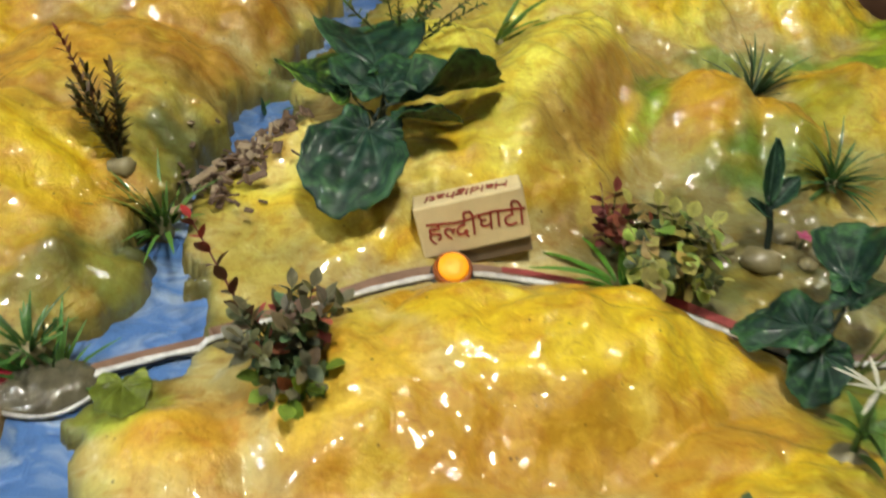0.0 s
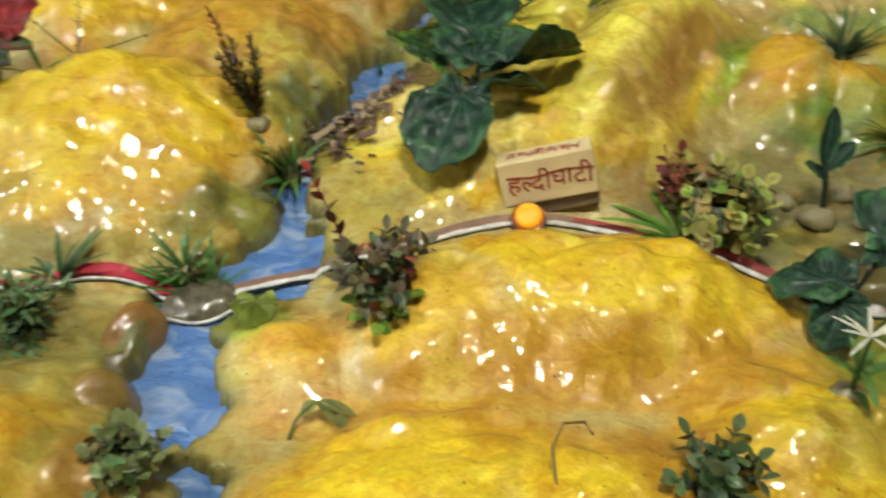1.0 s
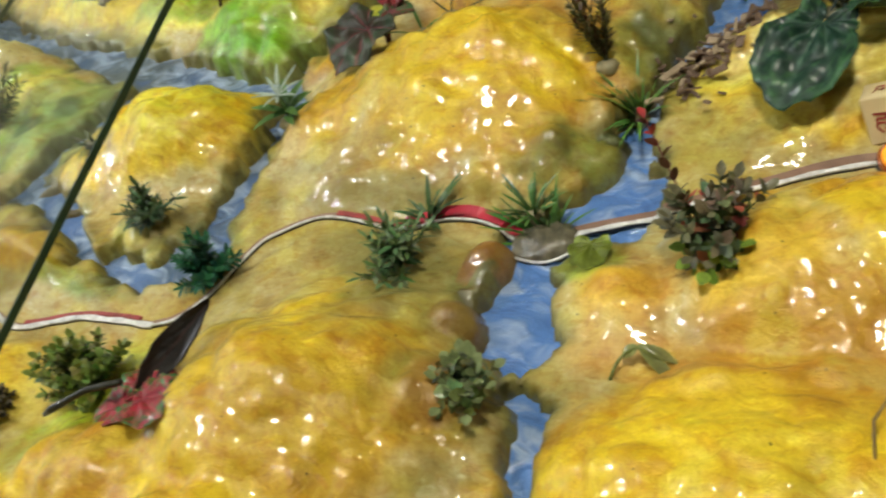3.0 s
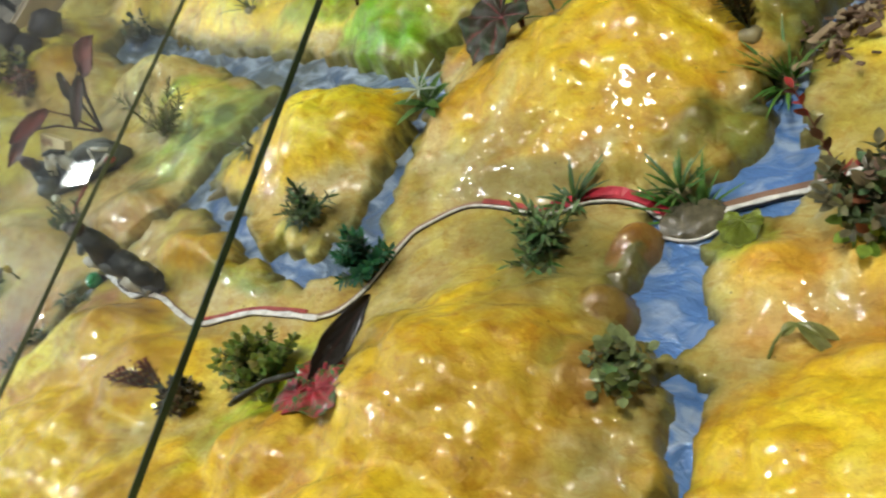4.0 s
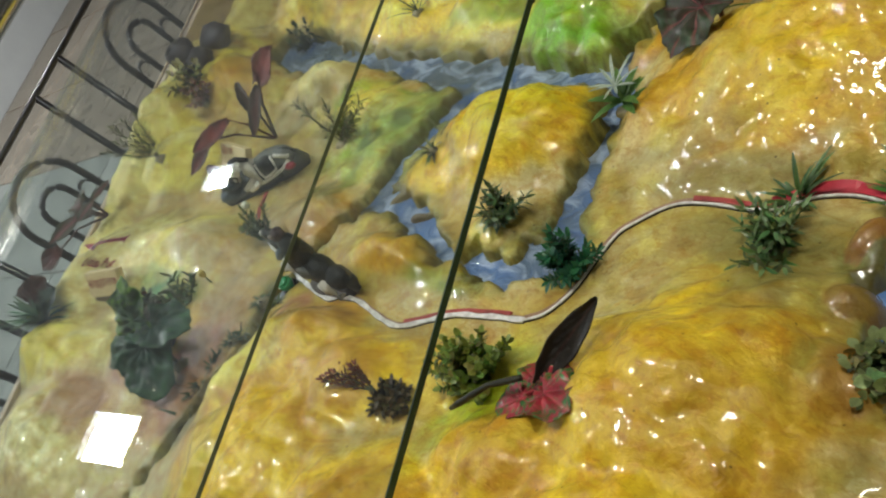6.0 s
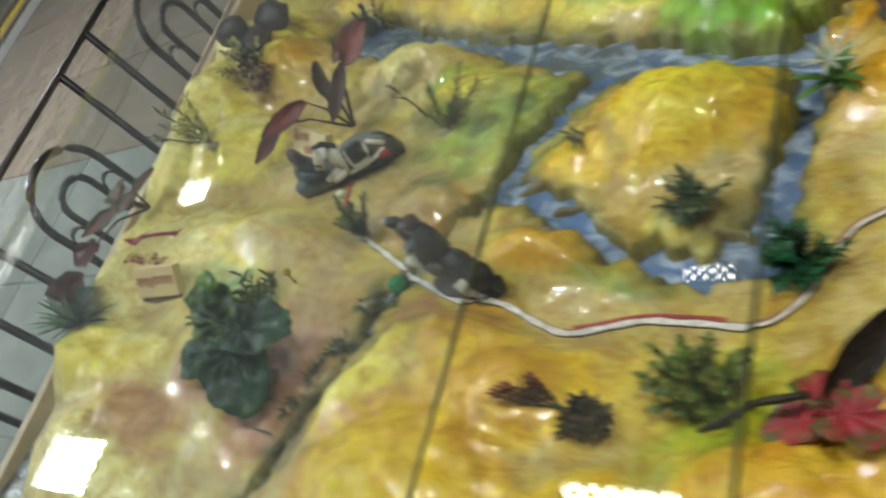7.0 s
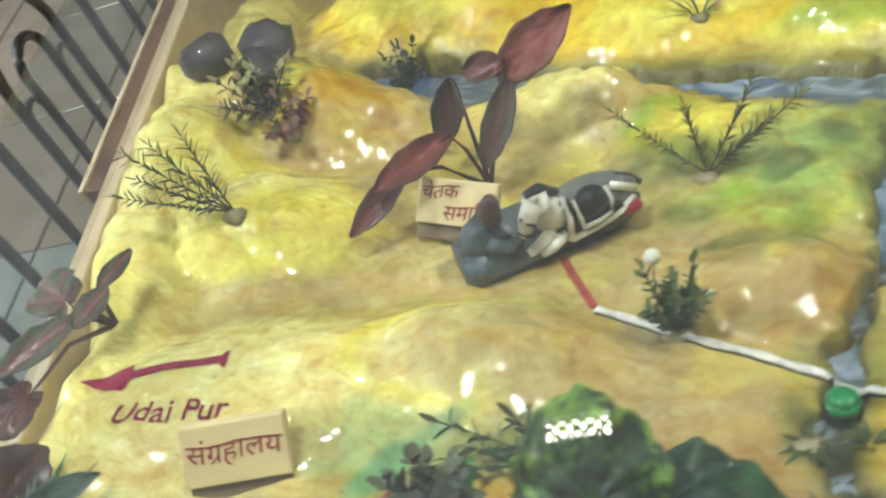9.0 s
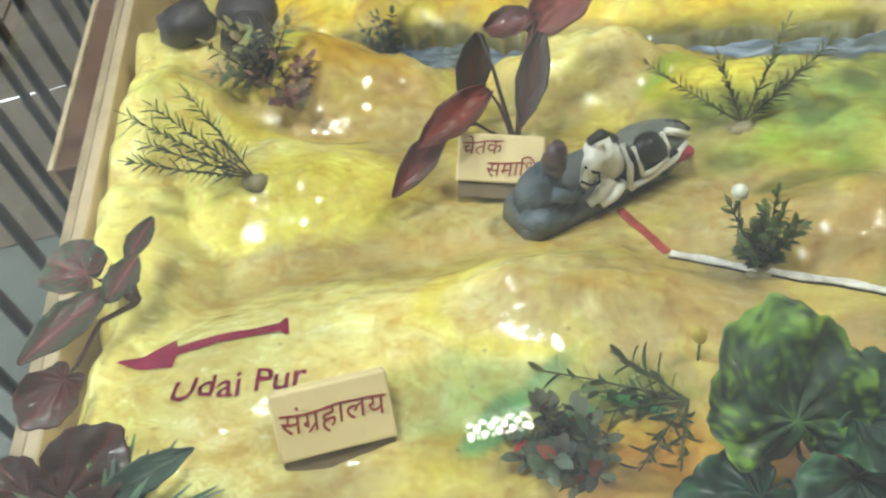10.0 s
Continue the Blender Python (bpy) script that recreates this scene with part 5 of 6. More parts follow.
# the left end
large = plant("large_leaf_plant", "deep green plant with four broad crinkled leaves", -0.668, 0.318)
putty(large, 0.014, 0.01)
leaf_on(large, (-0.698, 0.318, 0.068), (-0.709, 0.356, 0.128), 0.074, MOTTLED, 0.04, 0.10)
leaf_on(large, (-0.694, 0.326, 0.076), (-0.616, 0.354, 0.070), 0.060, TEAL, 0.05, 0.12)
leaf_on(large, (-0.694, 0.322, 0.074), (-0.622, 0.274, 0.036), 0.070, TEAL, 0.05, 0.12)
leaf_on(large, (-0.704, 0.310, 0.062), (-0.752, 0.273, 0.052), 0.052, TEAL, 0.06, 0.10, face=(0.25, -0.1, 1))
leaf_on(large, (-0.694, 0.300, 0.060), (-0.712, 0.284, 0.052), 0.026, TEAL, 0.08, 0.12)
fern = plant("fern_sprig", "dull green leafy sprig lying beside a large-leaved plant", -0.742, 0.392)
rng = random.Random(23)
for way, length in (((-1.0, 0.20, 0.10), 0.085), ((-0.8, -0.25, 0.10), 0.062), ((-0.10, -1.0, 0.08), 0.062), ((-0.45, -0.9, 0.10), 0.058), ((-0.75, 0.6, 0.12), 0.044), ((-1.0, -0.05, 0.20), 0.050)):
    sprig(fern, (0, 0, 0.006), way, length, 0.014, 0.0036, 8, (0.065, 0.105, 0.050), (0.15, 0.18, 0.08), rng, (0, 0, -0.10), (0.07, 0.09, 0.03), 48, 2)
bud = plant("yellow_bud", "small yellow bud beside a mottled leaf", -0.735, 0.425)
g = Geo()
g.tube([(0, 0, 0), (0.001, 0, 0.018)], 0.0009, (0.10, 0.14, 0.04), 5)
part_of("stem", g.mesh("stem", M_LEAF), bud)
g = Geo()
g.ball((0.001, 0, 0.022), 0.0045, 0.0045, 0.0060, (0.66, 0.50, 0.08), 0.15, 10)
part_of("bud", g.mesh("bud", M_LEAF), bud, "yellow bud")
bush("grey_green_bush", "grey-green bush with oval leaves and red buds", -0.805, 0.352, 22, 0.030, 0.011, 0.0075, 6, (0.055, 0.085, 0.062), (0.12, 0.14, 0.09), 8, 62, spread=55, accent=(0.07, (0.34, 0.07, 0.05)))
grass_tuft("grass_tuft", "bright green painted blades on the slope", -0.800, 0.400, 6, 0.050, (0.03, 0.20, 0.05), (0.05, 0.30, 0.08), 0.006, 3, 14, (-0.2, -0.4, 0), base=False, droop=0.15)
grass_tuft("grass_tuft", "dark green moss along the ditch", -0.612, 0.430, 26, 0.015, G3, (0.07, 0.11, 0.03), 0.0022, 10, 80)
grass_tuft("grass_tuft", "dark green moss along the ditch", -0.606, 0.370, 26, 0.015, G3, (0.07, 0.11, 0.03), 0.0022, 10, 80)
grass_tuft("grass_tuft", "grey-green tuft at the end of the ditch", -0.590, 0.275, 18, 0.032, (0.05, 0.09, 0.06), (0.15, 0.20, 0.12), 0.003, 15, 80)
for k in range(16):
    y = 0.285 + 0.0125 * k
    x = -0.598 - 0.006 * math.sin(k * 0.4) + (0.009 if k % 3 == 0 else -0.006)
    grass_tuft("moss_tuft", "dark green moss along the ditch", x, y, 18, 0.012, G3, (0.09, 0.11, 0.03), 0.0022, 15, 85, base=False, group="moss along the ditch")
bush("ball_topped_plant", "dark green upright plant with a white ball on top", -0.692, 0.508, 12, 0.046, 0.008, 0.0036, 8, (0.05, 0.085, 0.03), (0.14, 0.18, 0.06), 55, 88, spread=42, whorl=3)
ball = plant("white_ball", "small white ball on a pin", -0.706, 0.522)
g = Geo()
g.tube([(0, 0, 0), (0, 0, 0.05)], 0.0007, (0.2, 0.2, 0.15), 5)
part_of("pin", g.mesh("pin", M_LEAF), ball)
g = Geo()
g.ball((0, 0, 0.053), 0.0055, 0.0055, 0.0055, (0.75, 0.78, 0.70), 0.0, 12)
part_of("bead", g.mesh("bead", M_LEAF), ball, "white bead")


def feather(name, label, x, y, fronds, colour, tip):
    """A fern-like sprig: long stems with thin side needles."""
    root = plant(name, label, x, y)
    putty(root, 0.011, 0.007)
    rng = random.Random(int(abs(x) * 4001 + abs(y) * 17))
    for way, length in fronds:
        sprig(root, (0, 0, 0.004), way, length, 0.0125, 0.0019, 15, colour, tip, rng, (0, 0, 0.15), (0.10, 0.08, 0.03), 46, 4, 0.0009)
    return root


feather("feathery_sprig", "olive feathery sprig spreading over the green slope", -0.690, 0.672, [((-0.75, 0.15, 0.45), 0.085), ((0.7, 0.3, 0.5), 0.085), ((0.35, 0.45, 0.6), 0.075), ((-0.3, 0.4, 0.7), 0.05), ((0.55, 0.1, 0.5), 0.06)], (0.11, 0.125, 0.035), (0.20, 0.21, 0.07))
feather("feathery_sprig", "olive feathery sprig reaching over the case edge", -1.050, 0.565, [((-0.75, -0.5, 0.45), 0.085), ((-0.9, -0.05, 0.6), 0.095), ((-0.55, 0.35, 0.6), 0.075), ((-0.7, 0.15, 0.5), 0.085), ((-0.8, -0.25, 0.5), 0.075)], (0.10, 0.13, 0.04), (0.19, 0.23, 0.08))
mar = plant("maroon_leaf_plant", "plant with long drooping dark maroon leaves", -0.868, 0.668)
FACE = (0.30, -0.60, 0.55)
BRICK = ((0.20, 0.022, 0.014), (0.30, 0.05, 0.03), (0.075, 0.022, 0.014), 0.35)
DUSK = ((0.085, 0.040, 0.034), (0.16, 0.05, 0.04), (0.060, 0.052, 0.040), 0.35)
ROSE = ((0.30, 0.085, 0.085), (0.40, 0.14, 0.13), (0.16, 0.06, 0.045), 0.45)
for base, tip, wide, style in (((-0.890, 0.690, 0.106), (-0.906, 0.676, 0.046), 0.027, DUSK), ((-0.878, 0.636, 0.084), (-0.920, 0.574, 0.076), 0.027, BRICK),
                               ((-0.841, 0.693, 0.100), (-0.856, 0.638, 0.050), 0.025, DUSK), ((-0.846, 0.702, 0.108), (-0.892, 0.716, 0.098), 0.027, MAROON),
                               ((-0.852, 0.700, 0.096), (-0.792, 0.722, 0.145), 0.040, ROSE), ((-0.908, 0.604, 0.072), (-0.940, 0.552, 0.048), 0.022, MAROON)):
    leaf_on(mar, base, tip, wide, style, 0.15, 0.08, heart=False, face=FACE)
left = plant("red_veined_plant", "purple-green plant with red veins at the case edge", -1.100, 0.450)
EDGE = (0.4, -0.35, 0.7)
leaf_on(left, (-1.100, 0.428, 0.078), (-1.152, 0.448, 0.082), 0.038, PURPLE, 0.1, 0.1, face=EDGE)
leaf_on(left, (-1.094, 0.420, 0.076), (-1.117, 0.358, 0.078), 0.024, PURPLE, 0.1, 0.1, heart=False, face=EDGE)
leaf_on(left, (-1.089, 0.412, 0.074), (-1.083, 0.449, 0.082), 0.020, PURPLE, 0.1, 0.1, heart=False, face=EDGE)
leaf_on(left, (-1.090, 0.446, 0.080), (-1.090, 0.490, 0.084), 0.015, PURPLE, 0.1, 0.1, heart=False, face=EDGE)
leaf_on(left, (-1.088, 0.366, 0.066), (-1.100, 0.322, 0.062), 0.024, MAROON, 0.1, 0.1, face=EDGE)
lowleaf = plant("maroon_leaf_plant", "dark maroon and green leaves beside a tuft", -1.045, 0.285)
DEEP = ((0.070, 0.020, 0.014), (0.20, 0.03, 0.03), (0.045, 0.026, 0.016), 0.35)
leaf_on(lowleaf, (-1.054, 0.268, 0.058), (-1.026, 0.312, 0.080), 0.029, DEEP, 0.1, 0.1, face=EDGE)
leaf_on(lowleaf, (-1.030, 0.280, 0.060), (-0.984, 0.304, 0.074), 0.017, ((0.045, 0.085, 0.065), (0.12, 0.15, 0.12), (0.06, 0.10, 0.08)), 0.12, 0.1, heart=False, face=EDGE)
leaf_on(lowleaf, (-1.060, 0.275, 0.060), (-1.086, 0.288, 0.078), 0.019, DEEP, 0.1, 0.1, face=EDGE)
grass_tuft("grass_tuft", "grey-green tuft beside maroon leaves", -1.022, 0.264, 90, 0.050, (0.06, 0.13, 0.085), (0.16, 0.27, 0.18), 0.0040, 15, 82)
bush("yellow_leaf_bush", "olive bush with pale yellow leaves near the stones", -1.085, 0.700, 10, 0.055, 0.012, 0.007, 6, (0.22, 0.20, 0.075), (0.46, 0.42, 0.19), 25, 88, lean=(-0.3, 0.1, 0))
bush("red_leaf_sprig", "small dull red sprig on the brown slope", -1.055, 0.685, 8, 0.036, 0.010, 0.007, 5, (0.24, 0.11, 0.08), (0.34, 0.18, 0.13), 20, 70)
bush("dark_edge_bush", "dark green bush standing in the grey water", -1.030, 0.880, 12, 0.050, 0.010, 0.006, 6, (0.03, 0.05, 0.03), (0.10, 0.12, 0.06), 25, 85)

# ---- stones, chips and small shore pieces ----
def stone(name, label, x, y, rx, ry, rz, material, group, seed=0.0):
    g = Geo()
    g.ball((0, 0, 0), rx, ry, rz, (0.3, 0.25, 0.2), 0.28, 14)
    ob = new(name, g.mesh(name, material))
    ob.matrix_basis = pose(x, y, ground(x, y) + rz * 0.45, 0, 0, seed * 57)
    return tagged(ob, label, "stone", group)


stone("dark_stone", "dark wet-looking round stone", -1.168, 0.748, 0.028, 0.024, 0.022, M_STONE, "dark stones", 1)
stone("dark_stone", "dark wet-looking round stone", -1.108, 0.738, 0.032, 0.024, 0.021, M_STONE, "dark stones", 2)
stone("dark_stone", "dark wet-looking round stone", -1.135, 0.800, 0.030, 0.028, 0.024, M_STONE, "dark stones", 3)
for k, (x, y, r) in enumerate([(0.495, 0.888, 0.016), (0.520, 0.925, 0.012), (0.470, 0.905, 0.010), (0.545, 0.905, 0.012), (0.530, 0.890, 0.008), (0.515, 1.110, 0.014), (0.545, 1.115, 0.012), (0.530, 1.140, 0.010)]):
    stone("pebble", "rough pinkish beige pebble", x, y, r, r * 0.8, r * 0.6, M_PUTTY, "pebbles on the grey patch", k)
pinkfl = plant("pink_blossom", "tiny pink blossom among pebbles", 0.530, 0.912)
g = Geo()
for k in range(5):
    g.leaf((0, 0, 0.012), unit(72 * k, 25), (0, 0, 1), 0.008, 0.005, (0.50, 0.08, 0.20), (0.6, 0.15, 0.3), 0.1, 0.2, 4)
g.tube([(0, 0, 0), (0, 0, 0.012)], 0.0008, (0.1, 0.15, 0.05), 5)
part_of("blossom", g.mesh("blossom", M_LEAF), pinkfl)
rng = random.Random(11)
chips = thing("bark_chips", "heap of dry brown bark chips in the river bed", "bark chips", m=pose(0, 0, 0))
for k in range(190):
    t = rng.random()
    off = rng.gauss(0, 0.015)
    x, y = 0.080 + 0.044 * t + off, 0.872 + 0.085 * t - 0.6 * off + rng.uniform(-0.008, 0.008)
    wide, long = rng.uniform(0.0018, 0.0042), rng.uniform(0.004, 0.009)
    bm = bevel_box(-long, -wide, -0.0012, long, wide, 0.0012, 0.0008, 1)
    c = part("chip", bm, M_BARK if rng.random() < 0.74 else M_CHIP, chips)
    c.matrix_basis = pose(x, y, max(ground(x, y), 0.004) + rng.uniform(0.001, 0.013), rng.uniform(-45, 45), rng.uniform(-45, 45), rng.uniform(0, 360)) @ Matrix.Scale(rng.uniform(0.4, 1.0), 4)
for dx, dy, turn in ((0.074, 0.868, 55), (0.082, 0.882, 75)):
    c = part("chip", bevel_box(-0.016, -0.003, -0.001, 0.016, 0.003, 0.001, 0.0008, 1), M_CHIP, chips, "long pale splinter")
    c.matrix_basis = pose(dx, dy, max(ground(dx, dy), 0.004) + 0.014, 12, 8, turn)

# culvert where the road meets the river
culvert = thing("culvert", "small grey resin culvert carrying the road over water", "culvert", m=pose(0.044, 0.699, 0.004, 0, 0, 27))
bm = bmesh.new()
rings = []
for i in range(17):
    u = i / 8 - 1
    x, w, h = 0.027 * u, 0.021 * math.sqrt(max(0.04, 1 - 0.75 * u * u)), 0.011 * math.sqrt(max(0.03, 1 - u * u)) + 0.002
    rings.append([bm.verts.new((x, w * math.cos(math.pi * k / 14) * (1 + 0.06 * math.sin(i * 1.7 + k)), h * math.sin(math.pi * k / 14) * (0.85 + 0.55 * noise.noise(Vector((i * 0.42, k * 0.38, 3.0)))) - 0.002)) for k in range(15)])
for a, b in zip(rings, rings[1:]):
    for k in range(14):
        bm.faces.new((a[k], a[k + 1], b[k + 1], b[k]))
part("shell", bm, plain("grey_cast_resin", (0.13, 0.115, 0.075), 0.15, 0, 0.55, 90, 1.0, 1.0), culvert, smooth=True)
g = Geo()
g.tube([(-0.026 + 0.0052 * k, -0.012 - 0.0105 * math.sin(math.pi * k / 10), 0.0015) for k in range(11)], 0.0013, (0.5, 0.5, 0.48), 6)
part_of("lip", g.mesh("lip", M_WHITE), culvert, "pale rounded lip")


# ---- indicator lamps ----
def indicator(name, label, x, y, z, r, rim, cap, tilt):
    ob = thing(name, label, "indicator lamp", "indicator lamps", pose(x, y, z, *tilt))
    part("socket", lathe([(r * 1.12, -0.012), (r * 1.12, 0.002), (r * 1.05, 0.003)], 28), M_BLACK, ob, "black plastic socket", True)
    part("bezel", lathe([(r * 1.02, 0.0031), (r * 1.02, 0.010), (r * 0.97, 0.0125), (r * 0.84, 0.0135), (r * 0.80, 0.0125)], 32), rim, ob, "", True)
    part("cap", lathe([(r * 0.78, 0.0126), (r * 0.78, 0.0148), (r * 0.68, 0.0162), (r * 0.35, 0.0168)], 32), cap, ob, "domed cap", True)
    return ob


indicator("indicator_lamp", "lit round amber indicator lamp in front of a sign", 0.266, 0.832, 0.014, 0.0135, M_AMBER_RIM, M_AMBER, (24, 0, 0))
indicator("indicator_lamp", "unlit round green indicator lamp by the ditch", -0.596, 0.463, 0.004, 0.0095, M_GREEN_CAP, M_GREEN_CAP, (10, 0, 0))
indicator("indicator_lamp", "unlit round green indicator lamp under a large leaf", -0.716, 0.330, 0.028, 0.0085, M_GREEN_CAP, M_GREEN_CAP, (10, 0, 0))


# ---- signs ----
def glyphs(text, size=0.02, lean=0.0, bold=0.0):
    cu = bpy.data.curves.new("glyphs", "FONT")
    cu.body, cu.size, cu.align_x, cu.align_y = text, size, "CENTER", "CENTER"
    cu.extrude, cu.shear, cu.offset = 0.0003, lean, bold
    tmp = bpy.data.objects.new("glyphs", cu)
    scene.collection.objects.link(tmp)
    me = bpy.data.meshes.new_from_object(tmp.evaluated_get(bpy.context.evaluated_depsgraph_get()))
    bpy.data.objects.remove(tmp)
    me.materials.clear()
    return me


def lettering(name, text, size, material, parent, m, width=None, lean=0.0, bold=0.0):
    me = glyphs(text, size, lean, bold)
    me.materials.append(material)
    xs = [v.co.x for v in me.vertices]
    ys = [v.co.y for v in me.vertices]
    cx, cy = (max(xs) + min(xs)) / 2, (max(ys) + min(ys)) / 2
    k = (width / (max(xs) - min(xs))) if width else 1.0
    for v in me.vertices:
        u, w = (v.co.x - cx) * k, (v.co.y - cy) * k
        v.co.x, v.co.y = u + 0.0004 * math.sin(w * 700 + u * 90), w + 0.0006 * math.sin(u * 210) + 0.0004 * math.sin(u * 620)
    ob = new(name, me)
    ob.parent, ob.matrix_basis = parent, m
    return ob


def word(pieces, material, parent, m, width):
    """A hand-lettered word from pieces of text set edge to edge; a piece may be cut short (a half letter) or carry a slanting tick."""
    bm = bmesh.new()
    at = 0.0
    for text, keep, tick in pieces:
        me = glyphs(text)
        xs = [v.co.x for v in me.vertices]
        x0, wide = min(xs), max(xs) - min(xs)
        one = bmesh.new()
        one.from_mesh(me)
        if keep < 1:
            bmesh.ops.bisect_plane(one, geom=one.verts[:] + one.edges[:] + one.faces[:], plane_co=(x0 + wide * keep, 0, 0), plane_no=(1, 0, 0), clear_outer=True)
        bmesh.ops.translate(one, vec=(at - x0, 0, 0), verts=one.verts[:])
        one.to_mesh(me)
        one.free()
        bm.from_mesh(me)
        at += wide * keep - 0.0005
        if tick:
            box(bm, -0.0036, -0.0007, -0.0003, 0.0036, 0.0007, 0.0003, pose(at - 0.0048, -0.0032, 0, 0, 0, 42))
    k = width / at
    bmesh.ops.transform(bm, matrix=Matrix.Scale(k, 4) @ Matrix.Translation((-at / 2, -0.001, 0)), verts=bm.verts[:])
    for v in bm.verts:
        # a hand-painted line: it wavers a little
        v.co.x += 0.10 * v.co.y
        v.co.y += 0.0010 * math.sin(v.co.x * 130) + 0.0004 * math.sin(v.co.x * 520)
    ob = part("lettering", bm, material, parent)
    ob.matrix_basis = m
    return ob


def axes(origin, right, up):
    """A pose whose x runs along right and whose z runs along up."""
    x = Vector(right).normalized()
    z = Vector(up)
    z = (z - x * z.dot(x)).normalized()
    y = z.cross(x)
    return Matrix.Translation(origin) @ Matrix((x, y, z)).transposed().to_4x4()


def sign_block(name, label, m, w, h, d, lines, top="", ink=M_MAROON):
    """A cream wooden block, front face towards -y, written on by hand."""
    ob = thing(name, label, "sign", "hand-lettered sign blocks", m)
    part("block", bevel_box(-w / 2, 0, 0, w / 2, d, h, 0.0015), M_CARD, ob)
    # dark box below the block; its colour stands for the shade there
    part("foot", bevel_box(-w / 2 + 0.001, 0.004, -0.012, w / 2 - 0.001, d - 0.001, -0.0002, 0.001), M_CARD_SHADE, ob, "dark box for the shade under the block")
    for pieces, wid, x, z in lines:
        word(pieces, ink, ob, pose(x, -0.0004, z, 90), wid)
    if top:
        lettering("lettering", top, 0.01, ink, ob, pose(0, d * 0.5, h + 0.0004, 0, 0, 180), w * 0.78, 0.2)
    return ob


sign_block("sign_block", "cream wooden sign block with maroon Devanagari lettering", axes((0.282, 0.846, 0.030), (0.067, 0.010, 0.022), (-0.03, 0.22, 0.95)), 0.076, 0.038, 0.026, [((("ह", 1, 0), ("ल", 0.62, 0), ("दीघाटी", 1, 0)), 0.068, 0.002, 0.019)], "Haldighati")
sign_block("sign_block", "cream wooden sign block lettered in maroon below the arrow", axes((-0.926, 0.341, 0.029), (0.056, 0.026, -0.006), (-0.08, 0.55, 0.80)), 0.065, 0.038, 0.014, [((("संग", 1, 1), ("हालय", 1, 0)), 0.058, 0.000, 0.021)])
sign_block("sign_block", "cream wooden sign block behind a reclining horse tablet", axes((-0.870, 0.588, 0.032), (0.064, 0.001, -0.008), (0.03, 0.62, 0.78)), 0.065, 0.036, 0.012, [((("चेतक", 1, 0),), 0.030, -0.014, 0.026), ((("समा", 1, 0), ("िध", 1, 0)), 0.038, 0.009, 0.011)])


# ---- arrow and place name painted on the hill ----
def drape(me, m, lift=0.0012):
    for v in me.vertices:
        p = m @ v.co
        v.co = (p.x, p.y, max(ground(p.x, p.y), 0.004) + lift)


arrow = thing("painted_arrow", "crimson arrow and place name painted on yellow hill", "painted sign", m=pose(0, 0, 0))
tipx, tipy, tailx, taily = -1.083, 0.388, -0.982, 0.427
ang = math.degrees(math.atan2(tipy - taily, tipx - tailx))
L = math.hypot(tipx - tailx, tipy - taily)
bm = bmesh.new()
cols = []
for i in range(41):
    s = L * i / 40
    if s < 0.004:
        w = 0.0085
    elif s < 0.071 * L / 0.108:
        w = 0.0042
    else:
        w = 0.0155 * (L - s) / (L - 0.071 * L / 0.108)
    cols.append([bm.verts.new((s, w * e, 0)) for e in (-1, -0.5, 0, 0.5, 1)])
for a, b in zip(cols, cols[1:]):
    for k in range(4):
        bm.faces.new((a[k], b[k], b[k + 1], a[k + 1]))
ar = part("arrow", bm, M_ARROW, arrow, "crimson arrow", True)
drape(ar.data, pose(tailx, taily, 0, 0, 0, ang))
tx = lettering("lettering", "Udai Pur", 0.02, M_ARROW, arrow, Matrix(), 0.080, 0.15, 0.0002)
bm = bmesh.new()
bm.from_mesh(tx.data)
bmesh.ops.subdivide_edges(bm, edges=[e for e in bm.edges if e.calc_length() > 0.004], cuts=2)
bm.to_mesh(tx.data)
bm.free()
drape(tx.data, pose(-0.995, 0.376, 0, 0, 0, 16))


# ---- statues on the relief: plain lumps of painted clay ----
DK, GR, WH, SK = (0.011, 0.013, 0.012), (0.085, 0.095, 0.095), (0.52, 0.51, 0.45), (0.06, 0.07, 0.075)


def aim(way):
    return Vector(way).to_track_quat("X", "Z").to_matrix().to_4x4()


g = Geo()
g.ball((0.034, 0, 0.022), 0.019, 0.016, 0.018, DK, 0.1, 12)
g.ball((0.010, 0, 0.034), 0.028, 0.018, 0.020, DK, 0.1, 14, aim((-0.85, 0, 0.5)))
g.ball((-0.016, 0.001, 0.050), 0.022, 0.018, 0.022, DK, 0.1, 14, aim((-0.7, 0, 0.7)))
g.tube([(-0.022, 0.002, 0.058), (-0.033, 0.003, 0.078), (-0.044, 0.003, 0.090)], [0.015, 0.012, 0.009], DK, 10)
g.ball((-0.050, 0.003, 0.092), 0.015, 0.0075, 0.008, DK, 0.1, 10, aim((-0.95, 0, -0.1)))
g.ball((-0.063, 0.003, 0.091), 0.006, 0.005, 0.005, WH, 0.1, 8)
g.tube([(-0.038, 0.0, 0.094), (-0.030, 0.001, 0.086), (-0.022, 0.001, 0.072)], [0.004, 0.005, 0.004], (0.012, 0.012, 0.014), 8)
g.tube([(-0.022, -0.012, 0.044), (-0.044, -0.014, 0.048), (-0.054, -0.013, 0.036)], [0.0075, 0.006, 0.0045], WH, 8)
g.tube([(-0.024, 0.010, 0.040), (-0.044, 0.012, 0.038), (-0.048, 0.012, 0.026)], [0.0075, 0.0055, 0.0045], GR, 8)
g.tube([(0.018, -0.013, 0.026), (0.028, -0.016, 0.014), (0.042, -0.016, 0.002)], [0.010, 0.0085, 0.0065], WH, 8)
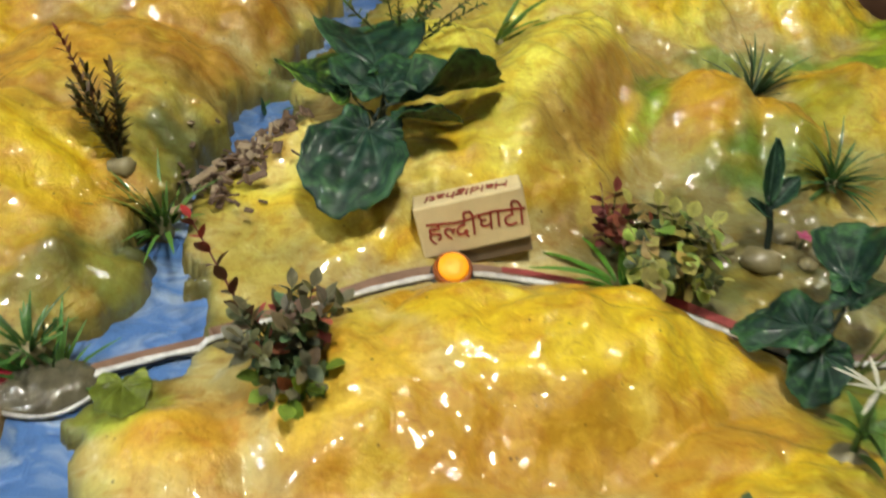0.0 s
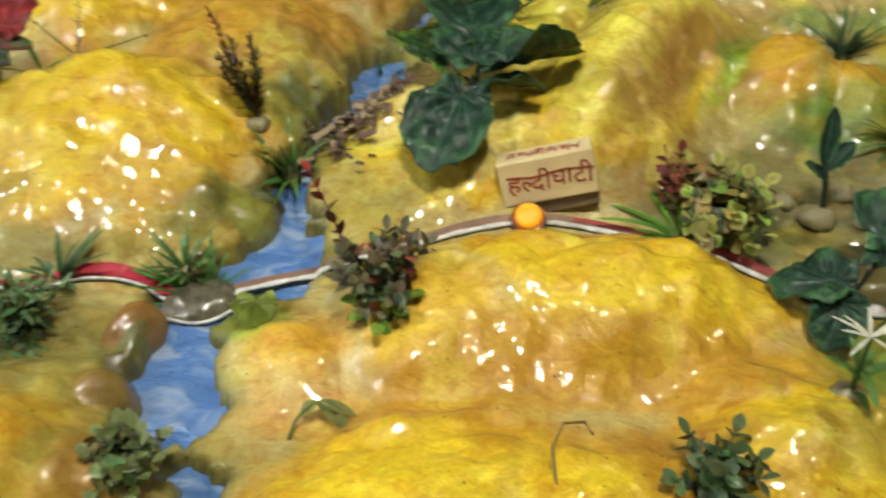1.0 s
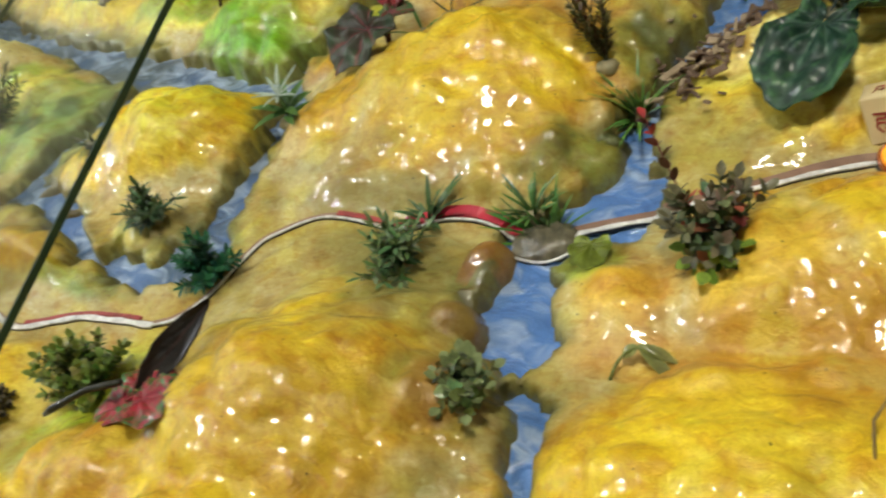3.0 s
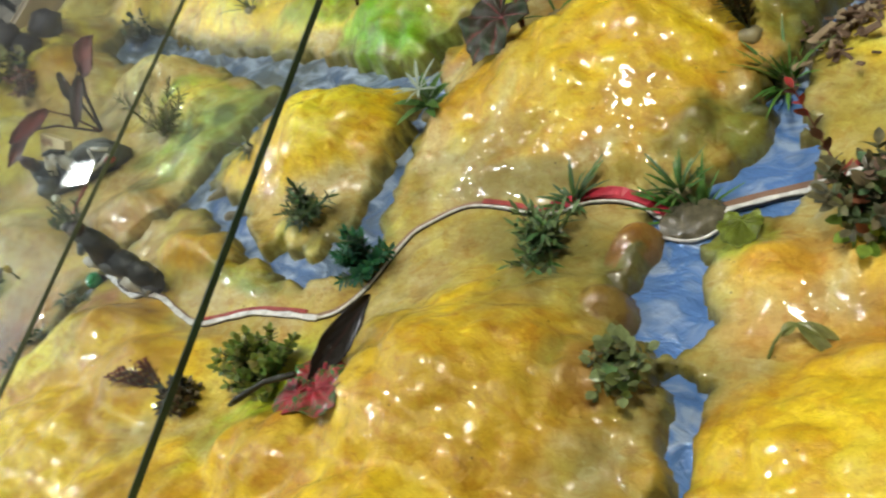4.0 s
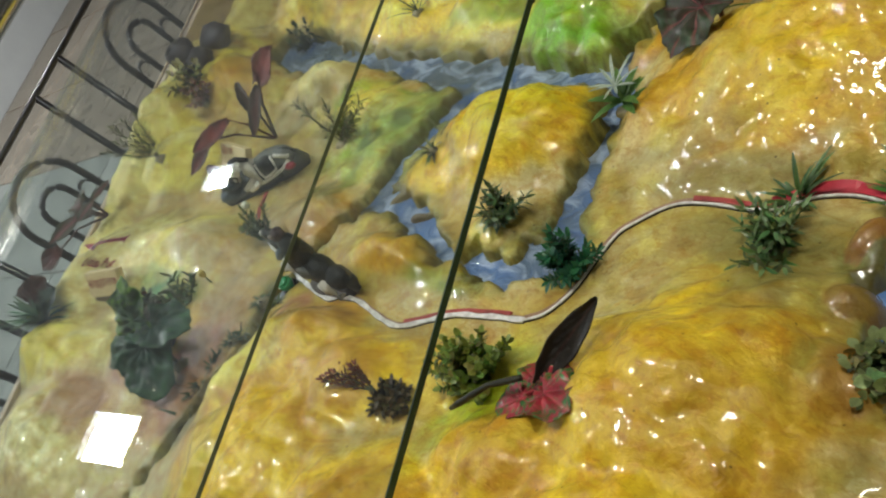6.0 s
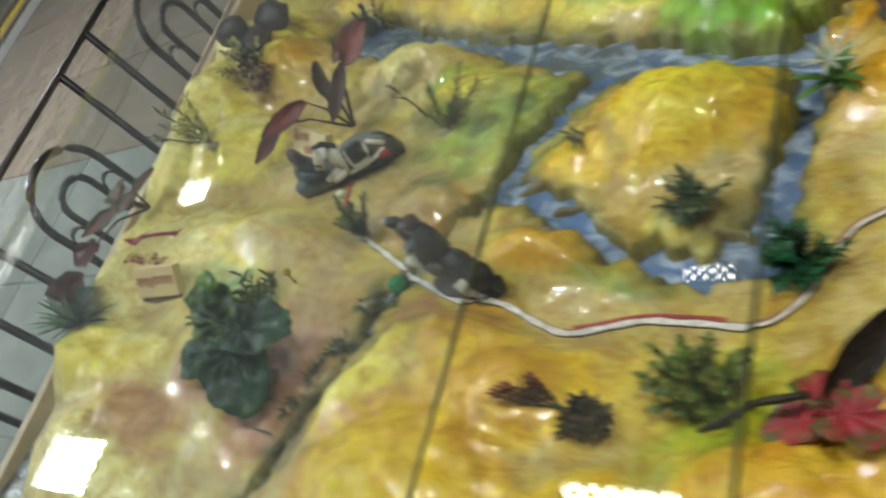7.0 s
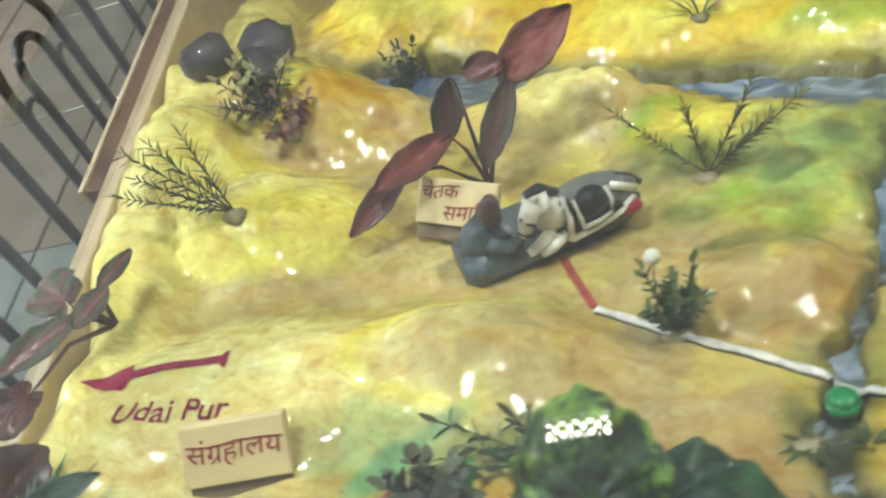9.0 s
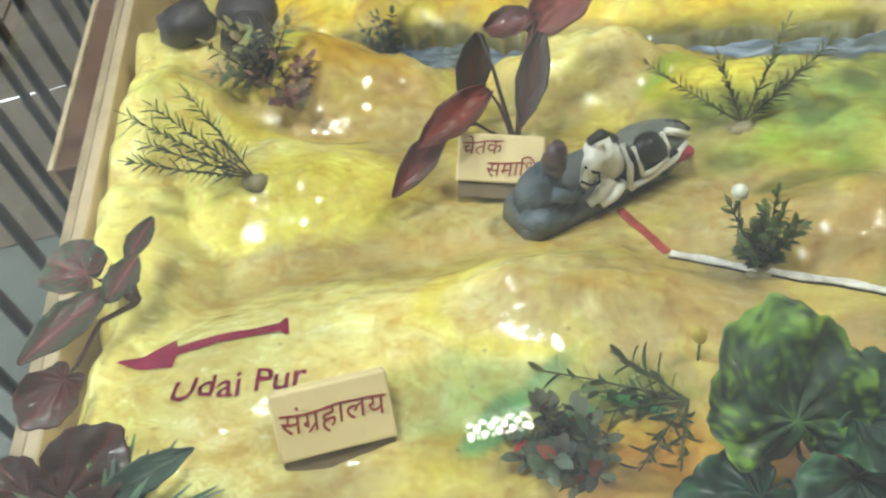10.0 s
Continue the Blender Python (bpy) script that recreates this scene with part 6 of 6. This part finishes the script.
g.tube([(0.024, 0.010, 0.020), (0.030, 0.012, 0.006), (0.038, 0.012, -0.006)], [0.009, 0.007, 0.006], DK, 8)
g.tube([(0.046, 0, 0.026), (0.056, 0, 0.018), (0.060, 0, 0.002)], [0.010, 0.009, 0.005], DK, 8)
g.ball((-0.006, -0.014, 0.040), 0.017, 0.006, 0.012, GR, 0.1, 10)
g.tube([(-0.006, 0.001, 0.052), (-0.012, 0.001, 0.076), (-0.016, 0.001, 0.092)], [0.017, 0.015, 0.010], DK, 12)
g.ball((-0.018, 0.001, 0.098), 0.011, 0.010, 0.010, (0.045, 0.020, 0.026), 0.2, 10)
g.ball((-0.022, -0.005, 0.101), 0.007, 0.006, 0.003, (0.20, 0.16, 0.15), 0.1, 8)
g.tube([(-0.014, -0.012, 0.082), (-0.028, -0.015, 0.070), (-0.036, -0.010, 0.072)], [0.006, 0.005, 0.0035], (0.10, 0.13, 0.15), 8)
g.ball((0.004, 0, -0.006), 0.052, 0.019, 0.009, (0.05, 0.03, 0.02), 0.2, 14)
horse = new("horse_statue", g.mesh("horse_statue", M_STATUE))
horse.matrix_basis = pose(-0.510, 0.480, ground(-0.510, 0.480) + 0.006, 0, 0, 4) @ Matrix.Scale(0.85, 4)
tagged(horse, "small dark painted clay statue of a rearing horse", "statue")

g = Geo()
b0 = len(g.v)
outline = [(-0.066, -0.014), (-0.058, -0.022), (0.050, -0.014), (0.068, -0.004), (0.066, 0.010), (0.040, 0.024), (-0.040, 0.026), (-0.066, 0.014)]
for z in (-0.016, 0.007, 0.010):
    k = 1.0 if z < 0.01 else 0.95
    for x, y in outline:
        g.v.append(Vector((x * k, y * k, z)))
        g.c.append(DK if z < 0 else GR)
n = len(outline)
for r in (0, 1):
    for k in range(n):
        a, b = b0 + r * n + k, b0 + r * n + (k + 1) % n
        g.f.append((a, b, b + n, a + n))
g.f.append(tuple(b0 + 2 * n + k for k in range(n)))
g.f.append(tuple(b0 + k for k in range(n))[::-1])
# seated lump at one end, with a robe spread before it
BL, HAT = (0.065, 0.090, 0.11), (0.070, 0.035, 0.050)
g.tube([(-0.046, 0.004, 0.006), (-0.044, 0.006, 0.020), (-0.040, 0.006, 0.034)], [0.018, 0.015, 0.010], BL, 12)
g.ball((-0.037, 0.005, 0.041), 0.008, 0.008, 0.008, (0.07, 0.05, 0.055), 0.15, 10)
g.tube([(-0.037, 0.006, 0.045), (-0.036, 0.006, 0.054), (-0.035, 0.007, 0.061)], [0.0085, 0.007, 0.004], HAT, 10)
g.ball((-0.048, -0.010, 0.011), 0.018, 0.012, 0.008, BL, 0.25, 12)
for q in range(4):
    g.tube([(-0.062 + 0.004 * q, -0.016 + 0.004 * q, 0.012), (-0.044 + 0.003 * q, -0.014 + 0.003 * q, 0.017 + 0.001 * q), (-0.028, -0.010 + 0.004 * q, 0.012)], 0.0022, SK if q % 2 else BL, 6)
g.tube([(-0.044, -0.008, 0.030), (-0.032, -0.011, 0.022), (-0.022, -0.008, 0.020)], [0.005, 0.0045, 0.004], BL, 8)
# reclining horse: barrel, chest, neck, head, folded legs, saddle cloth, trimmings
PG, CREAM = (0.15, 0.165, 0.155), (0.74, 0.74, 0.68)
g.ball((0.030, 0.004, 0.017), 0.036, 0.016, 0.015, PG, 0.08, 16, aim((1, 0.05, -0.05)))
g.ball((0.003, 0.002, 0.021), 0.013, 0.013, 0.017, CREAM, 0.08, 12)
g.tube([(0.002, 0.004, 0.030), (-0.004, 0.004, 0.040), (-0.011, 0.002, 0.042)], [0.011, 0.0095, 0.0075], CREAM, 10)
g.tube([(-0.008, 0.002, 0.043), (-0.015, -0.004, 0.036), (-0.019, -0.008, 0.027), (-0.020, -0.009, 0.024)], [0.007, 0.0062, 0.0048, 0.003], CREAM, 10)
for a, c in (((-0.020, -0.004, 0.040), (-0.012, -0.010, 0.035)), ((-0.024, -0.008, 0.031), (-0.015, -0.013, 0.028)), ((-0.012, -0.010, 0.035), (-0.016, -0.013, 0.028))):
    g.tube([a, ((a[0] + c[0]) / 2, (a[1] + c[1]) / 2 - 0.003, (a[2] + c[2]) / 2 + 0.001), c], 0.0011, DK, 5)
g.tube([(-0.012, 0.006, 0.049), (-0.002, 0.008, 0.047), (0.010, 0.007, 0.036)], [0.003, 0.0045, 0.003], DK, 8)
g.tube([(-0.007, 0.001, 0.047), (-0.006, 0.0, 0.053)], [0.003, 0.001], CREAM, 6)
g.tube([(0.000, -0.009, 0.016), (-0.012, -0.015, 0.014), (-0.020, -0.016, 0.012)], [0.0055, 0.0045, 0.0035], CREAM, 8)
g.tube([(0.008, -0.013, 0.013), (-0.004, -0.019, 0.012), (-0.012, -0.020, 0.011)], [0.0045, 0.004, 0.003], CREAM, 8)
g.ball((0.030, -0.003, 0.025), 0.014, 0.012, 0.010, DK, 0.05, 12)
for pts, rad, col in (([(0.012, 0.002, 0.036), (0.012, -0.011, 0.028), (0.010, -0.019, 0.013)], 0.0024, CREAM), ([(0.010, -0.019, 0.013), (0.032, -0.017, 0.014), (0.048, -0.014, 0.016), (0.060, -0.008, 0.018)], 0.0024, CREAM),
                      ([(0.015, 0.000, 0.034), (0.016, -0.012, 0.026), (0.015, -0.016, 0.017)], 0.0013, DK), ([(0.016, -0.014, 0.018), (0.034, -0.015, 0.018), (0.050, -0.012, 0.020)], 0.0012, DK),
                      ([(0.018, -0.003, 0.035), (0.019, -0.013, 0.026), (0.020, -0.017, 0.019)], 0.0017, CREAM), ([(0.020, -0.017, 0.019), (0.031, -0.0165, 0.019), (0.041, -0.014, 0.020)], 0.0017, CREAM),
                      ([(0.041, -0.014, 0.020), (0.043, -0.010, 0.026), (0.042, 0.000, 0.032)], 0.0017, CREAM), ([(0.046, 0.000, 0.030), (0.054, -0.003, 0.027), (0.063, -0.004, 0.020)], 0.0028, CREAM),
                      ([(0.052, 0.008, 0.026), (0.062, 0.006, 0.022), (0.070, 0.002, 0.014)], 0.0022, DK)):
    g.tube(pts, rad, col, 7)
g.ball((0.052, 0.002, 0.016), 0.015, 0.012, 0.011, PG, 0.08, 12)
g.ball((0.057, -0.013, 0.013), 0.008, 0.0045, 0.006, (0.36, 0.03, 0.055), 0.1, 10)
g.ball((0.038, -0.018, 0.010), 0.004, 0.003, 0.003, DK, 0.1, 8)
tablet = new("horse_tablet", g.mesh("horse_tablet", M_STATUE))
tablet.matrix_basis = axes((-0.797, 0.592, 0.026), (0.106, 0.073, 0.006), (0.25, -0.36, 0.90)) @ Matrix.Scale(1.08, 4)
tagged(tablet, "painted clay tablet of a reclining grey and white horse", "statue")


# ---- the finished relief, with all that stands on it, laid into the case ----
for ob in [o for o in scene.objects if o.parent is None and o.type in ("MESH", "EMPTY")]:
    ob.matrix_basis = LEVEL @ ob.matrix_basis

# ---- case, glass, room ----
CD0, CD1, CV0, CV1 = -0.962, 1.20, 0.14, 1.66
ED, EZ = -0.037, -0.044
case = thing("display_case", "low wooden case that holds the relief under glass", "display case", m=table_pose(0, 0))
part("base_board", bevel_box(CD0 + ED - 0.045, CV0 - 0.03, -0.40, CD1 + 0.03, CV1 + 0.03, -0.365, 0.004), M_WOOD, case)
part("side_board", bevel_box(CD0 + ED - 0.040, 0.935, -0.364, CD0 + ED - 0.014, CV1 + 0.03, EZ - 0.016, 0.002), M_WOOD, case)
part("side_board", bevel_box(CD0 + ED - 0.040, CV0 - 0.03, -0.364, CD0 + ED - 0.014, 0.9345, -0.16, 0.002), M_WOOD, case)
part("edge_strip", bevel_box(CD0 + ED - 0.001, CV0 - 0.03, -0.364, CD0 + ED + 0.010, CV1 + 0.03, EZ - 0.004, 0.002), M_WOOD_LIGHT, case, "pale wooden strip")
part("edge_strip", bevel_box(CD0 + ED - 0.0135, CV0 - 0.03, -0.364, CD0 + ED - 0.004, CV1 + 0.03, EZ - 0.008, 0.002), M_WOOD_LIGHT, case, "pale wooden strip")
part("edge_strip", bevel_box(CD0 + ED - 0.046, 0.935, -0.364, CD0 + ED - 0.0405, CV1 + 0.03, EZ - 0.014, 0.001), M_WOOD_LIGHT, case, "pale wooden strip")
part("side_board", bevel_box(CD1 + 0.002, CV0 - 0.03, -0.364, CD1 + 0.03, CV1 + 0.03, 0.094, 0.003), M_WOOD, case)
part("back_board", bevel_box(CD0 + ED - 0.04, CV1 + 0.002, -0.364, CD1, CV1 + 0.03, 0.094, 0.003), M_WOOD, case)
part("front_board", bevel_box(CD0 + ED - 0.04, CV0 - 0.03, -0.364, CD1, CV0 - 0.002, 0.094, 0.003), M_WOOD, case)
for ld in (CD0 + 0.05, CD1 - 0.08):
    for lv in (CV0 + 0.05, CV1 - 0.08):
        part("leg", bevel_box(ld - 0.035, lv - 0.035, FLOOR, ld + 0.035, lv + 0.035, -0.4005, 0.005), M_WOOD, case)


def pane(name, front, back, z, thick, label, edge, cut):
    """A sheet of glass from the case's left end to the cut edge, which runs from front to back (both D, at the near and far board)."""
    ob = thing(name, label, "glass sheet", "glass sheets over the case", table_pose(0, 0, z))
    va, vb = CV0 - 0.03, CV1 + 0.03
    for kind, material, extra, near, far in (("glass", M_GLASS, "", None, None), ("cut_edge", cut, "green cut edge", 0.0002, edge)):
        bm = bmesh.new()
        if kind == "glass":
            outline = [(CD0 - 0.002, va), (front, va), (back, vb), (CD0 - 0.002, vb)]
        else:
            outline = [(front + near, va), (front + far, va), (back + far, vb), (back + near, vb)]
        low = [bm.verts.new((d, v, 0)) for d, v in outline]
        top = [bm.verts.new((d, v, thick)) for d, v in outline]
        if kind != "glass":
            bm.faces.new(low[::-1])
        bm.faces.new(top)
        for k in range(4):
            bm.faces.new((low[k], low[(k + 1) % 4], top[(k + 1) % 4], top[k]))
        g = part(kind, bm, material, ob, extra)
        g.visible_shadow = kind != "glass"
    return ob


pane("lower_glass_sheet", -0.020, -0.020, 0.0945, 0.006, "clear glass sheet with a dark green cut edge", 0.0013, M_GLASS_EDGE)
pane("upper_glass_sheet", -0.208, -0.213, 0.1010, 0.004, "thin clear glass sheet lying on another", 0.0007, M_GLASS_EDGE_PALE)

ROOM = (LEFT_WALL, 3.6, -2.4, 4.2)


def slab(name, d0, v0, z0, d1, v1, z1, material, label):
    bm = bmesh.new()
    box(bm, d0, v0, z0, d1, v1, z1)
    ob = part(name, bm, material)
    ob.matrix_basis = table_pose(0, 0)
    return tagged(ob, label, name.split("_")[0], kind="structure")


slab("ceiling", LEFT_WALL - 0.2, ROOM[2] - 0.2, CEILING, ROOM[1] + 0.2, ROOM[3] + 0.2, CEILING + 0.15, M_CEILING, "grey plastered ceiling")
slab("floor", LEFT_WALL - 0.2, ROOM[2] - 0.2, FLOOR - 0.15, ROOM[1] + 0.2, ROOM[3] + 0.2, FLOOR - 0.010, M_GROUT, "floor bed under pale marble tiles")
slab("wall_east", ROOM[1], ROOM[2], FLOOR, ROOM[1] + 0.2, ROOM[3], CEILING, M_WALL, "plain grey plastered wall")
slab("wall_south", LEFT_WALL, ROOM[2] - 0.2, FLOOR, ROOM[1], ROOM[2], CEILING, M_WALL, "plain grey plastered wall")
slab("wall_north", LEFT_WALL, ROOM[3], FLOOR, ROOM[1], ROOM[3] + 0.2, CEILING, M_WALL, "plain grey plastered wall")
slab("wall_west", LEFT_WALL - 0.2, ROOM[2], FLOOR, LEFT_WALL, ROOM[3], CEILING, M_WALL, "plain grey plastered wall")


def louvre_lamp(d, v, sd, sv, gap=0.052, bar=0.0042):
    ob = thing("ceiling_lamp", "rectangular ceiling lamp with a diagonal lattice louvre", "ceiling lamp", "lamps in the ceiling", table_pose(d, v, CEILING))
    for s in (-1, 1):
        part("frame", bevel_box(-sd / 2 - 0.024, s * (sv / 2 + 0.012) - 0.012, -0.05, sd / 2 + 0.024, s * (sv / 2 + 0.012) + 0.012, 0.0, 0.003), M_CEILING, ob)
        part("frame", bevel_box(s * (sd / 2 + 0.012) - 0.012, -sv / 2 + 0.0005, -0.05, s * (sd / 2 + 0.012) + 0.012, sv / 2 - 0.0005, 0.0, 0.003), M_CEILING, ob)
    for s in (-1, 1):
        for j in range(-9, 10):
            o = j * gap
            a0, a1 = max(-sd / 2, -sv / 2 - o), min(sd / 2, sv / 2 - o)
            if a1 - a0 < 0.02:
                continue
            g = Geo()
            g.tube([(a0, s * (a0 + o), -0.040 - 0.002 * s), (a1, s * (a1 + o), -0.040 - 0.002 * s)], bar, (0.5, 0.5, 0.5), 4)
            part_of("louvre", g.mesh("louvre", M_STEEL), ob)
    return ob


# housings for all six, the three added unseen lamps included
for ld, lv, sd, sv, watts in LAMPS:
    louvre_lamp(ld, lv, sd, sv, *((0.036, 0.0050) if sd < 0.2 else ()))

# iron balustrade with a steel handrail beside the case
FENCE_D = -1.18
fence = thing("balustrade", "dark iron balustrade with nested arched bars and steel handrail", "railing", m=table_pose(FENCE_D, 0))


def rod(name, pts, r, material, parent, sides=8, label=""):
    g = Geo()
    g.tube(pts, r, (0.1, 0.1, 0.1), sides)
    return part_of(name, g.mesh(name, material), parent, label)


def arch(c, half, top):
    """Points up one leg, over a round head and down the other leg."""
    mid = top - half
    head = [(0, c - half * math.cos(math.pi * j / 14), mid + half * math.sin(math.pi * j / 14)) for j in range(15)]
    return [(0, c - half, -0.76), *head, (0, c + half, -0.76)]


rod("handrail", [(0, -1.4, 0.190), (0, 3.6, 0.190)], 0.022, M_STEEL, fence, 14, "brushed steel tube")
rod("upper_rail", [(0, -1.4, 0.075), (0, 3.6, 0.075)], 0.006, M_IRON, fence)
rod("bottom_rail", [(0, -1.4, -0.76), (0, 3.6, -0.76)], 0.010, M_IRON, fence)
for k in range(13):
    v0 = -1.390 + k * 0.390
    for dv in (0.0, 0.092):
        rod("baluster", [(0, v0 + dv, -0.76), (0, v0 + dv, 0.075)], 0.0072, M_IRON, fence, 8)
    c = v0 + 0.237
    rod("arch", arch(c, 0.077, 0.034), 0.0072, M_IRON, fence, 8)
    rod("arch", arch(c, 0.034, -0.018), 0.0064, M_IRON, fence, 8)
    # short curled ties between the two arches
    for side in (-1, 1):
        tie = [(0, c + side * (0.034 + 0.043 * j / 6), -0.085 + 0.020 * math.sin(math.pi * j / 6)) for j in range(7)]
        rod("tie", tie, 0.0042, M_IRON, fence, 6)
for v in (-1.3, 0.15, 1.75, 3.5):
    rod("post", [(0, v, FLOOR), (0, v, 0.168)], 0.016, M_STEEL, fence, 12)

# ---- marble floor tiles, last ----
tile_mesh = None
floor_ob = bpy.data.objects["floor"]
for brown in (False, True):
    bm = bevel_box(-0.297, -0.297, -0.010, 0.297, 0.297, 0.0, 0.003, 1)
    me = bpy.data.meshes.new("tile")
    bm.to_mesh(me)
    bm.free()
    finish(me, M_TILE_BROWN if brown else M_TILE, False)
    for i in range(14):
        for j in range(11):
            d, v = LEFT_WALL + 0.3 + 0.6 * i, ROOM[2] + 0.3 + 0.6 * j
            if brown != (j >= 7):
                continue
            t = new("tile", me)
            t.parent = floor_ob
            t.matrix_basis = Matrix.Translation((d, v, FLOOR))
